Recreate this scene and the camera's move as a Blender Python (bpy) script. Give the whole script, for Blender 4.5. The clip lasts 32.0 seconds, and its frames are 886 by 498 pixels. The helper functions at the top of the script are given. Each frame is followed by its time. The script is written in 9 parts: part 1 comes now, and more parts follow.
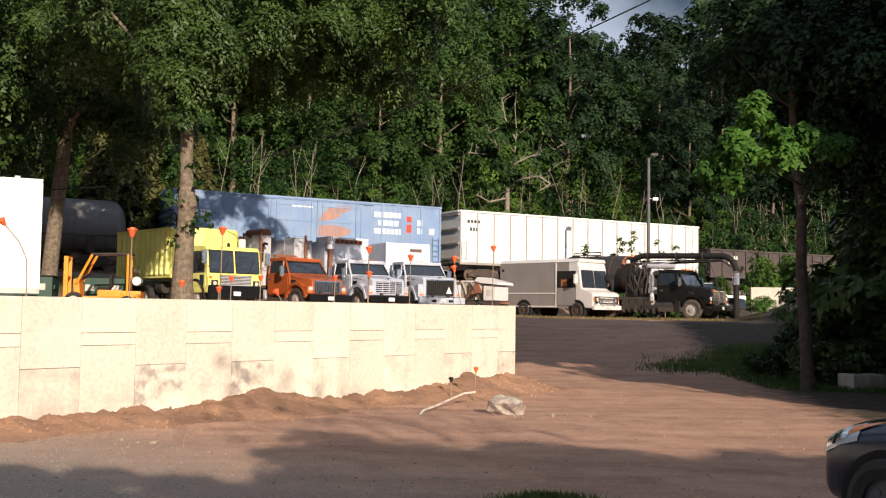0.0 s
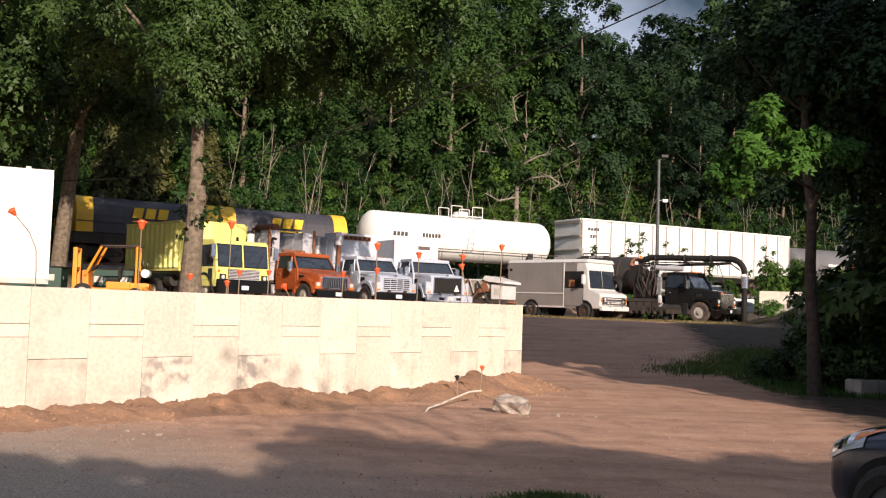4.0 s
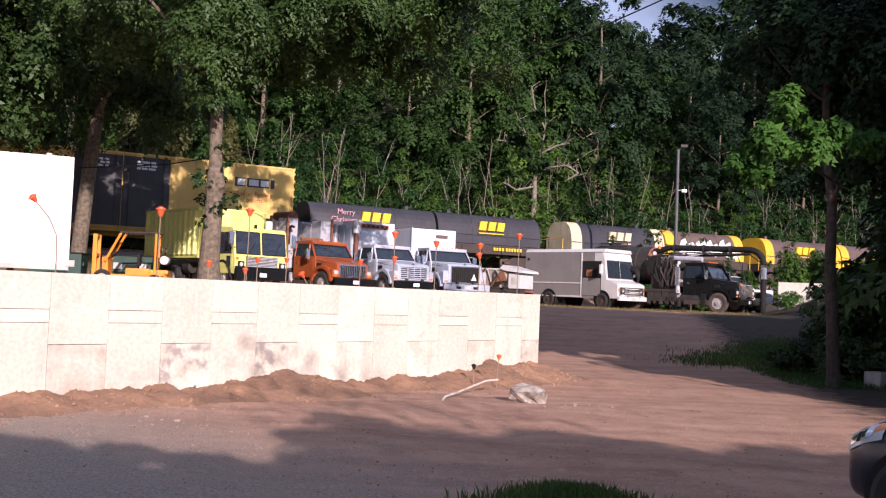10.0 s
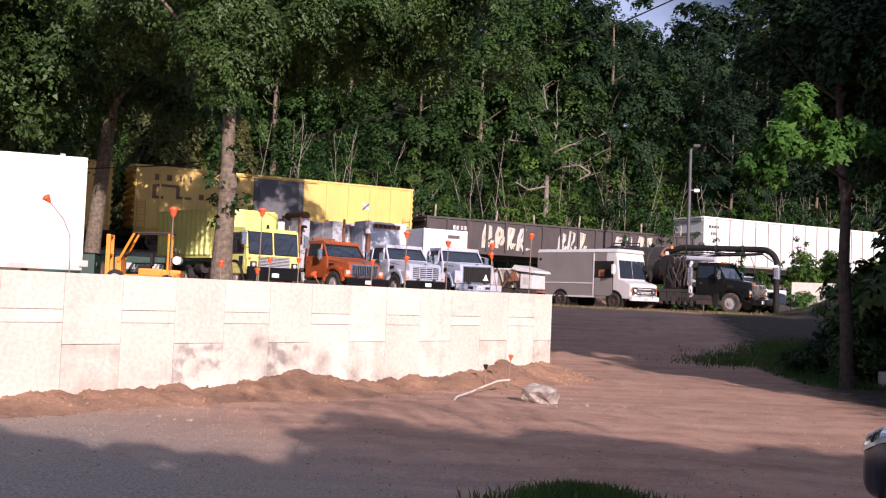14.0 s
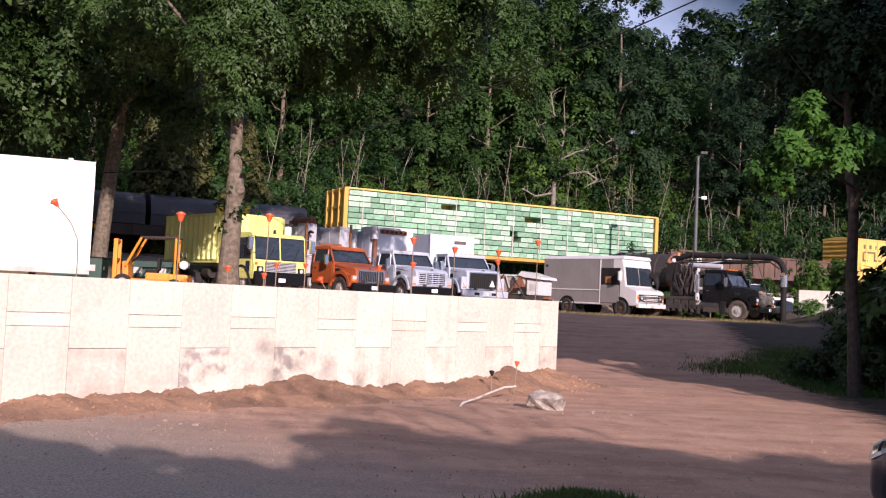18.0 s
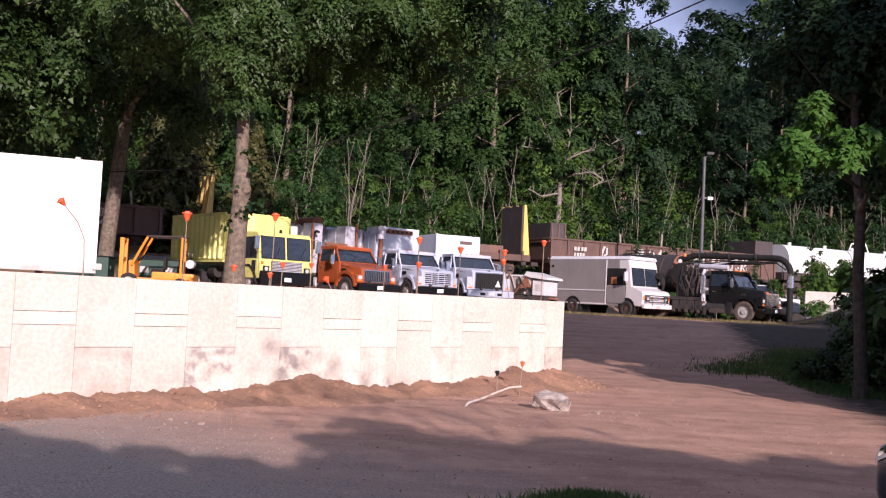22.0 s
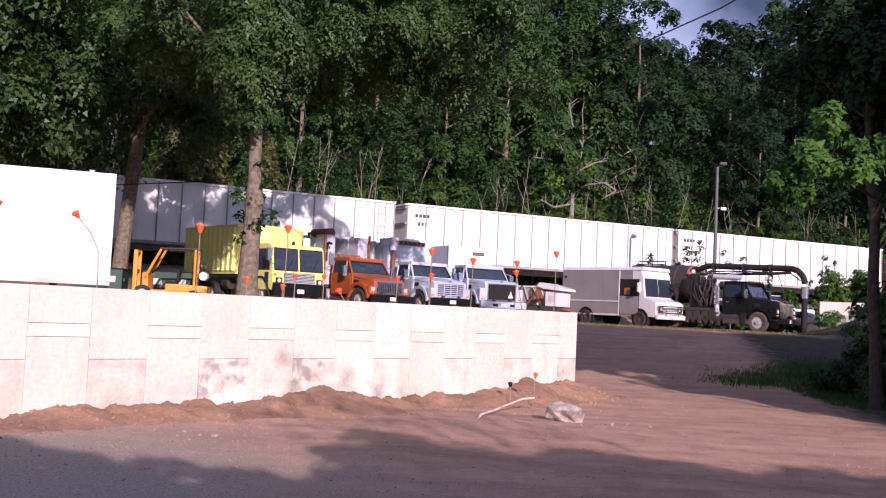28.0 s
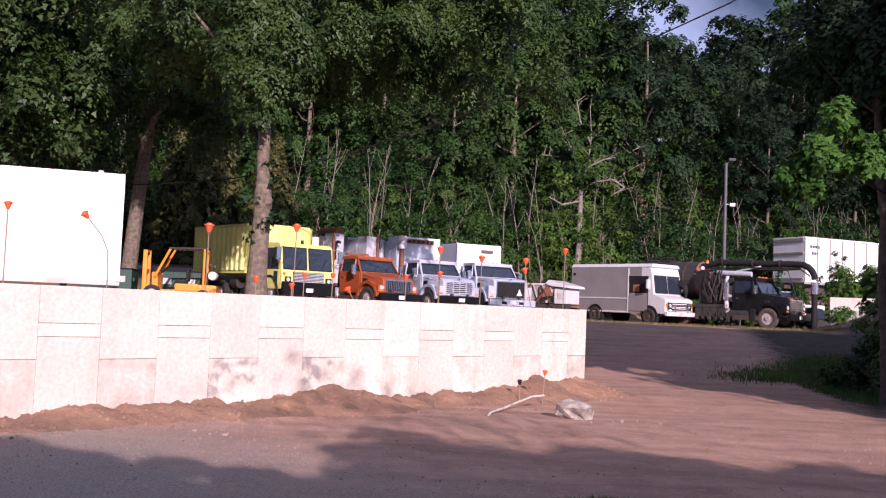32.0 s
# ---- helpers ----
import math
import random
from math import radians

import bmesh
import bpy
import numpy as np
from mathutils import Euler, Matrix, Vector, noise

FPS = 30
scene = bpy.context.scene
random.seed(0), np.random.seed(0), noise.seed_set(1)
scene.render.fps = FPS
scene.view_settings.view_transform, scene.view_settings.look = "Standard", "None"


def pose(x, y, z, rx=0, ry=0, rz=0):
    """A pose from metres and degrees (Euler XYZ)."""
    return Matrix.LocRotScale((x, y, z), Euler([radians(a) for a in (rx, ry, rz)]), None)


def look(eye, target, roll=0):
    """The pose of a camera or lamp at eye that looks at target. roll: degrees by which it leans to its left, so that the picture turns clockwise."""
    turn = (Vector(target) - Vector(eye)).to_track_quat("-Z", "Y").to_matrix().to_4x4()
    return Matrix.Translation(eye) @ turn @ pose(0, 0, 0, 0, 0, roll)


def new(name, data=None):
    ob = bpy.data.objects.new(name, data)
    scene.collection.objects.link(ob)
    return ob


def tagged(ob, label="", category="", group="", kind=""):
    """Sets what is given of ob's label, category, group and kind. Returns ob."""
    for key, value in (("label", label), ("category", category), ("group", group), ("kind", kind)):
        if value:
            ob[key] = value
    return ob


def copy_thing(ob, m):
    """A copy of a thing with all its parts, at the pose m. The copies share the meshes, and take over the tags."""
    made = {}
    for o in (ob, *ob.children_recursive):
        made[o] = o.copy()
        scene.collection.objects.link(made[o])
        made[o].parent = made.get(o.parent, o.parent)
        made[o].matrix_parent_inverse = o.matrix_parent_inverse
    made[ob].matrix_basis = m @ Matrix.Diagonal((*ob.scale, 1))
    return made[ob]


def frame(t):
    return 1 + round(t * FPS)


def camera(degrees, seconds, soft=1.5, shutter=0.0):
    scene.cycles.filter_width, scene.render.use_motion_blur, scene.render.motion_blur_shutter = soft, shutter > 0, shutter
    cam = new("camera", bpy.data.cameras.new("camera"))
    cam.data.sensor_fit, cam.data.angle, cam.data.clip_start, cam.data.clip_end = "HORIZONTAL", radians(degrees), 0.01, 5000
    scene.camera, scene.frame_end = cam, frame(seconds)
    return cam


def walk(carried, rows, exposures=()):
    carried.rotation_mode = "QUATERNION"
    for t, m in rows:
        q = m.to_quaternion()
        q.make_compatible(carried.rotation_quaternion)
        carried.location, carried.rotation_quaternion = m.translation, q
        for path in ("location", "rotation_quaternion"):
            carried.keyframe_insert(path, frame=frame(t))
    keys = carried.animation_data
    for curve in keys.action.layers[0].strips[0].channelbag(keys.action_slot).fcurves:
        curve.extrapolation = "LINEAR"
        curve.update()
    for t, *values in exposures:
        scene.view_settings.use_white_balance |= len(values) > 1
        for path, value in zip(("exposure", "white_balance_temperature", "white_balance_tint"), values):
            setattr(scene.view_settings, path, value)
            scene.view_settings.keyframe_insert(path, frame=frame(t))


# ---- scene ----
# The eye stands still at a person's height and pans slowly to the left.
cam = camera(48.0, 32.0, soft=1.2)
EYE = 1.7
ROWS = [
    (0, 93.484, -0.812, -0.049), (0.5, 93.549, -0.764, -0.051), (1, 93.395, -1.071, -0.259),
    (1.5, 93.633, -1.308, -0.498), (2, 93.655, -1.184, -0.223), (2.5, 93.788, -1.467, -0.440),
    (3, 93.681, -1.417, -0.273), (3.5, 93.701, -1.293, 0.300), (4, 93.355, -1.874, 0.369),
    (4.5, 93.497, -1.661, 0.765), (6.5, 93.152, -2.365, 0.438), (7, 93.250, -2.494, 0.189),
    (7.5, 93.117, -2.383, 0.475), (8, 93.133, -2.455, 0.766), (8.5, 92.869, -2.281, 0.736),
    (9, 92.844, -2.413, 0.857), (9.5, 92.380, -2.350, 0.873), (10, 92.675, -2.305, 1.358),
    (10.5, 92.554, -2.422, 1.393), (11, 92.429, -2.657, 1.258), (11.5, 92.302, -2.704, 1.275),
    (12, 92.383, -2.640, 1.379), (12.5, 92.423, -2.729, 1.512), (13, 92.502, -2.379, 1.904),
    (13.5, 92.496, -2.401, 2.073), (14, 92.651, -2.309, 2.041), (14.5, 92.645, -2.457, 1.982),
    (16.5, 92.907, -2.682, 2.290), (17, 93.022, -2.612, 2.403), (17.5, 93.002, -2.630, 2.398),
    (18, 92.979, -2.616, 2.406), (18.5, 93.061, -2.655, 2.485), (19, 93.020, -2.615, 2.512),
    (19.5, 93.023, -2.694, 2.621), (20, 93.023, -2.685, 2.711), (20.5, 92.936, -2.829, 2.857),
    (21, 92.879, -2.849, 2.672), (21.5, 92.975, -2.789, 2.750), (22, 92.963, -2.800, 2.731),
    (22.5, 93.096, -2.779, 2.841), (23, 93.048, -2.647, 2.893), (23.5, 92.956, -2.662, 2.931),
    (24, 93.071, -2.546, 3.012), (24.5, 93.079, -2.636, 2.964), (25, 92.989, -2.819, 3.023),
    (25.5, 93.082, -2.623, 2.982), (27.5, 93.512, -2.586, 3.358), (28, 93.575, -2.663, 3.460),
    (28.5, 93.644, -2.647, 3.560), (29, 93.578, -2.542, 3.654), (29.5, 93.476, -2.435, 3.868),
    (30, 93.526, -2.566, 3.741), (30.5, 93.508, -2.488, 3.721), (31, 93.655, -2.370, 3.893),
    (31.5, 93.550, -2.235, 3.888), (32, 93.441, -2.327, 3.976),
]
EXPOSURES = [(0, 0.47, 6750, 12), (4.5, 0.45, 6600, 16), (7, 0.47, 6150, 23), (9, 0.47, 5900, 26), (18, 0.46, 5950, 28), (23, 0.45, 5840, 32), (28, 0.43, 5750, 36), (32, 0.41, 5750, 37)]
walk(cam, [(t, pose(0, 0, EYE, rx, ry, rz)) for t, rx, ry, rz in ROWS], EXPOSURES)

# ---- light: a low evening sun behind the camera to the right, and a clear sky ----
SUN_ELEV = 20.0
SUN_DIR = Vector((0.38, -0.925, 0)).normalized() * math.cos(radians(SUN_ELEV)) + Vector((0, 0, math.sin(radians(SUN_ELEV))))
world = bpy.data.worlds.new("world")
scene.world = world
world.use_nodes = True
wn = world.node_tree.nodes
sky = wn.new("ShaderNodeTexSky")
sky.sky_type, sky.sun_disc = "NISHITA", False
sky.sun_elevation, sky.sun_rotation = radians(SUN_ELEV), math.atan2(SUN_DIR.x, SUN_DIR.y)
# thin bright clouds drift over the whole sky
w_coord, w_noise, w_map, w_mix = wn.new("ShaderNodeTexCoord"), wn.new("ShaderNodeTexNoise"), wn.new("ShaderNodeMapRange"), wn.new("ShaderNodeMix")
w_noise.inputs["Scale"].default_value, w_noise.inputs["Detail"].default_value = 3.2, 6.0
w_map.inputs["From Min"].default_value, w_map.inputs["From Max"].default_value = 0.40, 0.62
w_mix.data_type = "RGBA"
w_mix.inputs[7].default_value = (18.0, 21.0, 26.5, 1)
world.node_tree.links.new(w_coord.outputs["Generated"], w_noise.inputs["Vector"])
world.node_tree.links.new(w_noise.outputs["Fac"], w_map.inputs["Value"])
world.node_tree.links.new(w_map.outputs["Result"], w_mix.inputs[0])
world.node_tree.links.new(sky.outputs["Color"], w_mix.inputs[6])
world.node_tree.links.new(w_mix.outputs[2], wn["Background"].inputs["Color"])
wn["Background"].inputs["Strength"].default_value = 0.0275
sun_data = bpy.data.lights.new("sun", "SUN")
sun_data.energy, sun_data.angle, sun_data.color = 5.0, radians(0.5), (1.0, 0.85, 0.70)
sun_lamp = new("sun", sun_data)
sun_lamp.matrix_world = look(SUN_DIR * 100, (0, 0, 0))


# ---- materials ----
def nodes_of(name):
    m = bpy.data.materials.new(name)
    m.use_nodes = True
    return m, m.node_tree.nodes, m.node_tree.links


def mat(name, c1, c2=None, scale=1.5, rough=0.6, metal=0.0, bump=0.15, fine=40.0, streak=0.0, dirt=(0.10, 0.07, 0.05), spec=0.5, vary=0.0, smudge=0.0):
    """Two tones in large patches, a fine grain, upright dirt streaks and a fine relief."""
    m, n, l = nodes_of(name)
    b = n["Principled BSDF"]
    c2 = c2 or tuple(v * 0.8 for v in c1)
    tc = n.new("ShaderNodeTexCoord")
    big = n.new("ShaderNodeTexNoise")
    big.inputs["Scale"].default_value, big.inputs["Detail"].default_value = scale, 5.0
    l.new(tc.outputs["Object"], big.inputs["Vector"])
    ramp = n.new("ShaderNodeValToRGB")
    ramp.color_ramp.elements[0].position, ramp.color_ramp.elements[1].position = 0.35, 0.65
    ramp.color_ramp.elements[0].color, ramp.color_ramp.elements[1].color = (*c1, 1), (*c2, 1)
    l.new(big.outputs["Fac"], ramp.inputs["Fac"])
    grain = n.new("ShaderNodeTexNoise")
    grain.inputs["Scale"].default_value, grain.inputs["Detail"].default_value = fine, 3.0
    l.new(tc.outputs["Object"], grain.inputs["Vector"])
    gm = n.new("ShaderNodeMapRange")
    gm.inputs["To Min"].default_value, gm.inputs["To Max"].default_value = 0.72, 1.28
    l.new(grain.outputs["Fac"], gm.inputs["Value"])
    mul = n.new("ShaderNodeMix")
    mul.data_type, mul.blend_type = "RGBA", "MULTIPLY"
    mul.inputs[0].default_value = 1.0
    l.new(ramp.outputs["Color"], mul.inputs[6])
    l.new(gm.outputs["Result"], mul.inputs[7])
    colour = mul.outputs[2]
    if vary:
        oi = n.new("ShaderNodeObjectInfo")
        vm = n.new("ShaderNodeMapRange")
        vm.inputs["To Min"].default_value, vm.inputs["To Max"].default_value = 1 - vary, 1 + vary * 0.6
        l.new(oi.outputs["Random"], vm.inputs["Value"])
        vx = n.new("ShaderNodeMix")
        vx.data_type, vx.blend_type = "RGBA", "MULTIPLY"
        vx.inputs[0].default_value = 1.0
        l.new(colour, vx.inputs[6])
        l.new(vm.outputs["Result"], vx.inputs[7])
        colour = vx.outputs[2]
    if streak:
        mp = n.new("ShaderNodeMapping")
        mp.inputs["Scale"].default_value = (5.0, 5.0, 0.5)
        l.new(tc.outputs["Object"], mp.inputs["Vector"])
        sn = n.new("ShaderNodeTexNoise")
        sn.inputs["Scale"].default_value, sn.inputs["Detail"].default_value = 1.2, 6.0
        l.new(mp.outputs["Vector"], sn.inputs["Vector"])
        sr = n.new("ShaderNodeMapRange")
        sr.inputs["From Min"].default_value, sr.inputs["From Max"].default_value = 0.48, 0.75
        sr.inputs["To Max"].default_value = streak
        l.new(sn.outputs["Fac"], sr.inputs["Value"])
        sm = n.new("ShaderNodeMix")
        sm.data_type = "RGBA"
        l.new(sr.outputs["Result"], sm.inputs[0])
        l.new(colour, sm.inputs[6])
        sm.inputs[7].default_value = (*dirt, 1)
        colour = sm.outputs[2]
    if smudge:
        # grey scuffs and peeled patches, few and ragged
        wide, torn, both, sg = n.new("ShaderNodeTexNoise"), n.new("ShaderNodeTexNoise"), n.new("ShaderNodeMath"), n.new("ShaderNodeMapRange")
        wide.inputs["Scale"].default_value, torn.inputs["Scale"].default_value, torn.inputs["Detail"].default_value = 0.8, 5.0, 6.0
        both.operation = "MULTIPLY"
        sg.inputs["From Min"].default_value, sg.inputs["From Max"].default_value, sg.inputs["To Max"].default_value = 0.30, 0.40, smudge
        l.new(tc.outputs["Object"], wide.inputs["Vector"])
        l.new(tc.outputs["Object"], torn.inputs["Vector"])
        l.new(wide.outputs["Fac"], both.inputs[0])
        l.new(torn.outputs["Fac"], both.inputs[1])
        l.new(both.outputs[0], sg.inputs["Value"])
        gx = n.new("ShaderNodeMix")
        gx.data_type = "RGBA"
        l.new(sg.outputs["Result"], gx.inputs[0])
        l.new(colour, gx.inputs[6])
        gx.inputs[7].default_value = (0.33, 0.30, 0.275, 1)
        colour = gx.outputs[2]
    l.new(colour, b.inputs["Base Color"])
    rr = n.new("ShaderNodeMapRange")
    rr.inputs["To Min"].default_value, rr.inputs["To Max"].default_value = max(rough - 0.12, 0.03), min(rough + 0.15, 1.0)
    l.new(big.outputs["Fac"], rr.inputs["Value"])
    l.new(rr.outputs["Result"], b.inputs["Roughness"])
    b.inputs["Metallic"].default_value = metal
    b.inputs["Specular IOR Level"].default_value = spec
    if bump:
        bp = n.new("ShaderNodeBump")
        bp.inputs["Strength"].default_value, bp.inputs["Distance"].default_value = bump, 0.02
        l.new(grain.outputs["Fac"], bp.inputs["Height"])
        l.new(bp.outputs["Normal"], b.inputs["Normal"])
    return m


def leaf_mat(name, dark, light, through_part=0.15, rough=0.5, spec=0.24):
    """Leaves: each one its own tone, some light passing through."""
    m, n, l = nodes_of(name)
    b = n["Principled BSDF"]
    geo = n.new("ShaderNodeNewGeometry")
    oi = n.new("ShaderNodeObjectInfo")
    add = n.new("ShaderNodeMath")
    add.operation = "MULTIPLY_ADD"
    add.inputs[1].default_value = 0.16
    l.new(geo.outputs["Random Per Island"], add.inputs[0])
    half = n.new("ShaderNodeMath")
    half.operation = "MULTIPLY"
    half.inputs[1].default_value = 0.55
    l.new(oi.outputs["Random"], half.inputs[0])
    # whole sprays of leaves share a tone
    tc, spray, tone = n.new("ShaderNodeTexCoord"), n.new("ShaderNodeTexNoise"), n.new("ShaderNodeMath")
    spray.inputs["Scale"].default_value, spray.inputs["Detail"].default_value = 0.55, 2.0
    tone.operation = "MULTIPLY_ADD"
    tone.inputs[1].default_value, tone.inputs[2].default_value = 1.7, -0.78
    l.new(tc.outputs["Object"], spray.inputs["Vector"])
    l.new(spray.outputs["Fac"], tone.inputs[0])
    both = n.new("ShaderNodeMath")
    l.new(half.outputs[0], both.inputs[0])
    l.new(tone.outputs[0], both.inputs[1])
    l.new(both.outputs[0], add.inputs[2])
    ramp = n.new("ShaderNodeValToRGB")
    ramp.color_ramp.elements[0].color, ramp.color_ramp.elements[1].color = (*dark, 1), (*light, 1)
    l.new(add.outputs[0], ramp.inputs["Fac"])
    l.new(ramp.outputs["Color"], b.inputs["Base Color"])
    b.inputs["Roughness"].default_value = rough
    b.inputs["Specular IOR Level"].default_value = spec
    tr = n.new("ShaderNodeBsdfTranslucent")
    l.new(ramp.outputs["Color"], tr.inputs["Color"])
    mix = n.new("ShaderNodeMixShader")
    mix.inputs[0].default_value = through_part
    l.new(b.outputs[0], mix.inputs[1])
    l.new(tr.outputs[0], mix.inputs[2])
    l.new(mix.outputs[0], n["Material Output"].inputs["Surface"])
    return m


def glass_mat(name, tint=(0.02, 0.025, 0.03)):
    m, n, l = nodes_of(name)
    b = n["Principled BSDF"]
    b.inputs["Base Color"].default_value = (*tint, 1)
    b.inputs["Roughness"].default_value = 0.06
    b.inputs["Specular IOR Level"].default_value = 0.8
    # slightly wavy panes break up what they mirror
    tc, wv, bp = n.new("ShaderNodeTexCoord"), n.new("ShaderNodeTexNoise"), n.new("ShaderNodeBump")
    wv.inputs["Scale"].default_value, wv.inputs["Detail"].default_value = 2.2, 3.0
    bp.inputs["Strength"].default_value, bp.inputs["Distance"].default_value = 0.4, 0.10
    l.new(tc.outputs["Object"], wv.inputs["Vector"])
    l.new(wv.outputs["Fac"], bp.inputs["Height"])
    l.new(bp.outputs["Normal"], b.inputs["Normal"])
    return m


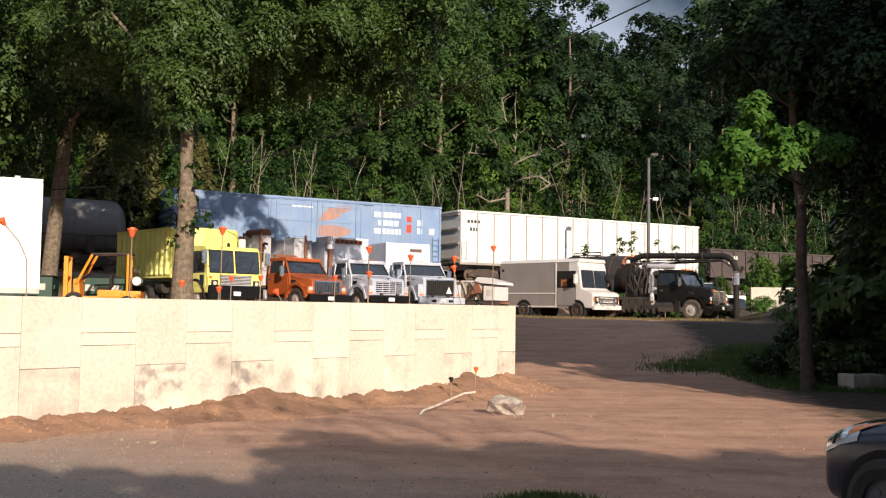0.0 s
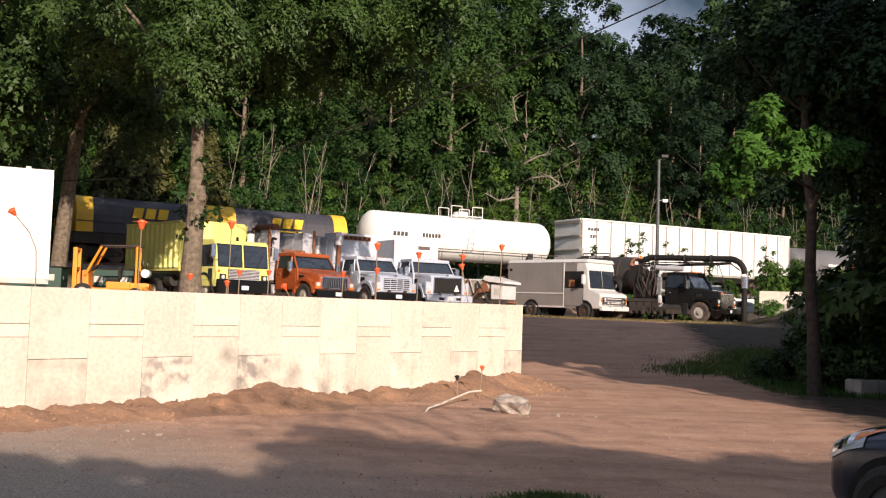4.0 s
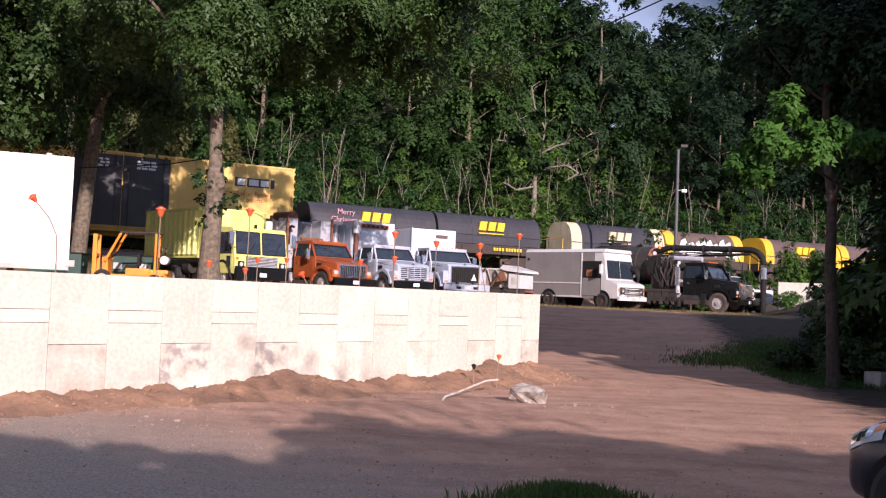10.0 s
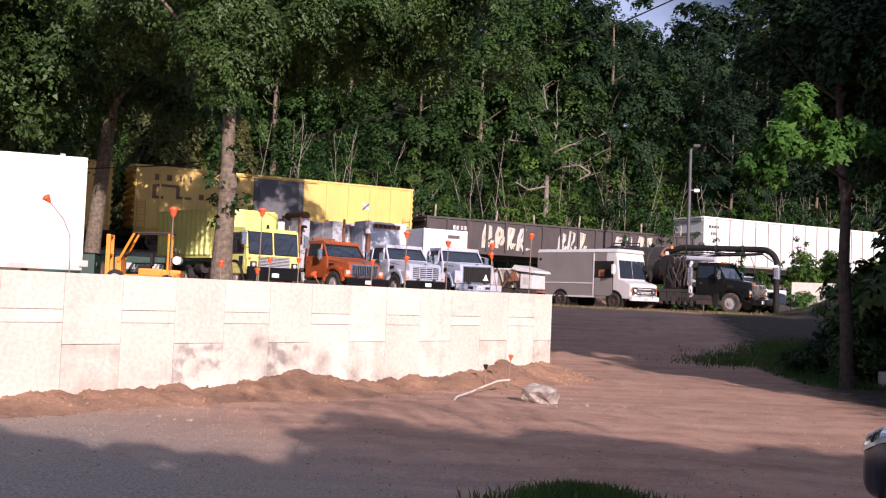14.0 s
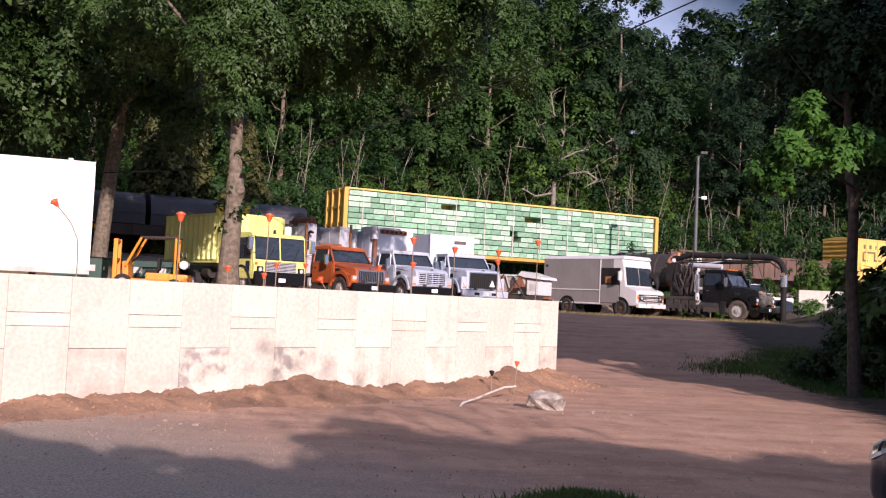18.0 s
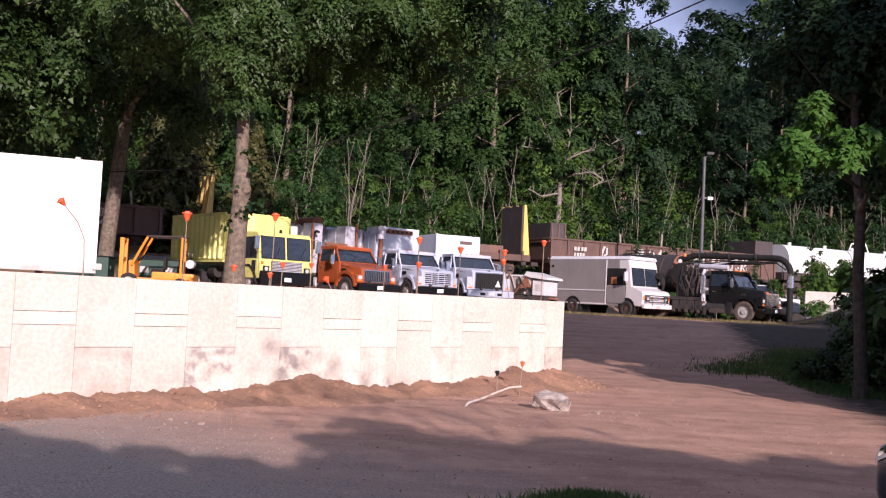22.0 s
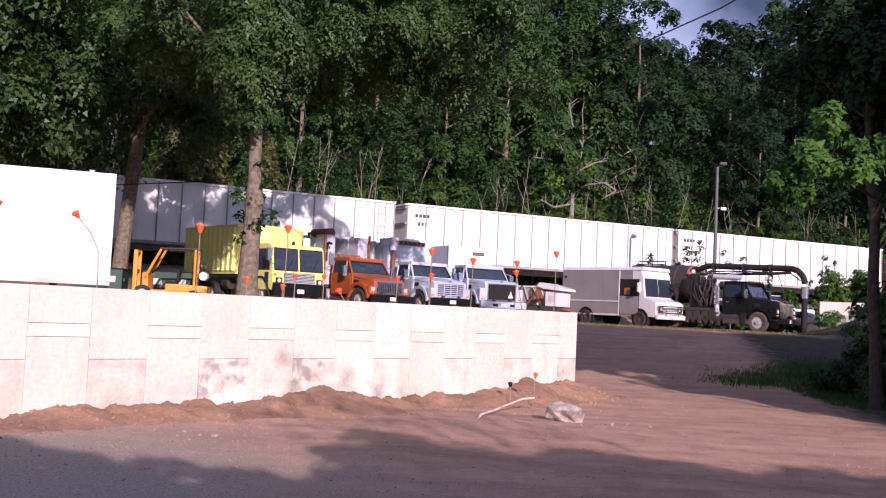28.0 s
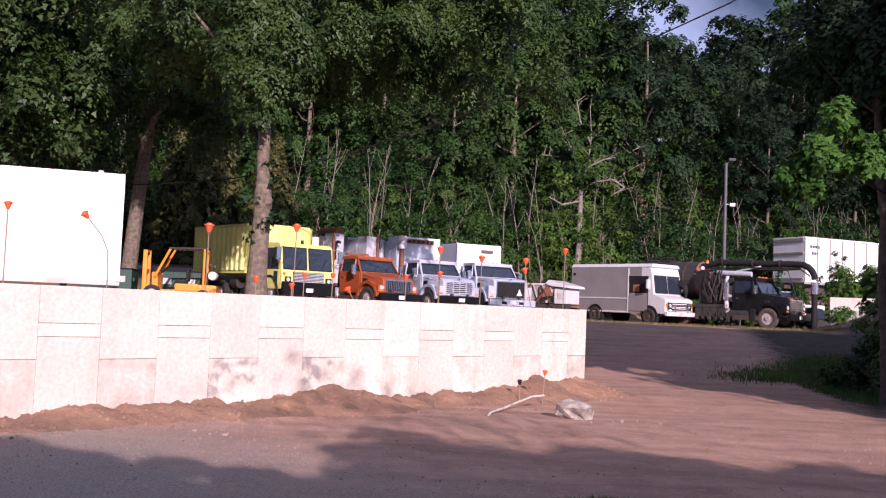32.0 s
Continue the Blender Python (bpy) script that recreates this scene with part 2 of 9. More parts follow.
M = {
    "concrete": mat("concrete", (0.66, 0.612, 0.528), (0.60, 0.552, 0.472), 1.3, 0.9, bump=0.35, fine=16, streak=0.14, dirt=(0.42, 0.34, 0.28), vary=0.09, smudge=0.3),
    "concrete_stained": mat("concrete_stained", (0.66, 0.612, 0.528), (0.50, 0.455, 0.385), 2.6, 0.9, bump=0.5, fine=16, streak=0.34, dirt=(0.36, 0.30, 0.25), vary=0.14, smudge=1.0),
    "joint": mat("joint_mortar", (0.37, 0.355, 0.335), (0.29, 0.28, 0.26), 3, 0.95),
    "old_concrete": mat("old_concrete", (0.45, 0.42, 0.38), (0.30, 0.28, 0.26), 2, 0.9, bump=0.4, streak=0.4),
    "dirt": mat("red_dirt", (0.33, 0.19, 0.115), (0.20, 0.115, 0.075), 1.2, 0.95, bump=0.8, fine=14),
    "grit": mat("grit", (0.30, 0.23, 0.18), (0.20, 0.16, 0.13), 30, 0.95, bump=0.3),
    "rock": mat("rock", (0.46, 0.40, 0.34), (0.20, 0.16, 0.135), 7, 0.9, bump=1.0, fine=22),
    "white_steel": mat("white_steel", (0.80, 0.80, 0.78), (0.72, 0.71, 0.68), 0.6, 0.5, streak=0.22, dirt=(0.42, 0.35, 0.28)),
    "white_rib": mat("white_rib", (0.55, 0.54, 0.50), (0.42, 0.40, 0.36), 1.5, 0.6, streak=0.4, dirt=(0.25, 0.2, 0.16)),
    # grimy ribs, coloured dark for the shadowed seams between white panels
    "rib_seam_shadow": mat("rib_seam_shadow", (0.34, 0.32, 0.29), (0.26, 0.24, 0.21), 1.5, 0.6, streak=0.4, dirt=(0.25, 0.2, 0.16)),
    "white_tank": mat("white_tank", (0.82, 0.82, 0.80), (0.74, 0.73, 0.70), 0.5, 0.4, streak=0.15, dirt=(0.4, 0.35, 0.3)),
    "grey_tank": mat("grey_tank", (0.15, 0.15, 0.155), (0.115, 0.115, 0.12), 0.6, 0.42, streak=0.3, dirt=(0.07, 0.06, 0.05)),
    "blue_steel": mat("blue_steel", (0.16, 0.26, 0.44), (0.20, 0.30, 0.46), 0.8, 0.55, streak=0.3, dirt=(0.16, 0.14, 0.13)),
    "blue_trim": mat("blue_trim", (0.12, 0.20, 0.36), (0.14, 0.22, 0.36), 1.0, 0.6, streak=0.3),
    "yellow_steel": mat("yellow_steel", (0.74, 0.51, 0.13), (0.66, 0.44, 0.12), 0.6, 0.5, streak=0.18, dirt=(0.30, 0.18, 0.07)),
    "yellow_trim": mat("yellow_trim", (0.62, 0.38, 0.06), (0.5, 0.3, 0.06), 1.0, 0.6, streak=0.3),
    "door_black": mat("door_black", (0.05, 0.05, 0.055), (0.035, 0.035, 0.04), 1.0, 0.5, streak=0.2, dirt=(0.12, 0.1, 0.09)),
    "door_grey": mat("door_grey", (0.11, 0.11, 0.12), (0.085, 0.085, 0.095), 1.0, 0.5, streak=0.2),
    "hood_black": mat("hood_black", (0.045, 0.045, 0.055), (0.032, 0.032, 0.04), 0.7, 0.45, streak=0.2, dirt=(0.12, 0.09, 0.08)),
    "hood_brown": mat("hood_brown", (0.125, 0.085, 0.075), (0.085, 0.06, 0.055), 0.8, 0.6, streak=0.35, dirt=(0.2, 0.1, 0.06)),
    "band_yellow": mat("band_yellow", (0.80, 0.48, 0.02), (0.7, 0.42, 0.04), 1.5, 0.5, streak=0.25, dirt=(0.25, 0.15, 0.05)),
    "band_cream": mat("band_cream", (0.72, 0.62, 0.42), (0.6, 0.5, 0.32), 1.5, 0.6, streak=0.3),
    "logo_yellow": mat("logo_yellow", (0.85, 0.55, 0.02), (0.8, 0.5, 0.02), 2, 0.5),
    "gon_brown": mat("gon_brown", (0.13, 0.075, 0.055), (0.09, 0.055, 0.045), 0.9, 0.7, streak=0.4, dirt=(0.22, 0.11, 0.06)),
    "gon_dark": mat("gon_dark", (0.065, 0.052, 0.05), (0.05, 0.042, 0.042), 0.9, 0.65, streak=0.35, dirt=(0.14, 0.08, 0.06)),
    "gon_orange": mat("gon_orange", (0.44, 0.22, 0.08), (0.22, 0.105, 0.05), 1.6, 0.75, streak=0.45, dirt=(0.16, 0.08, 0.04)),
    "gon_rust": mat("gon_rust", (0.13, 0.085, 0.07), (0.17, 0.10, 0.07), 0.7, 0.75, streak=0.45, dirt=(0.28, 0.13, 0.07)),
    "wrap_green": mat("wrap_green", (0.19, 0.36, 0.23), (0.27, 0.46, 0.31), 5, 0.35, bump=0.3, fine=9, vary=0.3),
    "wrap_pale": mat("wrap_pale", (0.50, 0.62, 0.50), (0.33, 0.50, 0.36), 4, 0.35, bump=0.3, fine=9, vary=0.2),
    "black_steel": mat("black_steel", (0.020, 0.019, 0.018), (0.034, 0.029, 0.025), 2, 0.6, streak=0.18, dirt=(0.08, 0.055, 0.04)),
    "undercarriage": mat("undercarriage", (0.04, 0.033, 0.03), (0.065, 0.045, 0.036), 3, 0.8, bump=0.3),
    "wheel_steel": mat("wheel_steel", (0.12, 0.09, 0.075), (0.16, 0.11, 0.08), 3, 0.5, metal=0.6),
    "white_paint": mat("white_paint", (0.82, 0.82, 0.80), (0.76, 0.76, 0.74), 1.5, 0.45),
    "primer": mat("primer", (0.40, 0.215, 0.155), (0.27, 0.20, 0.22), 2.2, 0.7, streak=0.3),
    "red_paint": mat("red_paint", (0.62, 0.06, 0.03), (0.5, 0.05, 0.03), 2, 0.5),
    "graffiti_pink": mat("graffiti_pink", (0.62, 0.32, 0.36), (0.5, 0.25, 0.3), 3, 0.6),
    "graffiti_dark": mat("graffiti_dark", (0.16, 0.10, 0.05), (0.2, 0.12, 0.06), 3, 0.6),
    "logo_blue": mat("logo_blue", (0.05, 0.07, 0.35), (0.06, 0.08, 0.3), 3, 0.5),
    "rail": mat("rail_steel", (0.22, 0.14, 0.10), (0.16, 0.10, 0.07), 3, 0.45, metal=0.7),
    "tie": mat("tie_wood", (0.10, 0.075, 0.06), (0.07, 0.055, 0.045), 3, 0.9, bump=0.5),
    "ballast": mat("ballast", (0.26, 0.23, 0.21), (0.17, 0.15, 0.14), 9, 0.95, bump=0.9, fine=14),
    "bark": mat("bark", (0.200, 0.160, 0.115), (0.100, 0.080, 0.058), 7, 0.95, bump=0.9, fine=16),
    # the maple's bark, darkened in colour for the shade it stands in
    "bark_shade": mat("bark_shade", (0.075, 0.060, 0.048), (0.040, 0.032, 0.026), 7, 0.95, bump=0.9, fine=16),
    "bark_pale": mat("bark_pale", (0.25, 0.22, 0.175), (0.15, 0.13, 0.105), 5, 0.9, bump=0.5),
    "leaf_oak": leaf_mat("leaf_oak", (0.010, 0.028, 0.008), (0.064, 0.118, 0.026), rough=0.5, spec=0.28),
    "leaf_hill": leaf_mat("leaf_hill", (0.007, 0.022, 0.006), (0.058, 0.118, 0.027), rough=0.62, spec=0.14),
    # leaves toned down to carry the shade of the hollow and the bank
    "leaf_dark_shade": leaf_mat("leaf_dark_shade", (0.006, 0.017, 0.008), (0.032, 0.066, 0.026), rough=0.62, spec=0.14),
    "leaf_young": leaf_mat("leaf_young", (0.020, 0.052, 0.010), (0.100, 0.186, 0.030), rough=0.6, spec=0.15),
    "leaf_vine": leaf_mat("leaf_vine", (0.010, 0.032, 0.009), (0.056, 0.124, 0.028), rough=0.6, spec=0.15),
    "leaf_cedar": leaf_mat("leaf_cedar", (0.042, 0.056, 0.018), (0.125, 0.120, 0.036), 0.15),
    "leaf_maple": leaf_mat("leaf_maple", (0.020, 0.066, 0.012), (0.090, 0.205, 0.030), 0.15, rough=0.6, spec=0.15),
    "grass": leaf_mat("grass_blades", (0.035, 0.085, 0.018), (0.11, 0.17, 0.04), 0.3),
    "dry_grass": leaf_mat("dry_grass", (0.16, 0.13, 0.05), (0.27, 0.22, 0.10), 0.3),
}


def ground_material():
    """Packed reddish dirt with grey gravel, damp and tracked patches, grassy leaf litter on the hill."""
    m, n, l = nodes_of("ground_dirt")
    b = n["Principled BSDF"]
    tc = n.new("ShaderNodeTexCoord")

    def noise_tex(scale, detail=5.0, stretch=None):
        t = n.new("ShaderNodeTexNoise")
        t.inputs["Scale"].default_value, t.inputs["Detail"].default_value = scale, detail
        if stretch:
            mp = n.new("ShaderNodeMapping")
            mp.inputs["Scale"].default_value, mp.inputs["Rotation"].default_value = stretch, (0, 0, radians(-38))
            l.new(tc.outputs["Object"], mp.inputs["Vector"])
            l.new(mp.outputs["Vector"], t.inputs["Vector"])
        else:
            l.new(tc.outputs["Object"], t.inputs["Vector"])
        return t

    def rng(sock, a, c, lo=0.0, hi=1.0):
        r = n.new("ShaderNodeMapRange")
        r.inputs["From Min"].default_value, r.inputs["From Max"].default_value = a, c
        r.inputs["To Min"].default_value, r.inputs["To Max"].default_value = lo, hi
        l.new(sock, r.inputs["Value"])
        return r.outputs["Result"]

    def mixc(fac, c0, c1, blend="MIX"):
        x = n.new("ShaderNodeMix")
        x.data_type, x.blend_type = "RGBA", blend
        l.new(fac, x.inputs[0]) if hasattr(fac, "is_linked") else None
        for i, c in ((6, c0), (7, c1)):
            if isinstance(c, tuple):
                x.inputs[i].default_value = (*c, 1)
            else:
                l.new(c, x.inputs[i])
        return x.outputs[2]

    big, tracks, fine, grit = noise_tex(0.16), noise_tex(1.0, 5.0, (0.25, 1.6, 1)), noise_tex(3.0), noise_tex(42, 2.0)
    red = mixc(rng(tracks.outputs["Fac"], 0.35, 0.68), (0.47, 0.288, 0.202), (0.34, 0.199, 0.141))
    red = mixc(rng(fine.outputs["Fac"], 0.5, 0.8, 0, 0.5), red, (0.48, 0.33, 0.235))
    # darker damp patches
    red = mixc(rng(noise_tex(0.55, 6.0).outputs["Fac"], 0.52, 0.68, 0, 0.6), red, (0.29, 0.165, 0.118))
    # scuffs and crumbled clods at a hand's to a stride's width
    red = mixc(rng(noise_tex(1.7, 9.0).outputs["Fac"], 0.50, 0.66, 0, 0.5), red, (0.26, 0.150, 0.108))
    red = mixc(rng(noise_tex(6.5, 6.0).outputs["Fac"], 0.56, 0.70, 0, 0.45), red, (0.53, 0.365, 0.265))
    sep = n.new("ShaderNodeSeparateXYZ")
    l.new(tc.outputs["Object"], sep.inputs[0])
    # the drive by the house is laid with grey gravel
    drive = n.new("ShaderNodeMath")
    drive.operation = "MULTIPLY_ADD"
    drive.inputs[1].default_value = 0.9
    l.new(sep.outputs["X"], drive.inputs[0])
    l.new(sep.outputs["Y"], drive.inputs[2])
    ragged = n.new("ShaderNodeMath")
    ragged.operation = "MULTIPLY_ADD"
    ragged.inputs[1].default_value = 5.0
    l.new(fine.outputs["Fac"], ragged.inputs[0])
    l.new(drive.outputs[0], ragged.inputs[2])
    grey = mixc(rng(grit.outputs["Fac"], 0.35, 0.7), (0.26, 0.215, 0.18), (0.35, 0.295, 0.245))
    col = mixc(rng(ragged.outputs[0], 8.5, 13.5), grey, red)
    # leaf litter and weeds on the wooded hill
    hill = n.new("ShaderNodeMath")
    hill.operation = "MULTIPLY_ADD"
    hill.inputs[1].default_value = -0.561
    l.new(sep.outputs["X"], hill.inputs[0])
    l.new(sep.outputs["Y"], hill.inputs[2])
    litter = mixc(rng(fine.outputs["Fac"], 0.4, 0.6), (0.055, 0.045, 0.025), (0.035, 0.055, 0.02))
    col = mixc(rng(hill.outputs[0], 54.0, 58.0), col, litter)
    # under the bank trees: dark litter tones, their deep shade put into the colour
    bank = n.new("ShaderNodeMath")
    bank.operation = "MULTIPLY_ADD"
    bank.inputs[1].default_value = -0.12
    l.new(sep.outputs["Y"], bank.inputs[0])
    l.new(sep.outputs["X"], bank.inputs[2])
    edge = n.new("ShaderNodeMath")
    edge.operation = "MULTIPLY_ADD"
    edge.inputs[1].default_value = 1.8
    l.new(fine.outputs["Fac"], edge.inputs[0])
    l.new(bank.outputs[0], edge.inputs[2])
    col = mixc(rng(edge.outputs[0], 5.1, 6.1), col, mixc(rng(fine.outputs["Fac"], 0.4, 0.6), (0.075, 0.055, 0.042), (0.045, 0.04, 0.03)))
    gm = rng(grit.outputs["Fac"], 0.2, 0.8, 0.75, 1.25)
    x = n.new("ShaderNodeMix")
    x.data_type, x.blend_type = "RGBA", "MULTIPLY"
    x.inputs[0].default_value = 1.0
    l.new(col, x.inputs[6])
    l.new(gm, x.inputs[7])
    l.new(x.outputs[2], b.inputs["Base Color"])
    b.inputs["Roughness"].default_value = 0.95
    b.inputs["Specular IOR Level"].default_value = 0.2
    bp = n.new("ShaderNodeBump")
    bp.inputs["Strength"].default_value, bp.inputs["Distance"].default_value = 0.28, 0.04
    add = n.new("ShaderNodeMath")
    l.new(fine.outputs["Fac"], add.inputs[0])
    l.new(grit.outputs["Fac"], add.inputs[1])
    l.new(add.outputs[0], bp.inputs["Height"])
    l.new(bp.outputs["Normal"], b.inputs["Normal"])
    return m


M["ground"] = ground_material()


# ---- building blocks ----
def mesh_of(bm, name, material):
    me = bpy.data.meshes.new(name)
    bm.to_mesh(me)
    bm.free()
    me.materials.append(material)
    return me


def part(name, bm, material, parent, label="", m=None):
    """One mesh object under a thing or a part."""
    ob = new(name, mesh_of(bm, name, material))
    ob.parent = parent
    if m is not None:
        ob.matrix_basis = m
    return tagged(ob, label)


def thing(name, m, label, category, group="", kind=""):
    ob = new(name)
    ob.matrix_basis = m
    return tagged(ob, label, category, group, kind)


def solid(name, bm, material, m, label="", category="", group="", kind=""):
    ob = new(name, mesh_of(bm, name, material))
    ob.matrix_basis = m
    return tagged(ob, label, category, group, kind)


def box(bm, x0, x1, y0, y1, z0, z1, bevel=0.0):
    r = bmesh.ops.create_cube(bm, size=1.0, matrix=Matrix.Translation(((x0 + x1) / 2, (y0 + y1) / 2, (z0 + z1) / 2)) @ Matrix.Diagonal((abs(x1 - x0), abs(y1 - y0), abs(z1 - z0), 1)))
    if bevel:
        es = list({e for v in r["verts"] for e in v.link_edges})
        bmesh.ops.bevel(bm, geom=es, offset=bevel, segments=2, affect="EDGES", profile=0.7)
    return bm


def rod(bm, p0, p1, r0, r1=None, seg=10):
    p0, p1 = Vector(p0), Vector(p1)
    d = p1 - p0
    m = Matrix.Translation((p0 + p1) / 2) @ d.to_track_quat("Z", "Y").to_matrix().to_4x4()
    bmesh.ops.create_cone(bm, cap_ends=True, segments=seg, radius1=r0, radius2=r0 if r1 is None else r1, depth=d.length, matrix=m)
    return bm


def tube(bm, pts, r, seg=8):
    for a, c in zip(pts, pts[1:]):
        rod(bm, a, c, r, seg=seg)
    for p in pts[1:-1]:
        bmesh.ops.create_icosphere(bm, subdivisions=1, radius=r * 1.02, matrix=Matrix.Translation(p))
    return bm


def prism(bm, profile, a0, a1, axis="y"):
    """A profile drawn in two axes and pulled along the third: axis y takes (x, z), x takes (y, z), z takes (x, y)."""
    def place(p, a):
        return {"y": (p[0], a, p[1]), "x": (a, p[0], p[1]), "z": (p[0], p[1], a)}[axis]
    lo = [bm.verts.new(place(p, a0)) for p in profile]
    hi = [bm.verts.new(place(p, a1)) for p in profile]
    k = len(profile)
    faces = [bm.faces.new(lo), bm.faces.new(hi)]
    for i in range(k):
        faces.append(bm.faces.new((lo[i], lo[(i + 1) % k], hi[(i + 1) % k], hi[i])))
    bmesh.ops.recalc_face_normals(bm, faces=faces)
    return bm


def new_bm():
    return bmesh.new()


def text_bm(words, size):
    """Flat letters of the built-in font, in the xz plane, their foot at z = 0."""
    cu = bpy.data.curves.new("words", "FONT")
    cu.body, cu.size, cu.align_x, cu.extrude = words, size, "CENTER", 0.004
    ob = bpy.data.objects.new("words", cu)
    scene.collection.objects.link(ob)
    me = bpy.data.meshes.new_from_object(ob.evaluated_get(bpy.context.evaluated_depsgraph_get()))
    bm = bmesh.new()
    bm.from_mesh(me)
    bpy.data.objects.remove(ob)
    bpy.data.curves.remove(cu)
    bpy.data.meshes.remove(me)
    bmesh.ops.rotate(bm, cent=(0, 0, 0), matrix=Matrix.Rotation(radians(90), 3, "X"), verts=bm.verts)
    return bm


def smooth(ob):
    for p in ob.data.polygons:
        p.use_smooth = True
    return ob

# ---- the lie of the land ----
WALL_A, WALL_B = Vector((-5.85, 13.1)), Vector((1.6, 21.7))
WALL_W = (WALL_B - WALL_A).normalized()
WALL_N = Vector((-WALL_W.y, WALL_W.x))
WALL_LEN = (WALL_B - WALL_A).length
LOT = 1.5
RAIL = 3.5
TRACK_U = Vector((math.cos(radians(29.3)), math.sin(radians(29.3))))
TRACK_N = Vector((-TRACK_U.y, TRACK_U.x))
TRACK_P = Vector((0, 62.4)) + TRACK_N * 1.55


def step(a, c, v):
    v = min(max((v - a) / (c - a), 0.0), 1.0)
    return v * v * (3 - 2 * v)


def ground_z(x, y):
    p = Vector((x, y))
    a, d = (p - WALL_A).dot(WALL_W), (p - WALL_A).dot(WALL_N)
    lot = LOT - 0.15 * step(-2, 6, x)
    ramp = lot * step(24.5, 47, y + 0.12 * x)
    z = ramp
    if d > 0.6:
        z = ramp + (lot - ramp) * (1 - step(-3.5, -0.4, x - 0.0738 * y))
    z += 0.05 * noise.noise((x * 0.35, y * 0.35, 0)) * step(40, 25, y) + 0.025 * noise.noise((x * 1.3, y * 1.3, 3))
    # right-hand bank
    z += 1.5 * step(9, 15, x - 0.10 * y) * step(12, 24, y) * (1 - step(50, 58, y))
    q = (p - TRACK_P).dot(TRACK_N)
    base = RAIL - 0.42
    z += (base - z) * step(-8.5, -4.0, q)
    if q > 4:
        rise = 0.52 - 0.16 * step(8, 48, (p - TRACK_P).dot(TRACK_U) - 0.35 * q)
        z = base + rise * min(q - 4, 95) + 0.5 * noise.noise((x * 0.1, y * 0.1, 7))
    return z


def spread(lo, hi, step_m, far):
    """Even steps from lo to hi, then wider and wider ones to the horizon."""
    vals = [lo + i * step_m for i in range(int((hi - lo) / step_m) + 1)]
    out, w = [], step_m
    v = vals[-1]
    while v < far:
        w *= 1.28
        v += w
        out.append(v)
    back, w, v = [], step_m, lo
    while v > -far:
        w *= 1.28
        v -= w
        back.append(v)
    return back[::-1] + vals + out


def ground():
    xs, ys = spread(-18, 20, 0.4, 1800), spread(3, 60, 0.4, 1800)
    verts = [(x, y, ground_z(x, y)) for y in ys for x in xs]
    w = len(xs)
    faces = [(j * w + i, j * w + i + 1, (j + 1) * w + i + 1, (j + 1) * w + i) for j in range(len(ys) - 1) for i in range(w - 1)]
    me = bpy.data.meshes.new("ground")
    me.from_pydata(verts, [], faces)
    me.materials.append(M["ground"])
    ob = new("ground", me)
    smooth(ob)
    return tagged(ob, "packed reddish dirt yard with gravel and a ramp up to the truck lot", "ground", kind="structure")


ground()


# ---- railway ----
def on_track(s, z=0.0, q=0.0):
    p = TRACK_P + TRACK_U * s + TRACK_N * q
    return pose(p.x, p.y, RAIL + z, 0, 0, 29.3)


def railway():
    bm = new_bm()
    prism(bm, [(-3.4, -0.62), (-1.9, -0.17), (1.9, -0.17), (3.4, -0.62)], -650, 650, "x")
    bed = solid("track_bed", bm, M["ballast"], on_track(0), "grey stone ballast bed under the railway track", "track bed", kind="structure")
    rails = thing("railway_track", on_track(0), "rusty steel railway track on wooden ties", "railway track", kind="structure")
    for side in (-0.76, 0.76):
        bm = new_bm()
        box(bm, -650, 650, side - 0.035, side + 0.035, -0.04, 0.0)
        box(bm, -650, 650, side - 0.01, side + 0.01, -0.12, -0.04)
        box(bm, -650, 650, side - 0.075, side + 0.075, -0.15, -0.12)
        part("rail", bm, M["rail"], rails)
    bm = new_bm()
    for i in range(-60, 110):
        box(bm, i * 0.6 - 0.11, i * 0.6 + 0.11, -1.3, 1.3, -0.2, -0.151)
    tagged(part("ties", bm, M["tie"], rails), kind="stuff")


railway()


# ---- trees ----
def unit(v):
    return v / (np.linalg.norm(v, axis=1)[:, None] + 1e-9)


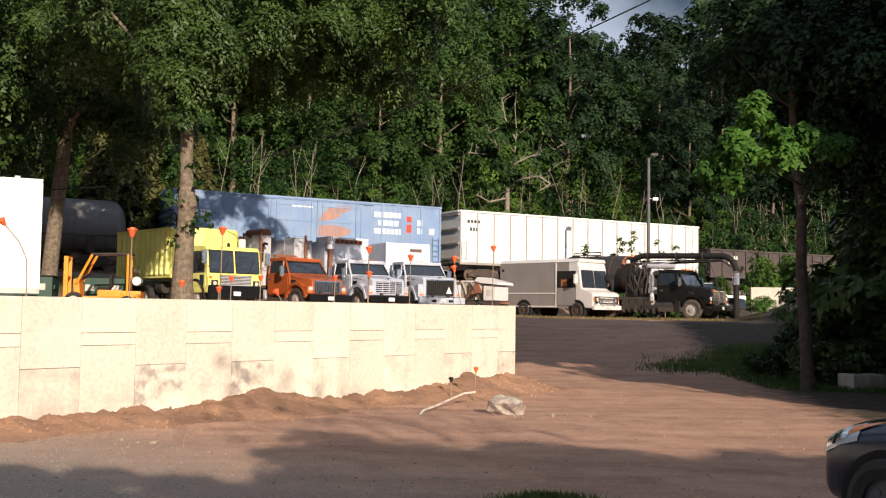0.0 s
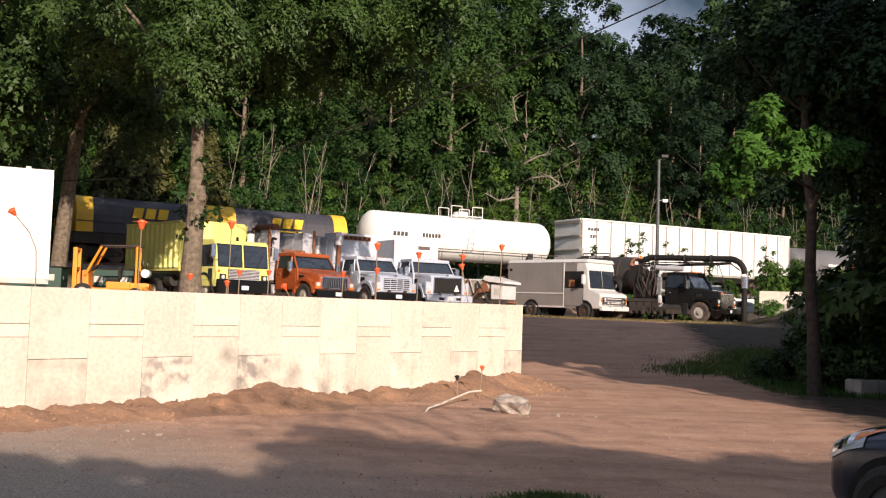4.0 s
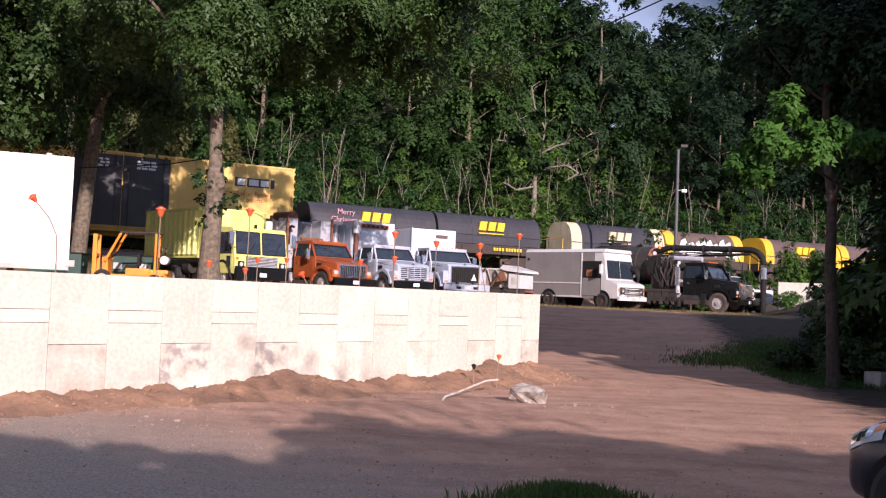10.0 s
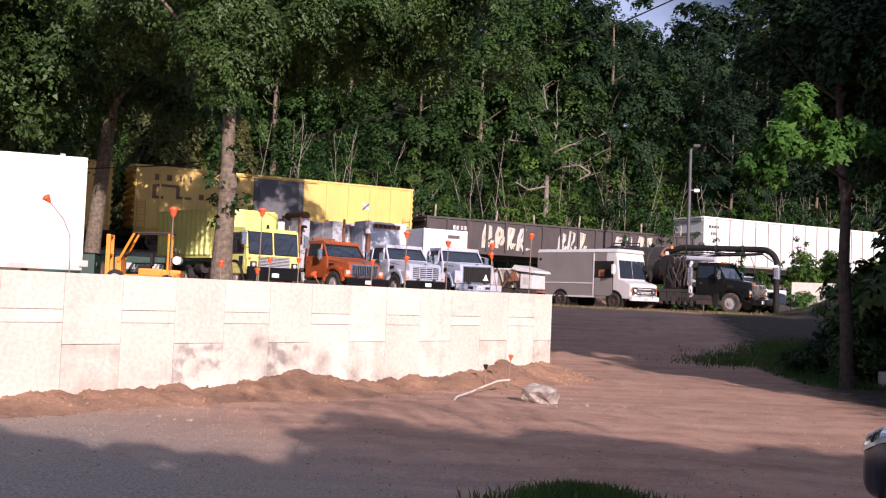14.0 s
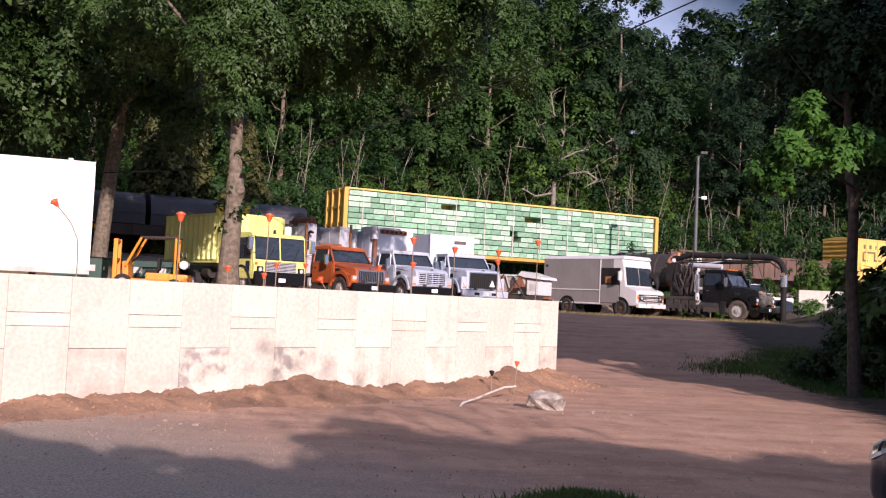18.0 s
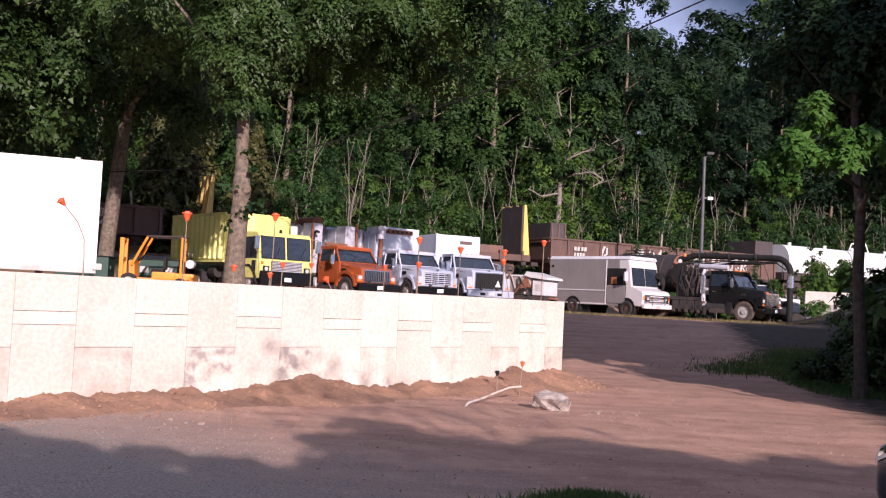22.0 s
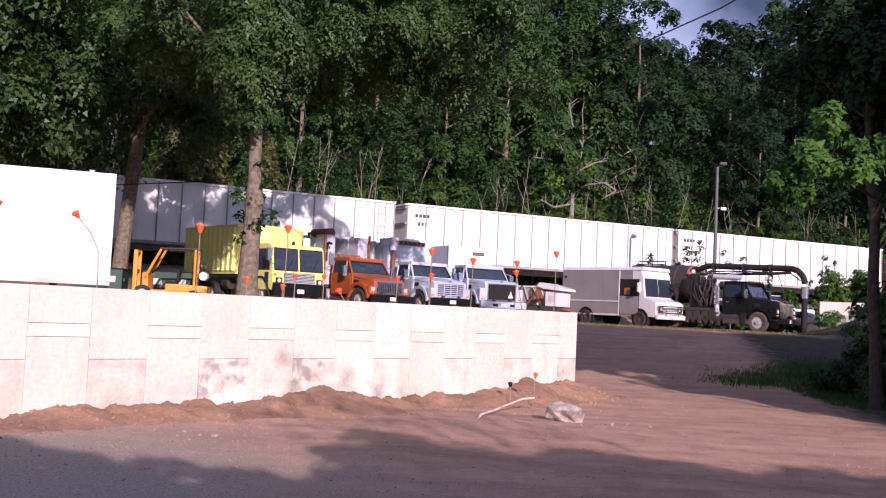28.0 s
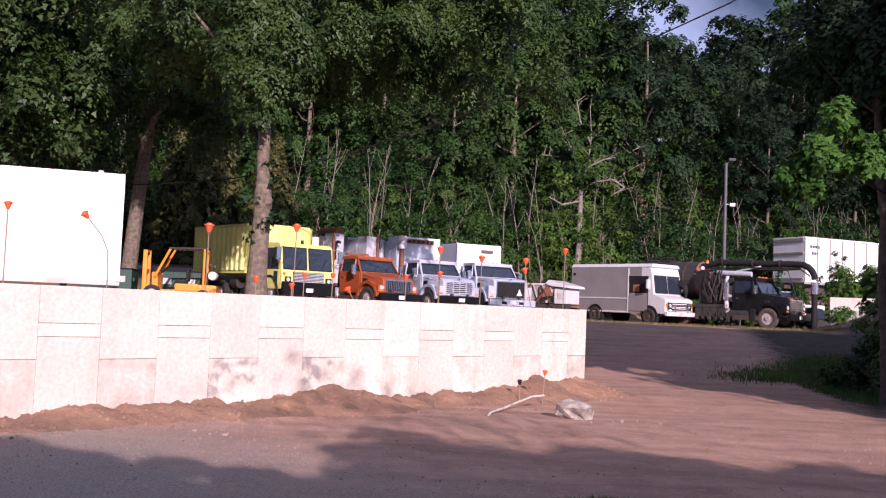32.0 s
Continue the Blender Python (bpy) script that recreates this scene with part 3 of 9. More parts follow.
def leaf_mesh(name, clumps, per, size, material, rng, droop=0.25, tri=False, wide=0.42, sprays=6, ruffle=0.3):
    """Leaves gathered in domed, lobed sprays round each clump (centre, radius), with larger ones filling its inside."""
    c0, r0 = np.array([k[0] for k in clumps], dtype=float), np.array([k[1] for k in clumps], dtype=float)
    out = unit((c0 - c0.mean(0)) / (c0.std(0) + 0.3))
    # the sprays stand out from the clump, tilted up and outward
    sc, sr, so = np.repeat(c0, sprays, axis=0), np.repeat(r0, sprays), np.repeat(out, sprays, axis=0)
    k = len(sr)
    so = unit(so * 0.8 + rng.normal(size=(k, 3)) * 0.75 + np.array([0, 0, 0.2]))
    sc = sc + so * sr[:, None] * np.array([0.78, 0.78, 0.62])
    axis = unit(so * 0.6 + rng.normal(size=(k, 3)) * 0.16 + np.array([0, 0, 0.62]))
    sr = sr * (0.36 + 0.3 * rng.random(k))
    lobe = rng.random((k, 2)) * 6.28
    n = max(int(per * 0.86 / sprays), 3)
    c, r, ax, lb = np.repeat(sc, n, axis=0), np.repeat(sr, n), np.repeat(axis, n, axis=0), np.repeat(lobe, n, axis=0)
    k = len(r)
    u = unit(np.cross(ax, np.array([0.31, 0.95, 0.05])))
    v = np.cross(ax, u)
    th = rng.random(k) * 6.2832
    q = np.sqrt(rng.random(k)) * (1 + 0.32 * np.sin(3 * th + lb[:, 0]) + 0.2 * np.sin(5 * th + lb[:, 1]))
    radial = u * np.cos(th)[:, None] + v * np.sin(th)[:, None]
    pos = c + radial * (q * r)[:, None] + ax * ((0.36 * (1 - q * q) + 0.13 * rng.normal(size=k)) * r)[:, None]
    pos[:, 2] -= 0.26 * q * q * r
    nrm = unit(ax + radial * (0.5 * q)[:, None] + rng.normal(size=(k, 3)) * ruffle)
    along = radial * 0.8 + rng.normal(size=(k, 3)) * 0.6 - np.array([0, 0, droop])
    ln = size * (0.6 + 0.8 * rng.random(k))
    # the inside
    m = max(int(per * 0.14), 1)
    ci, ri = np.repeat(c0, m, axis=0), np.repeat(r0, m)
    pos = np.concatenate([pos, ci + rng.normal(size=(len(ri), 3)) * (ri * 0.22)[:, None]])
    nrm = np.concatenate([nrm, unit(rng.normal(size=(len(ri), 3)) + np.array([0, -0.3, 0.3]))])
    along = np.concatenate([along, rng.normal(size=(len(ri), 3))])
    ln = np.concatenate([ln, size * (1.3 + 0.9 * rng.random(len(ri)))])[:, None]
    k = len(ln)
    along = unit(along - nrm * (along * nrm).sum(1)[:, None])
    side = np.cross(nrm, along)
    if tri:
        w, e = np.stack([pos + along * ln, pos + side * ln * wide + nrm * ln * 0.1, pos - side * ln * wide], axis=1).reshape(-1, 3), 3
    else:
        w, e = np.stack([pos, pos + along * ln * 0.45 + side * ln * 0.33 + nrm * ln * 0.08, pos + along * ln, pos + along * ln * 0.45 - side * ln * 0.33 + nrm * ln * 0.08], axis=1).reshape(-1, 3), 4
    me = bpy.data.meshes.new(name)
    me.vertices.add(e * k)
    me.vertices.foreach_set("co", w.astype(np.float32).ravel())
    me.loops.add(e * k)
    me.loops.foreach_set("vertex_index", np.arange(e * k, dtype=np.int32))
    me.polygons.add(k)
    me.polygons.foreach_set("loop_start", np.arange(0, e * k, e, dtype=np.int32))
    me.update(calc_edges=True)
    me.materials.append(material)
    return me


def crown_clumps(rng, count, centre, radii, rmin, rmax, hollow=0.35, bias=0.0):
    """Leafy masses set well apart over the crown's skin, with smaller ones filling its inside."""
    out, taken = [], []
    for i in range(count):
        if i % 4 == 3:
            d = rng.normal(size=3)
            d /= np.linalg.norm(d)
            out.append((np.array(centre) + d * np.array(radii) * (0.25 + 0.3 * rng.random()), (rmin + rmax) / 2))
            continue
        best, far = None, -1
        for _ in range(7):
            d = rng.normal(size=3)
            d /= np.linalg.norm(d)
            k = (1 - 0.3 * hollow * rng.random()) * (1 + 0.16 * math.sin(3.1 * d[0] + 4.3 * d[1] + 2.7 * d[2] + bias))
            p = d * k
            gap = min((np.linalg.norm(p - q) for q in taken), default=1.0)
            if gap > far:
                best, far = p, gap
        taken.append(best)
        out.append((np.array(centre) + best * np.array(radii), rmin + (rmax - rmin) * rng.random()))
    return out


def trunk_bm(rng, height, r0, r1, lean=(0, 0), limbs=(), bends=6):
    """A tapered, slightly crooked trunk; limbs as (height, angle, length, rise)."""
    bm = new_bm()
    pts = []
    for i in range(bends + 1):
        k = i / bends
        pts.append(Vector((lean[0] * k + rng.normal() * 0.06 * k * height * 0.12, lean[1] * k + rng.normal() * 0.06 * k * height * 0.12, k * height)))
    rod(bm, (0, 0, -0.4), pts[0] + Vector((0, 0, 0.35)), r0 * 1.45, r0 * 1.02, 12)
    for i in range(bends):
        k0, k1 = i / bends, (i + 1) / bends
        rod(bm, pts[i], pts[i + 1] + (pts[i + 1] - pts[i]) * 0.03, r0 + (r1 - r0) * k0, r0 + (r1 - r0) * k1, 12)
    for h, ang, ln, rise in limbs:
        k = h / height * bends
        i = min(int(k), bends - 1)
        p = pts[i].lerp(pts[i + 1], k - i)
        r = (r0 + (r1 - r0) * h / height) * 0.55
        q = p
        for j in range(3):
            e = q + Vector((math.cos(ang) * ln / 3, math.sin(ang) * ln / 3, rise * ln / 3 * (1 + 0.35 * j))) + Vector(rng.normal(size=3) * ln * 0.035)
            rod(bm, q, e, r * (1 - j * 0.3), r * (1 - (j + 1) * 0.3), 8)
            q = e
            ang += rng.normal() * 0.25
    return bm


def loft_bm(pts, r0, r1, seg=7, radii=None):
    """One unbroken stem along a line of points, tapered evenly or by the radii given."""
    bm = new_bm()
    pts = [Vector(p) for p in pts]
    rings = []
    for i, p in enumerate(pts):
        d = (pts[min(i + 1, len(pts) - 1)] - pts[max(i - 1, 0)]).normalized()
        u = d.orthogonal().normalized() if not rings else (u - d * u.dot(d)).normalized()
        v = d.cross(u)
        r = radii[i] if radii else r0 + (r1 - r0) * i / (len(pts) - 1)
        rings.append([bm.verts.new(p + (u * math.cos(k * math.tau / seg) + v * math.sin(k * math.tau / seg)) * r) for k in range(seg)])
    for a, c in zip(rings, rings[1:]):
        for k in range(seg):
            bm.faces.new((a[k], a[(k + 1) % seg], c[(k + 1) % seg], c[k]))
    bm.faces.new(rings[0][::-1])
    bm.faces.new(rings[-1])
    return bm


def tree(name, m, label, rng, height, r0, clumps, per, size, leaf, bark="bark", limbs=(), top_k=0.85, category="tree", group="", lean=(0, 0), r1=None, tri=False, wide=0.42, stem=None, sprays=6, ruffle=0.3):
    t = thing(name, m, label, category, group)
    part("trunk", stem or trunk_bm(rng, height * top_k, r0, r1 or r0 * 0.3, lean, limbs), M[bark], t)
    crown = new("crown", leaf_mesh("crown", clumps, per, size, M[leaf], rng, tri=tri, wide=wide, sprays=sprays, ruffle=ruffle))
    crown.parent = t
    return t


def brow(side):
    """How steeply the eye looks up to the woods' upper edge, by direction."""
    line = ((0.06, 0.36), (0.111, 0.313), (0.137, 0.301), (0.165, 0.289), (0.177, 0.285), (0.194, 0.290), (0.208, 0.315), (0.233, 0.345), (0.35, 0.36), (9.0, 0.36))
    for (s0, k0), (s1, k1) in zip(line, line[1:]):
        if side <= s1:
            return k0 + (k1 - k0) * max(side - s0, 0.0) / (s1 - s0)
    return line[-1][1]


def hillside():
    """Mixed woods on the slope behind the track: six kinds of crown, planted in ragged rows."""
    rng = np.random.default_rng(11)
    kinds = []
    for i in range(9):
        h = (16, 18, 15, 17, 14, 19, 8, 18, 17)[i]
        rr = (4.6, 5.2, 4.4, 5.0, 4.4, 4.8, 1.7, 4.2, 4.6)[i]
        if i != 6:
            cl = crown_clumps(rng, 54, (0, 0, h * 0.60), (rr, rr, h * 0.42), 0.9, 1.7, 0.5, i)
        else:
            cl = crown_clumps(rng, 30, (0, 0, h * 0.58), (rr, rr, h * 0.40), 0.4, 0.8, 0.9, i)
        limbs = [(h * 0.25 + j * h * 0.07, rng.random() * 6.28, rr * (0.5 + rng.random() * 0.35), 0.5) for j in range(7)]
        kinds.append(tree("hill_tree", pose(0, 0, -200), ("broadleaf tree with a full green crown on the wooded hillside", "slim young light green tree at the edge of the woods", "dense woodland tree, shade of the hollow put into its leaf colour")[(i > 5) + (i > 6)], rng, h, 0.06 if i == 6 else 0.24, cl, (370, 370, 370, 140, 140, 140, 150, 360, 140)[i], (0.235, 0.235, 0.235, 0.37, 0.37, 0.37, 0.14, 0.235, 0.37)[i], ("leaf_hill", "leaf_young", "leaf_dark_shade")[(i > 5) + (i > 6)], limbs=limbs, tri=True, ruffle=0.2, group="trees of the wooded hill"))
    # ragged rows up the slope: young growth first, then grown trees set well apart
    first = set()
    for row, (q, ds) in enumerate(((7.8, 3.0), (15.5, 8.2), (27, 8.8), (40, 9.4), (54, 9.6), (68, 10.0))):
        s = -34 - row * 3.7
        while s < 58 + 1.1 * q:
            p = TRACK_P + TRACK_U * (s + rng.normal() * ds * 0.13) + TRACK_N * (q + rng.normal() * (0.9 if row == 0 else 1.9))
            i = 6 if row == 0 else int(rng.integers(3)) + 3 * (row > 2)
            # mostly in the hollow: darker leaves that stand in for its shade
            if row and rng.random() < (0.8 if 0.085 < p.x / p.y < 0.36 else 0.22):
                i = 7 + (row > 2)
            sc = (0.6 + 0.5 * rng.random()) if row == 0 else 0.82 + 0.45 * rng.random()
            side = p.x / p.y
            if row > 1 and side > 0.06:
                # the woods' upper edge dips into a saddle
                room = (1.7 + brow(side) * p.y - ground_z(p.x, p.y)) / ((16, 18, 15, 17, 14, 19, 8, 18, 17)[i] * 1.02 + 0.9)
                sc = min(max(room * (0.94 + 0.06 * rng.random()), 0.45), 1.5) if row > 3 else min(sc, room * 0.97)
            s += ds * (0.85 + 0.3 * rng.random())
            m = pose(p.x, p.y, ground_z(p.x, p.y) - 0.2, 0, 0, float(rng.random() * 360)) @ Matrix.Scale(float(sc), 4)
            if i in first:
                copy_thing(kinds[i], m)
            else:
                first.add(i)
                kinds[i].matrix_basis = m
    # undergrowth and climbing vines at the foot of the woods
    shrubs = []
    for i in range(3):
        cl = crown_clumps(rng, 26, (0, 0, 1.5), (1.7, 1.4, 1.5), 0.45, 0.8, 0.3, i)
        sh = thing("shrub", pose(0, 0, -200), "bright green leafy shrub at the foot of the wooded slope", "shrub", "shrubs along the railway")
        part("stem", trunk_bm(rng, 1.6, 0.05, 0.02), M["bark"], sh)
        lv = new("foliage", leaf_mesh("foliage", cl, 205, 0.098, M[("leaf_vine", "leaf_young", "leaf_hill")[i]], rng, tri=True))
        lv.parent = sh
        shrubs.append(sh)
    used = set()
    # one row beside the track, two more up under the trees
    for s, q in [(-42 + 3.5 * j + rng.random() * 2, 5.2 + rng.random() * 2.2) for j in range(41)] + [(-36 + 5.2 * j + rng.random() * 3, 9.5 + rng.random() * 4.5) for j in range(25)] + [(-30 + 7.5 * j + rng.random() * 4, 15 + rng.random() * 7) for j in range(17)]:
        p = TRACK_P + TRACK_U * s + TRACK_N * q
        i = int(rng.integers(3))
        sc = (0.85 + 0.75 * rng.random()) * (1.5 if q > 14 else 1.0)
        m = pose(p.x, p.y, ground_z(p.x, p.y) - 0.15, 0, 0, float(rng.random() * 360)) @ Matrix.Scale(float(sc), 4)
        if i in used:
            copy_thing(shrubs[i], m)
        else:
            used.add(i)
            shrubs[i].matrix_basis = m


hillside()

# ---- the goods train: each car is a thing that runs along the track ----
TRAIN = []
SPEED_ROWS = [(0, 0.0), (2.5, 41.71), (5, 83.33), (7.5, 125.32), (10, 168.14), (12.5, 211.77), (15, 256.18), (17.5, 300.76),
              (20, 344.87), (22.5, 388.97), (25, 433.51), (27.5, 478.48), (30, 523.89), (32, 560.53)]
NEAR = -1.55


def shared(name, bm, material):
    return mesh_of(bm, name, material)


def bogie_meshes():
    bm = new_bm()
    for side in (-1.0, 1.0):
        prism(bm, [(-1.15, 0.55), (-0.85, 0.62), (-0.45, 0.85), (0.45, 0.85), (0.85, 0.62), (1.15, 0.55), (1.15, 0.35), (0.8, 0.36), (0.4, 0.22), (-0.4, 0.22), (-0.8, 0.36), (-1.15, 0.35)], side - 0.09, side + 0.09, "y")
    box(bm, -0.25, 0.25, -1.1, 1.1, 0.5, 0.8)
    fr = shared("bogie", bm, M["undercarriage"])
    bm = new_bm()
    for side in (-0.76, 0.76):
        rod(bm, (0, side - 0.065, 0.46), (0, side + 0.065, 0.46), 0.46, seg=24)
        rod(bm, (0, side - 0.1, 0.46), (0, side - 0.06, 0.46), 0.30, seg=20)
    rod(bm, (0, -1.1, 0.46), (0, 1.1, 0.46), 0.08)
    wh = shared("wheelset", bm, M["wheel_steel"])
    return fr, wh


BOGIE_FRAME, WHEELSET = bogie_meshes()


def bogies(car, half):
    for x in (-half + 2.1, half - 2.1):
        b = new("bogie", BOGIE_FRAME)
        b.parent, b.location = car, (x, 0, 0)
        for dx in (-0.86, 0.86):
            w = new("wheelset", WHEELSET)
            w.parent, w.location = b, (dx, 0, 0)
    for sgn in (-1, 1):
        part("coupler", box(new_bm(), sgn * (half - 0.3), sgn * (half + 0.5), -0.12, 0.12, 0.75, 1.0), M["undercarriage"], car)


def rail_car(name, back, front, label, category):
    car = thing(name, on_track((back + front) / 2), label, category, "cars of the passing goods train")
    TRAIN.append((car, (back + front) / 2))
    return car, (front - back) / 2


def bars(car, x, z, widths, height, material, name="marking", y=NEAR, gap=0.06, out=0.012):
    """A line of plain bars that stands for painted characters."""
    bm = new_bm()
    for i, w in enumerate(widths):
        box(bm, x, x + w, y - out, y - 0.001, z, z + height)
        x += w + gap
        if name == "scrawl" and i < len(widths) - 1:
            part(name, bm, material, car)
            bm = new_bm()
    return part(name, bm, material, car)


def lettering(car, words, x, z, size, material, y=NEAR):
    bm = text_bm(words, size)
    return part("lettering", bm, material, car, "painted words", pose(x, y - 0.012, z))


def ladder(car, x, z0, z1, material, width=0.45, y=NEAR, rungs=8):
    bm = new_bm()
    for dx in (0, width):
        rod(bm, (x + dx, y - 0.1, z0), (x + dx, y - 0.1, z1), 0.02, seg=6)
    for i in range(rungs):
        z = z0 + (z1 - z0) * (i + 0.5) / rungs
        rod(bm, (x, y - 0.1, z), (x + width, y - 0.1, z), 0.016, seg=6)
    return part("ladder", bm, material, car)


def open_car(name, back, front, floor, top, panels, skin, rib, label, category="gondola car", load=None, rib_w=0.12, rib_d=0.07, chord=None, end_ribs=4, taper=0.0):
    """An open-topped car with upright side posts, a top chord, ribbed ends and what it holds."""
    car, h = rail_car(name, back, front, label, category)
    t = 0.09
    part("floor", box(new_bm(), -h, h, NEAR, -NEAR, floor, floor + 0.12), M[skin], car)
    part("side_wall", box(new_bm(), -h, h, NEAR, NEAR + t, floor + 0.12, top - 0.12), M[skin], car)
    part("side_wall", box(new_bm(), -h, h, -NEAR - t, -NEAR, floor + 0.12, top - 0.12), M[skin], car)
    for sgn in (-1, 1):
        part("end_wall", box(new_bm(), min(sgn * h, sgn * (h - t)), max(sgn * h, sgn * (h - t)), NEAR + t, -NEAR - t, floor + 0.12, top - 0.12), M[skin], car)
    bm = new_bm()
    for side in (NEAR, -NEAR):
        box(bm, -h - 0.03, h + 0.03, side - 0.09, side + 0.09, top - 0.12, top, 0.02)
    for sgn in (-1, 1):
        box(bm, sgn * h - 0.08, sgn * h + 0.08, NEAR + 0.09, -NEAR - 0.09, top - 0.12, top, 0.02)
    part("top_chord", bm, M[chord or skin], car)
    bm = new_bm()
    for side in (NEAR, -NEAR):
        box(bm, -h, h, side - 0.05, side + 0.02, floor - 0.14, floor + 0.02, 0.01)
    box(bm, -h + 0.4, h - 0.4, -0.3, 0.3, floor - 0.45, floor)
    part("side_sill", bm, M[rib], car)
    bm = new_bm()
    box(bm, -rib_w / 2, rib_w / 2, -rib_d, 0, floor + 0.02, top - 0.12, 0.012)
    rib_mesh = shared("side_post", bm, M[rib])
    for side, turn in ((NEAR, 0), (-NEAR, 180)):
        for i in range(panels + 1):
            x = -h + rib_w / 2 + (2 * h - rib_w) * i / panels
            o = new("side_post", rib_mesh)
            o.parent, o.matrix_basis = car, pose(x, side, 0, 0, 0, turn)
    er = shared("end_rib", box(new_bm(), 0, 0.09, NEAR + 0.05, -NEAR - 0.05, -0.07, 0.07, 0.015), M[rib])
    for sgn in (-1, 1):
        for i in range(end_ribs):
            o = new("end_rib", er)
            o.parent, o.matrix_basis = car, pose(sgn * h, 0, floor + 0.25 + (top - floor - 0.5) * i / max(end_ribs - 1, 1), 0, 0, 0 if sgn > 0 else 180)
    if load:
        bm = new_bm()
        bmesh.ops.create_grid(bm, x_segments=60, y_segments=8, size=1)
        for v in bm.verts:
            v.co = Vector((v.co.x * (h - t), v.co.y * (-NEAR - t), top - load + 0.18 * noise.noise((v.co.x * 9, v.co.y * 2, back))))
        part("load", bm, M["undercarriage"], car, "dark scrap load")
    bogies(car, h)
    return car, h


def trash_car(back, front):
    car, h = open_car("waste_gondola", back, front, 1.22, 4.55, 16, "white_steel", "rib_seam_shadow", "tall white ribbed steel waste gondola car with dirty, shadow-coloured seams", load=0.5, rib_w=0.07, rib_d=0.06, chord="white_steel")
    ladder(car, h - 1.05, 1.3, 4.4, M["white_rib"])
    ladder(car, -h + 0.12, 1.3, 2.6, M["white_rib"], 0.35, rungs=4)
    bars(car, -h + 0.55, 3.75, (0.2, 0.18, 0.18, 0.2), 0.2, M["door_black"])
    bars(car, -h + 0.75, 3.25, (0.16, 0.16, 0.16), 0.22, M["door_black"])
    bars(car, -h + 0.6, 2.6, (0.5,), 0.04, M["white_rib"])
    bars(car, h - 3.2, 1.5, (0.3, 0.2), 0.14, M["white_rib"])
    return car


def tank_car(back, front, top, radius, skin, label, platform_at, lettered=None, tick="yellow_trim", sill="undercarriage"):
    car, h = rail_car("tank_car", back, front, label, "tank car")
    zc = top - radius
    bm = new_bm()
    # barrel with dished ends
    prof = [(-h + 0.35, 0.0)]
    for i in range(1, 7):
        a = i / 6 * math.pi / 2
        prof.append((-h + 0.35 + 0.75 * (1 - math.cos(a)), radius * math.sin(a)))
    prof += [(-x, r) for x, r in prof[::-1]]
    rings = []
    for x, r in prof:
        if r == 0:
            rings.append([bm.verts.new((x, 0, zc))])
        else:
            rings.append([bm.verts.new((x, r * math.sin(k * math.tau / 40), zc + r * math.cos(k * math.tau / 40))) for k in range(40)])
    for a, c in zip(rings, rings[1:]):
        for k in range(40):
            if len(a) == 1:
                bm.faces.new((a[0], c[k], c[(k + 1) % 40]))
            elif len(c) == 1:
                bm.faces.new((a[k], c[0], a[(k + 1) % 40]))
            else:
                bm.faces.new((a[k], c[k], c[(k + 1) % 40], a[(k + 1) % 40]))
    bmesh.ops.recalc_face_normals(bm, faces=bm.faces)
    smooth(part("tank", bm, M[skin], car))
    bm = new_bm()
    for x in (-h * 0.62, -h * 0.2, h * 0.22, h * 0.64):
        for k in range(39):
            a0, a1 = k * math.tau / 40, (k + 1) * math.tau / 40
            rod(bm, (x, (radius + 0.004) * math.sin(a0), zc + (radius + 0.004) * math.cos(a0)), (x, (radius + 0.004) * math.sin(a1), zc + (radius + 0.004) * math.cos(a1)), 0.014, seg=4)
    part("weld_band", bm, M[skin], car)
    for sgn in (-1, 1):
        bm = new_bm()
        box(bm, sgn * (h - 3.6), sgn * h, -0.5, 0.5, 0.85, 1.15)
        box(bm, sgn * (h - 0.35), sgn * h, -1.4, 1.4, 0.95, 1.15)
        prism(bm, [(-1.2, 0.9), (1.2, 0.9), (1.3, zc - 0.2), (-1.3, zc - 0.2)], sgn * (h - 2.5), sgn * (h - 2.1), "x")
        part("saddle", bm, M[sill], car)
    # top platform with rails and manway
    bm = new_bm()
    px = platform_at - h
    rod(bm, (px, 0, top - 0.05), (px, 0, top + 0.32), 0.5, 0.48, 20)
    part("manway", bm, M[skin], car)
    bm = new_bm()
    for y in (-0.75, 0.75):
        box(bm, px - 1.15, px + 1.15, y - 0.14, y + 0.14, top - 0.02, top + 0.03)
        for x in (-1.15, -0.4, 0.4, 1.15):
            rod(bm, (px + x, y * 1.15, top - 0.25), (px + x, y * 1.15, top + 0.62), 0.025, seg=6)
        for a, c in ((-1.15, -0.4), (0.4, 1.15)):
            rod(bm, (px + a, y * 1.15, top + 0.62), (px + c, y * 1.15, top + 0.62), 0.025, seg=6)
    part("platform", bm, M["white_tank" if skin == "white_tank" else "grey_tank"], car)
    bm = new_bm()
    pts = []
    for k in range(12):
        a = radians(-10 - k * 10)
        pts.append((math.sin(a) * (radius + 0.12), zc + math.cos(a) * (radius + 0.12)))
    for dx in (-0.2, 0.2):
        for p, q in zip(pts, pts[1:]):
            rod(bm, (px + dx, p[0], p[1]), (px + dx, q[0], q[1]), 0.02, seg=6)
    for p in pts:
        rod(bm, (px - 0.2, p[0], p[1]), (px + 0.2, p[0], p[1]), 0.014, seg=6)
    part("ladder", bm, M["white_tank" if skin == "white_tank" else "black_steel"], car)
    bm = new_bm()
    for i in range(int(2 * h / 1.5)):
        x = -h + 0.8 + i * 1.5
        rod(bm, (x, NEAR + 0.05, 1.1), (x, NEAR + 0.05, 1.85), 0.02, seg=6)
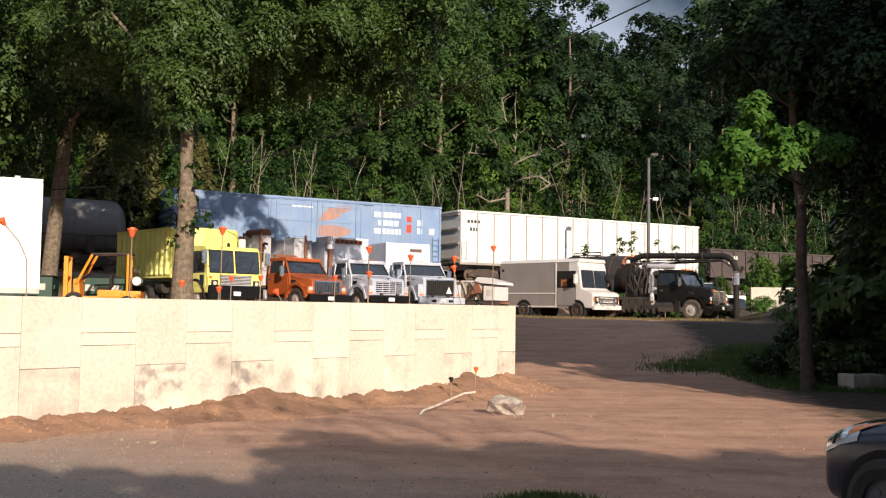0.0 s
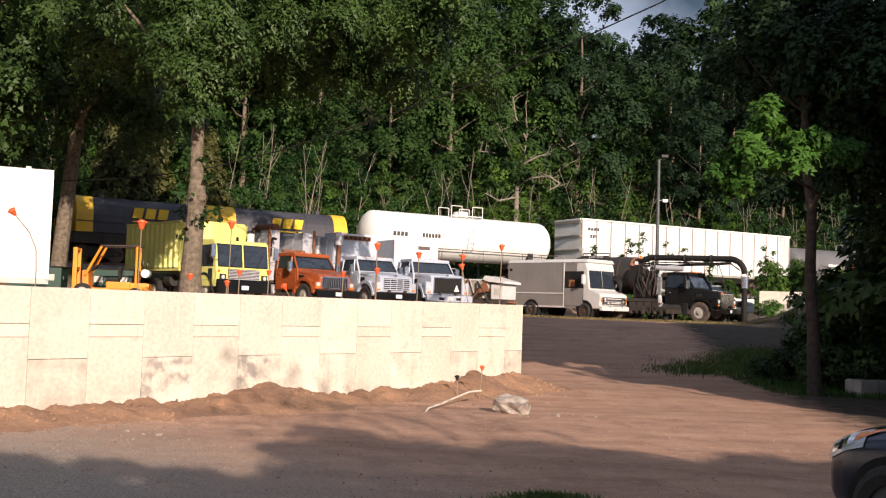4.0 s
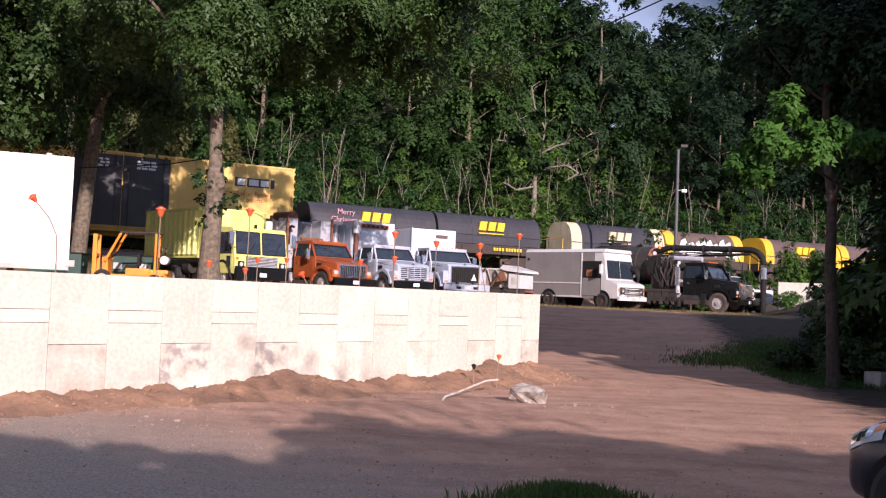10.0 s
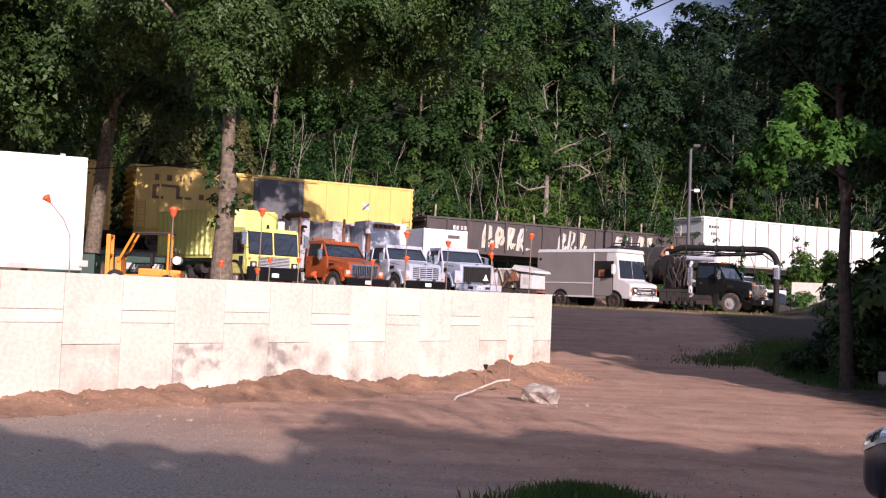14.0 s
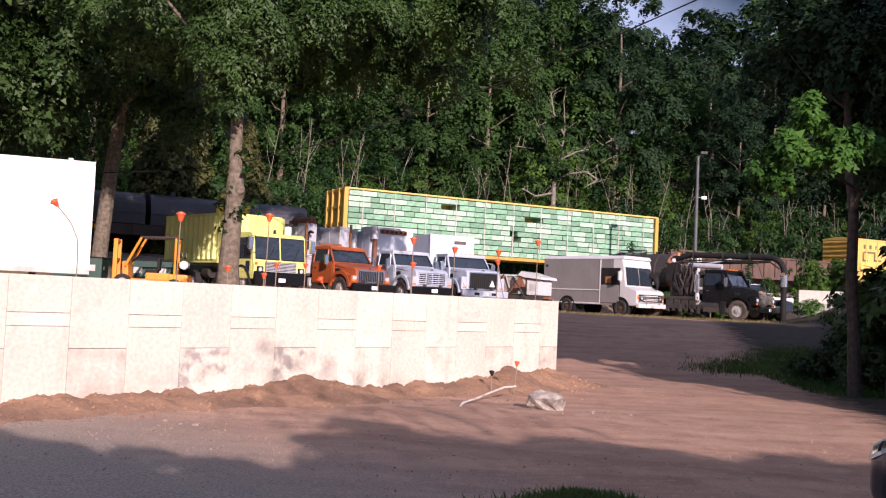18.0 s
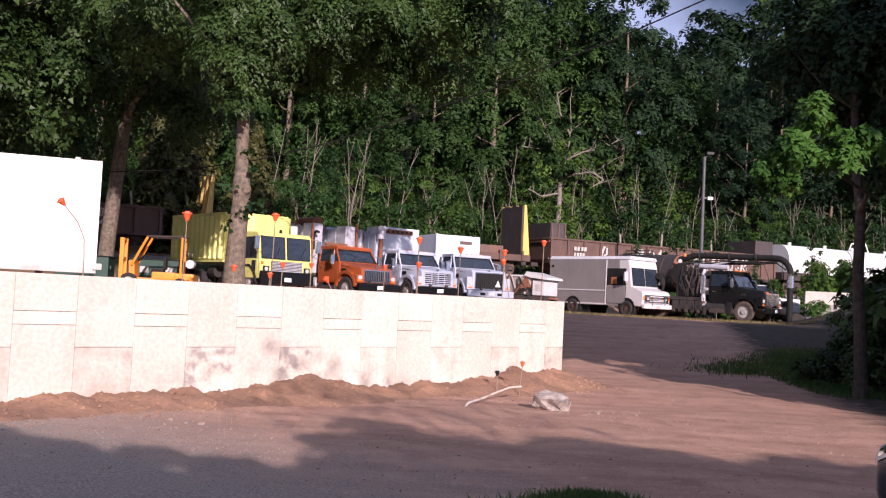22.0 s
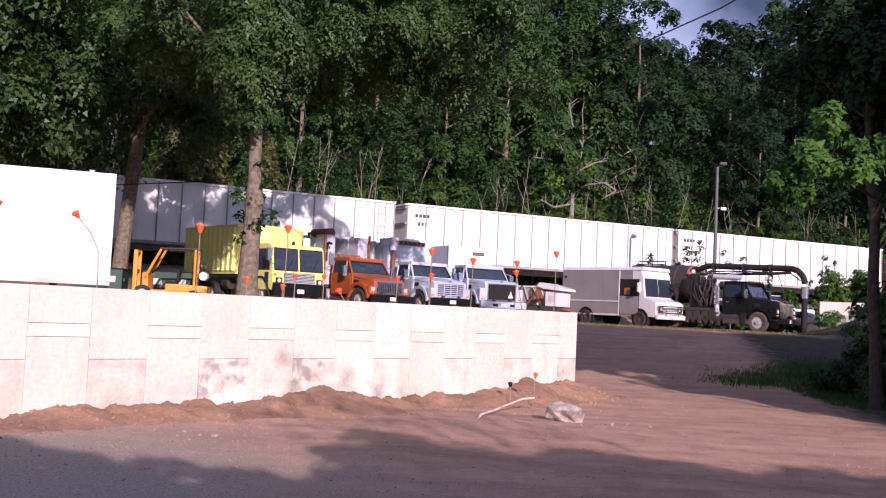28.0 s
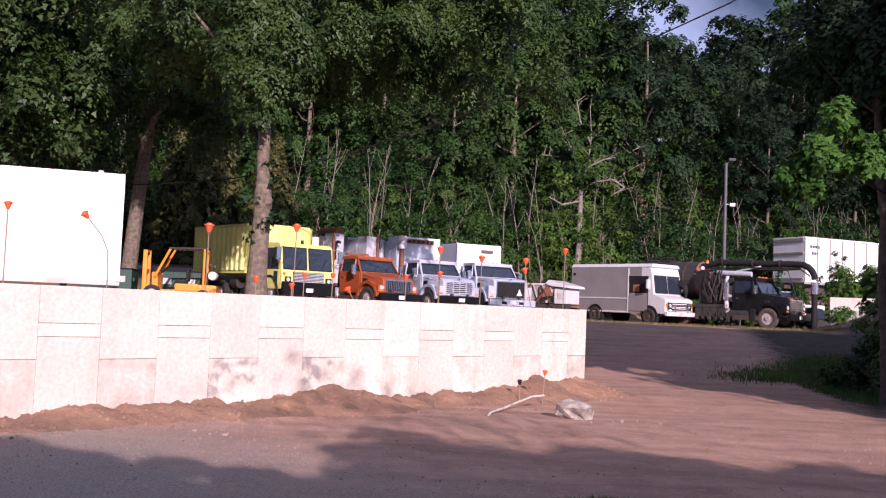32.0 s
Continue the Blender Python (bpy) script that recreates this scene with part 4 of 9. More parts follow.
    rod(bm, (-h + 0.3, NEAR + 0.05, 1.85), (h - 0.3, NEAR + 0.05, 1.85), 0.025, seg=6)
    part("handrail", bm, M["undercarriage"], car)
    for x, w, material, dz in lettered or ():
        a = math.acos(max(min(dz / radius, 1), -1))
        y = -radius * math.sin(a)
        bm = new_bm()
        for i in range(w[0]):
            box(bm, -w[1] / 2 + i * (w[1] + 0.06), w[1] / 2 + i * (w[1] + 0.06), -0.015, 0.004, -w[2] / 2, w[2] / 2)
        part("marking", bm, M[material], car, "", pose(x - h, y, zc + dz, -degs(math.pi / 2 - a)))
    bogies(car, h)
    return car


def degs(a):
    return a * 180 / math.pi


def hood_profile(top, low, wide):
    pts = []
    for k in range(17):
        a = math.pi * k / 16
        c, s = math.cos(a), math.sin(a)
        pts.append((-wide * math.copysign(abs(c) ** 0.62, c), low + (top - low) * s ** 0.75 if s > 0 else low))
    return pts


def coil_car(hoods, top, low=1.55):
    """A coil car: a low well body that carries rounded steel hoods, each a part. hoods: (back, front, skin, band, logo, scrawl)."""
    back, front = hoods[-1][0] - 0.75, hoods[0][1] + 0.75
    car, h = rail_car("coil_car", back, front, "low steel coil car under rounded hoods, some with painted end bands", "coil car")
    mid = (back + front) / 2
    bm = new_bm()
    box(bm, -h + 0.3, h - 0.3, NEAR + 0.1, -NEAR - 0.1, 0.95, low - 0.02, 0.03)
    for i in range(12):
        x = -h + 0.8 + i * (2 * h - 1.6) / 11
        box(bm, x - 0.05, x + 0.05, NEAR + 0.02, NEAR + 0.1, 0.97, low - 0.1)
    part("well_body", bm, M["undercarriage"], car)
    bm = new_bm()
    for sgn in (-1, 1):
        rod(bm, (sgn * (h - 0.1), NEAR + 0.1, 1.0), (sgn * (h - 0.1), NEAR + 0.1, 2.3), 0.025, seg=6)
        rod(bm, (sgn * (h - 0.1), NEAR + 0.1, 2.3), (sgn * (h - 0.1), -NEAR - 0.1, 2.3), 0.025, seg=6)
        rod(bm, (sgn * (h - 0.1), -NEAR - 0.1, 1.0), (sgn * (h - 0.1), -NEAR - 0.1, 2.3), 0.025, seg=6)
    part("end_rail", bm, M["band_yellow" if hoods[0][3] else "undercarriage"], car)
    for b0, f0, skin, band, logo, scrawl in hoods:
        x0, x1 = b0 - mid + 0.04, f0 - mid - 0.04
        bm = new_bm()
        prism(bm, hood_profile(top, low, 1.5), x0, x1, "x")
        hood = part("hood", bm, M[skin], car)
        for x in (x0 + (x1 - x0) * 0.33, x0 + (x1 - x0) * 0.67):
            part("hood_rib", prism(new_bm(), hood_profile(top + 0.025, low, 1.52), x - 0.05, x + 0.05, "x"), M[skin], hood)
        for x in (x0 + 1.4, x1 - 1.4):
            part("lifting_lug", box(new_bm(), x - 0.12, x + 0.12, -0.06, 0.06, top - 0.02, top + 0.24), M[skin], hood)
        for side in (-1.505, 1.505):
            part("side_ledge", box(new_bm(), x0 + 0.02, x1 - 0.02, side - 0.03, side + 0.03, 2.1, 2.15), M[skin], hood)
        if band:
            for a in (x0 - 0.01, x1 - 0.84):
                bm = new_bm()
                prism(bm, hood_profile(top + 0.03, low, 1.525), a, a + 0.85, "x")
                part("end_band", bm, M[band], hood, "painted end band")
        if logo:
            bm = new_bm()
            cx = (x0 + x1) / 2
            for i in range(3):
                a = cx - 0.95 + i * 0.66
                prism(bm, [(a, 2.42), (a + 0.5, 2.42), (a + 0.6, 2.98), (a + 0.1, 2.98)], -1.60, -1.44, "y")
            box(bm, cx - 0.95, cx + 0.9, -1.60, -1.50, 2.2, 2.27)
            part("emblem", bm, M[logo], hood, "plain painted emblem blocks")
            bars(car, cx + 0.2, 1.18, (0.14,) * 4 + (0.0,) + (0.14,) * 6, 0.2, M[logo], y=NEAR + 0.02, gap=0.07)
        if scrawl:
            rng = random.Random(int(-b0 * 10))
            cx = x0 + 1.2
            while cx < x1 - 1.1:
                w = rng.uniform(0.5, 0.9)
                z = rng.uniform(1.75, 2.0)
                hh = rng.uniform(0.9, 1.25)
                bm = prism(new_bm(), [(cx, z), (cx + w * 0.5, z - 0.1), (cx + w, z + 0.1), (cx + w * 0.95, z + hh * 0.6), (cx + w * 0.6, z + hh), (cx + w * 0.15, z + hh * 0.85), (cx - 0.05, z + hh * 0.4)], -1.545, -1.46, "y")
                part("scrawl", bm, M[scrawl], hood, "sprayed lettering shape")
                cx += w * 0.93
    bogies(car, h)
    return car


def box_car(back, front, top, skin, trim, door, label, door_from, door_to, ribs_l, ribs_r, roof="", floor=1.12, door_leaves=2):
    car, h = rail_car("box_car", back, front, label, "box car")
    bm = new_bm()
    box(bm, -h, h, NEAR, -NEAR, floor, top - 0.14, 0.02)
    part("body", bm, M[skin], car)
    bm = new_bm()
    prism(bm, [(NEAR - 0.05, top - 0.2), (NEAR - 0.05, top - 0.1), (-0.3, top + 0.02), (0.3, top + 0.02), (-NEAR + 0.05, top - 0.1), (-NEAR + 0.05, top - 0.2)], -h - 0.05, h + 0.05, "x")
    part("roof", bm, M[roof or skin], car)
    bm = new_bm()
    box(bm, -h, h, NEAR - 0.03, NEAR + 0.05, floor - 0.22, floor + 0.04, 0.01)
    box(bm, -h + 0.5, h - 0.5, -0.3, 0.3, floor - 0.45, floor)
    part("side_sill", bm, M[trim], car)
    bm = new_bm()
    box(bm, -0.05, 0.05, -0.045, 0, floor + 0.04, top - 0.2, 0.01)
    rib_mesh = shared("side_post", bm, M[skin])
    xs = [-h + 0.05 + (door_from - 0.1) * i / ribs_l for i in range(ribs_l + 1)] + [-h + door_to + 0.05 + (2 * h - door_to - 0.1) * i / ribs_r for i in range(ribs_r + 1)]
    for x in xs:
        o = new("side_post", rib_mesh)
        o.parent, o.matrix_basis = car, pose(x, NEAR, 0)
    w = (door_to - door_from) / door_leaves
    for i in range(door_leaves):
        a = -h + door_from + i * w
        bm = new_bm()
        box(bm, a + 0.03, a + w - 0.03, NEAR - 0.06, NEAR - 0.002, floor + 0.06, top - 0.28, 0.012)
        for k in range(4):
            z = floor + 0.35 + k * (top - floor - 0.9) / 3
            box(bm, a + 0.1, a + w - 0.1, NEAR - 0.085, NEAR - 0.05, z - 0.04, z + 0.04)
        d = part("door", bm, M[door], car)
        bm = new_bm()
        for dx in (0.35, w - 0.35):
            rod(bm, (a + dx, NEAR - 0.1, floor + 0.1), (a + dx, NEAR - 0.1, top - 0.35), 0.022, seg=6)
        box(bm, a + w / 2 - 0.2, a + w / 2 + 0.2, NEAR - 0.13, NEAR - 0.06, floor + 0.9, floor + 0.98)
        part("lock_rod", bm, M[door], d)
    for z in (floor + 0.02, top - 0.24):
        part("door_track", box(new_bm(), -h + door_from - 1.2, -h + door_to + 0.8, NEAR - 0.09, NEAR - 0.045, z - 0.05, z + 0.05), M[trim], car)
    k = 9
    for sgn in (-1, 1):
        bm = new_bm()
        for i in range(k):
            z = floor + 0.2 + (top - floor - 0.6) * i / (k - 1)
            prism(bm, [(0, z - 0.13), (sgn * 0.11, z - 0.05), (sgn * 0.11, z + 0.05), (0, z + 0.13)], NEAR + 0.08, -NEAR - 0.08, "y")
        bmesh.ops.translate(bm, verts=bm.verts, vec=(sgn * h, 0, 0))
        part("end_corrugation", bm, M[trim], car)
    ladder(car, h - 0.6, 1.0, 2.7, M[trim], rungs=5)
    ladder(car, -h + 0.12, 1.0, 2.7, M[trim], rungs=5)
    bogies(car, h)
    return car, h


def cross_emblem(car, x, z, size, colours):
    for i, (a, material) in enumerate(colours):
        bm = new_bm()
        box(bm, -size * 0.72, size * 0.72, -0.010 - 0.003 * i, -0.002, -size * 0.11, size * 0.11)
        part("emblem", bm, M[material], car, "crossed stripes emblem", pose(x, NEAR, z, 0, a, 0))


def lumber_car(back, front):
    car, h = rail_car("lumber_car", back, front, "yellow centre-beam flat car stacked with green-wrapped lumber bundles", "flat car")
    bm = new_bm()
    box(bm, -h, h, NEAR + 0.15, -NEAR - 0.15, 0.95, 1.15, 0.02)
    box(bm, -h, h, -0.15, 0.15, 1.15, 4.5)
    part("deck", bm, M["yellow_trim"], car)
    for sgn in (-1, 1):
        bm = new_bm()
        for y in (NEAR + 0.08, -0.55, 0.55, -NEAR - 0.08):
            box(bm, sgn * h - 0.13, sgn * h + 0.13, y - 0.09, y + 0.09, 1.0, 4.6, 0.01)
        for z in (1.5, 2.5, 3.5, 4.5):
            box(bm, sgn * h - 0.1, sgn * h + 0.1, NEAR + 0.17, -NEAR - 0.17, z - 0.07, z + 0.07)
        box(bm, sgn * h - 0.04, sgn * h + 0.04, NEAR + 0.17, -NEAR - 0.17, 1.1, 4.5)
        part("bulkhead", bm, M["yellow_trim"], car)
    bm = new_bm()
    box(bm, -h, h, NEAR + 0.02, NEAR + 0.3, 4.52, 4.62, 0.01)
    part("top_chord", bm, M["yellow_steel"], car)
    rng = random.Random(5)
    rows, z = 10, 1.17
    hh = (4.5 - 1.17) / rows
    holes = {(8, 8), (8, 9), (7, 17), (7, 18), (3, 13), (4, 15), (2, 5)}
    meshes = {}
    for r in range(rows):
        x, i = -h + 0.2, 0
        while x < h - 0.25:
            w = min(rng.choice((0.55, 0.7, 0.9, 1.1)), h - 0.2 - x)
            if (r, i) not in holes and w > 0.2:
                key = (round(w, 2), rng.random() < 0.4)
                if key not in meshes:
                    bm = new_bm()
                    box(bm, 0.012, w - 0.012, NEAR + 0.1, -0.16, 0.012, hh - 0.035, 0.02)
                    meshes[key] = shared("wrapped_lumber", bm, M["wrap_pale" if key[1] else "wrap_green"])
                o = new("wrapped_lumber", meshes[key])
                o.parent, o.location = car, (x, rng.uniform(-0.025, 0.025), z)
            x += w
            i += 1
        z += hh
    bm = new_bm()
    box(bm, -h + 0.2, h - 0.2, 0.16, -NEAR - 0.1, 1.17, 4.45)
    part("far_stack", bm, M["wrap_green"], car)
    for i in range(11):
        x = -h + 1.1 + i * (2 * h - 2.2) / 10
        bm = new_bm()
        box(bm, x - 0.03, x + 0.03, NEAR + 0.05, NEAR + 0.075, 1.1, 4.55)
        part("strap", bm, M["white_rib"], car)
    bogies(car, h)


def bulkhead_car(back, front):
    car, h = rail_car("bulkhead_flat_car", back, front, "brown flat car with yellow-posted end bulkheads and a low load", "flat car")
    bm = new_bm()
    box(bm, -h, h, NEAR + 0.1, -NEAR - 0.1, 0.95, 1.35, 0.02)
    for i in range(14):
        x = -h + 0.6 + i * (2 * h - 1.2) / 13
        box(bm, x - 0.06, x + 0.06, NEAR + 0.02, NEAR + 0.1, 1.0, 1.6)
    part("deck", bm, M["gon_brown"], car)
    for x, sgn in ((-h + 2.0, -1), (h - 0.6, 1)):
        bm = new_bm()
        box(bm, x - 0.05, x + 0.05, NEAR + 0.25, -NEAR - 0.25, 1.35, 4.5)
        bh = part("bulkhead", bm, M["gon_dark"], car)
        for y in (NEAR + 0.15, -0.5, 0.5, -NEAR - 0.15):
            bm = new_bm()
            prism(bm, [(x, 4.55), (x + sgn * 0.16, 4.55), (x + sgn * 0.5, 1.35), (x, 1.35)], y - 0.08, y + 0.08, "y")
            part("post", bm, M["yellow_steel"], bh, "yellow steel post")
    bm = new_bm()
    for i in range(5):
        x = -h + 3 + i * 3.6
        box(bm, x, x + 3.2, NEAR + 0.3, -NEAR - 0.3, 1.36, 1.85, 0.03)
    part("load", bm, M["gon_rust"], car, "low rusty load")
    bogies(car, h)


def ribbon(pts, wide, y0, y1):
    """One flat painted stroke through the points, in the plane of a car's side."""
    bm = new_bm()
    rings = []
    for i, (px, pz) in enumerate(pts):
        (xa, za), (xb, zb) = pts[max(i - 1, 0)], pts[min(i + 1, len(pts) - 1)]
        ln = max(math.hypot(xb - xa, zb - za), 0.01)
        ox, oz = -(zb - za) / ln * wide, (xb - xa) / ln * wide
        rings.append([bm.verts.new(c) for c in ((px - ox, y0, pz - oz), (px + ox, y0, pz + oz), (px + ox, y1, pz + oz), (px - ox, y1, pz - oz))])
    for r0, r1 in zip(rings, rings[1:]):
        for k in range(4):
            bm.faces.new((r0[k], r0[(k + 1) % 4], r1[(k + 1) % 4], r1[k]))
    bm.faces.new(rings[0][::-1])
    bm.faces.new(rings[-1])
    bmesh.ops.recalc_face_normals(bm, faces=bm.faces)
    return bm


def low_gondola(back, front, top, skin, label, scrawl=None, stakes=0):
    car, h = open_car("gondola", back, front, 1.0, top, 15, skin, skin, label, load=0.35, rib_w=0.16, rib_d=0.1, end_ribs=2)
    rng = random.Random(int(-back))
    bars(car, -h + 1.8, top - 0.75, (0.18, 0.18, 0, 0.18, 0.18), 0.26, M["white_rib"], y=NEAR - 0.1)
    bars(car, -h + 1.8, top - 1.1, (0.16, 0.16, 0.16, 0.16), 0.22, M["white_rib"], y=NEAR - 0.1)
    if scrawl:
        x = -h + 4
        while x < h - 3:
            w, z = rng.uniform(0.55, 0.95), rng.uniform(1.14, 1.24)
            tall = top - 0.3 - z
            # one sprayed letter: a fat bent stroke, shadowed by a thinner outline
            pts = [(0, 0), (0.10, 0.62), (0.32, 0.97), (0.72, 0.88), (0.66, 0.55), (0.28, 0.42), (0.72, rng.uniform(-0.05, 0.15)), (1.0, rng.uniform(0.1, 0.6))]
            pts = [(x + w * (px + rng.uniform(-0.08, 0.08)), z + tall * min(max(pz + rng.uniform(-0.1, 0.1), 0), 1)) for px, pz in pts]
            letter = None
            for wide, dx, out, paint in ((0.085, 0.0, 0.022, scrawl), (0.03, 0.13, 0.03, rng.choice(("band_cream", "white_rib", "gon_dark")))):
                bm = ribbon([(px + dx, pz) for px, pz in pts], wide, NEAR - out, NEAR - 0.001)
                letter = part("scrawl" if letter is None else "outline", bm, M[paint], letter or car, "sprayed lettering shape" if letter is None else "thin coloured outline")
            x += w + rng.uniform(0.05, 0.3) + 2.2 * (rng.random() < 0.2)
    for i in range(stakes):
        bm = new_bm()
        x = -h + 1.2 + i * (2 * h - 2.4) / max(stakes - 1, 1) + rng.uniform(-0.8, 0.8)
        rod(bm, (x, NEAR + 0.2, top - 0.6), (x + rng.uniform(-0.2, 0.25), NEAR + 0.2, top + rng.uniform(0.5, 0.95)), 0.06, seg=6)
        part("stake", bm, M["rock"], car, "grey wooden stake")
    return car


def goods_train():
    low_gondola(22.6, 41.0, 3.0, "gon_dark", "dark grey steel gondola car")
    trash_car(1.2, 21.5)
    car, h = box_car(-16.9, -0.2, 4.72, "blue_steel", "blue_trim", "blue_steel", "faded blue steel box car with rusty patches on its door", 5.5, 11.2, 4, 4)
    bm = new_bm()
    prism(bm, [(0.2, 3.3), (0.5, 3.75), (0.9, 4.1), (1.5, 4.25), (2.45, 4.3), (2.3, 4.05), (1.8, 3.85), (1.5, 3.55), (0.9, 3.35)], NEAR - 0.066, NEAR - 0.062, "y")
    prism(bm, [(0.25, 2.35), (0.3, 3.05), (1.1, 3.1), (2.0, 3.0), (2.4, 2.75), (1.9, 2.5), (1.2, 2.3)], NEAR - 0.066, NEAR - 0.062, "y")
    prism(bm, [(0.2, 1.55), (0.3, 2.05), (1.3, 2.12), (1.9, 2.0), (1.6, 1.75), (0.9, 1.5)], NEAR - 0.066, NEAR - 0.062, "y")
    bmesh.ops.translate(bm, verts=bm.verts, vec=(-h + 8.2, 0, 0))
    part("rust_patch", bm, M["primer"], car, "orange primer and rust on the door")
    for i, ws in enumerate(((0.26,) * 6, (0.3,) * 4, (0.22,) * 7)):
        bars(car, -h + 12.1 + 0.25 * (i == 1), 3.75 - i * 0.5, ws, 0.32, M["white_paint"])
    bars(car, -h + 14.3, 3.55, (0.34,), 0.35, M["red_paint"])
    bars(car, -h + 14.3, 2.9, (0.34,), 0.5, M["red_paint"])
    for i in range(3):
        bars(car, -h + (15.05, 15.05, 15.9)[i], (3.35, 2.85, 2.85)[i], (0.34,), 0.36, M["white_paint"])
    bars(car, -h + 0.9, 3.2, (0.25, 0.2, 0.28, 0.25), 0.35, M["white_paint"], "scrawl")
    bars(car, -h + 0.8, 1.35, (0.5, 0.25, 0.5, 0.3, 0.7, 0.4, 0.6, 0.5), 0.4, M["white_paint"], "scrawl")
    bars(car, -h + 6.8, 4.05, (0.25, 0.3, 0.25, 0.3), 0.14, M["white_paint"], y=NEAR - 0.06)
    tank_car(-36.2, -18.8, 3.85, 1.42, "grey_tank", "dark grey tank car with a railed top platform", 8.9,
             [(4.2, (8, 0.14, 0.2), "white_paint", 0.1), (7.0, (1, 0.3, 0.35), "red_paint", 0.0), (4.2, (5, 0.2, 0.1), "white_paint", -0.3)] + [(x, (1, 0.1, 0.5), "band_yellow", 0.1) for x in (2.0, 5.6, 8.4, 11.2)])
    trash_car(-56.6, -36.7)
    tank_car(-72.6, -58.2, 4.08, 1.45, "white_tank", "white tank car with a railed top platform", 7.4, [(2.0, (4, 0.2, 0.26), "door_black", 0.0), (4.0, (6, 0.16, 0.26), "door_black", 0.0)], sill="black_steel")
    B, N, Y, C, L = "hood_black", "hood_brown", "band_yellow", "band_cream", "logo_yellow"
    coil_car([(-81.4, -73.7, B, Y, L, None), (-89.1, -81.5, B, Y, L, None)], 3.5)
    coil_car([(-98.6, -91.0, N, None, None, None), (-107.4, -99.0, N, C, L, None)], 3.5)
    coil_car([(-116.6, -109.2, B, None, L, None), (-124.0, -116.7, N, Y, L, None)], 3.5)
    coil_car([(-134.4, -126.7, N, Y, L, None), (-142.6, -134.5, N, Y, L, None)], 3.5)
    coil_car([(-152.2, -144.8, N, Y, None, "white_paint"), (-160.3, -152.3, B, C, "band_cream", None)], 3.5)
    car = coil_car([(-170.3, -162.7, B, None, L, None), (-178.7, -170.4, B, None, L, None)], 3.45)
    lettering(car, "Merry\nChristmas", -5.75, 2.75, 0.46, M["graffiti_pink"], y=-1.47)
    car, h = box_car(-198.8, -179.8, 5.22, "yellow_steel", "yellow_trim", "door_black", "tall yellow box car with black double doors", 7.0, 12.0, 5, 5)
    cross_emblem(car, -h + 2.6, 4.0, 1.0, ((42, "red_paint"), (-42, "logo_blue"), (38, "white_paint"), (-47, "red_paint")))
    lettering(car, "next\nload", -h + 1.05, 4.0, 0.36, M["graffiti_dark"])
    lettering(car, "any\nroad", -h + 4.15, 4.0, 0.36, M["graffiti_dark"])
    bars(car, -h + 2.0, 2.62, (0.24, 0.24, 0.1, 0.24, 0.24), 0.36, M["graffiti_dark"])
    bars(car, -h + 1.2, 2.05, (0.22,) * 6, 0.32, M["graffiti_dark"], gap=0.16)
    bars(car, -h + 15.55, 3.85, (2.3,), 0.5, M["door_black"])
    bars(car, -h + 15.7, 3.93, (0.55, 0.55, 0.55), 0.34, M["white_paint"], gap=0.12, out=0.02)
    lettering(car, "Railcar Pooling\nExperts", -h + 16.7, 3.35, 0.34, M["red_paint"])
    rngb = random.Random(3)
    for k in range(2):
        for r in range(3):
            bars(car, -h + 7.9 + k * 2.3, 4.6 - r * 0.17, [rngb.uniform(0.15, 0.4) for _ in range(3)], 0.11, M["white_paint"], y=NEAR - 0.06, out=0.03)
    trash_car(-220.3, -200.2)
    low_gondola(-242.2, -221.1, 3.02, "gon_dark", "dark brown steel gondola car with upright stakes", "white_rib", 7)
    for b0, f0 in ((-259.5, -243.2), (-277.0, -260.7)):
        car, h = box_car(b0, f0, 4.62, "yellow_steel", "yellow_trim", "door_grey", "yellow box car with dark grey sliding door", 6.4, 9.4, 5, 5, door_leaves=1)
        bm = new_bm()
        for a, c in (((0.9, 2.75), (1.1, 3.5)), ((1.1, 3.4), (2.3, 3.55)), ((2.15, 2.8), (2.35, 3.5)), ((2.2, 2.8), (3.0, 2.95)), ((0.9, 2.75), (1.5, 2.9))):
            box(bm, a[0], c[0], NEAR - 0.012, NEAR - 0.002, min(a[1], c[1] - 0.14) if a[0] + 0.25 > c[0] else c[1] - 0.14, c[1])
        bmesh.ops.translate(bm, verts=bm.verts, vec=(-h, 0, 0))
        part("emblem", bm, M["graffiti_dark"], car, "angular dark emblem")
        bars(car, -h + 1.0, 3.75, (0.22, 0.26, 0.12, 0.12), 0.32, M["graffiti_dark"], gap=0.42)
        bars(car, -h + 3.4, 2.85, (0.26, 0.26, 0.28), 0.3, M["graffiti_dark"], gap=0.42)
        cross_emblem(car, -h + 13.3, 3.25, 0.45, ((42, "white_paint"), (-42, "logo_blue")))
        bars(car, -h + 12.0, 1.5, (0.5, 0.7, 0.4, 0.8), 0.7, M["graffiti_pink"], "scrawl", gap=0.02)
    low_gondola(-295.1, -278.6, 2.52, "gon_brown", "brown steel gondola car")
    lumber_car(-319.2, -296.3)
    coil_car([(-330.3, -321.4, B, None, L, None), (-339.2, -330.5, B, None, L, None)], 3.28)
    car = coil_car([(-348.2, -341.6, "white_tank", None, None, None), (-354.9, -348.3, "white_tank", None, None, None)], 3.65)
    bm = new_bm()
    for y in (-0.35, 0.35):
        tube(bm, [(1.5, y, 3.6), (1.85, y, 4.3), (2.6, y, 4.3), (2.95, y, 3.6)], 0.05, 6)
    part("lifting_frame", bm, M["white_tank"], car)
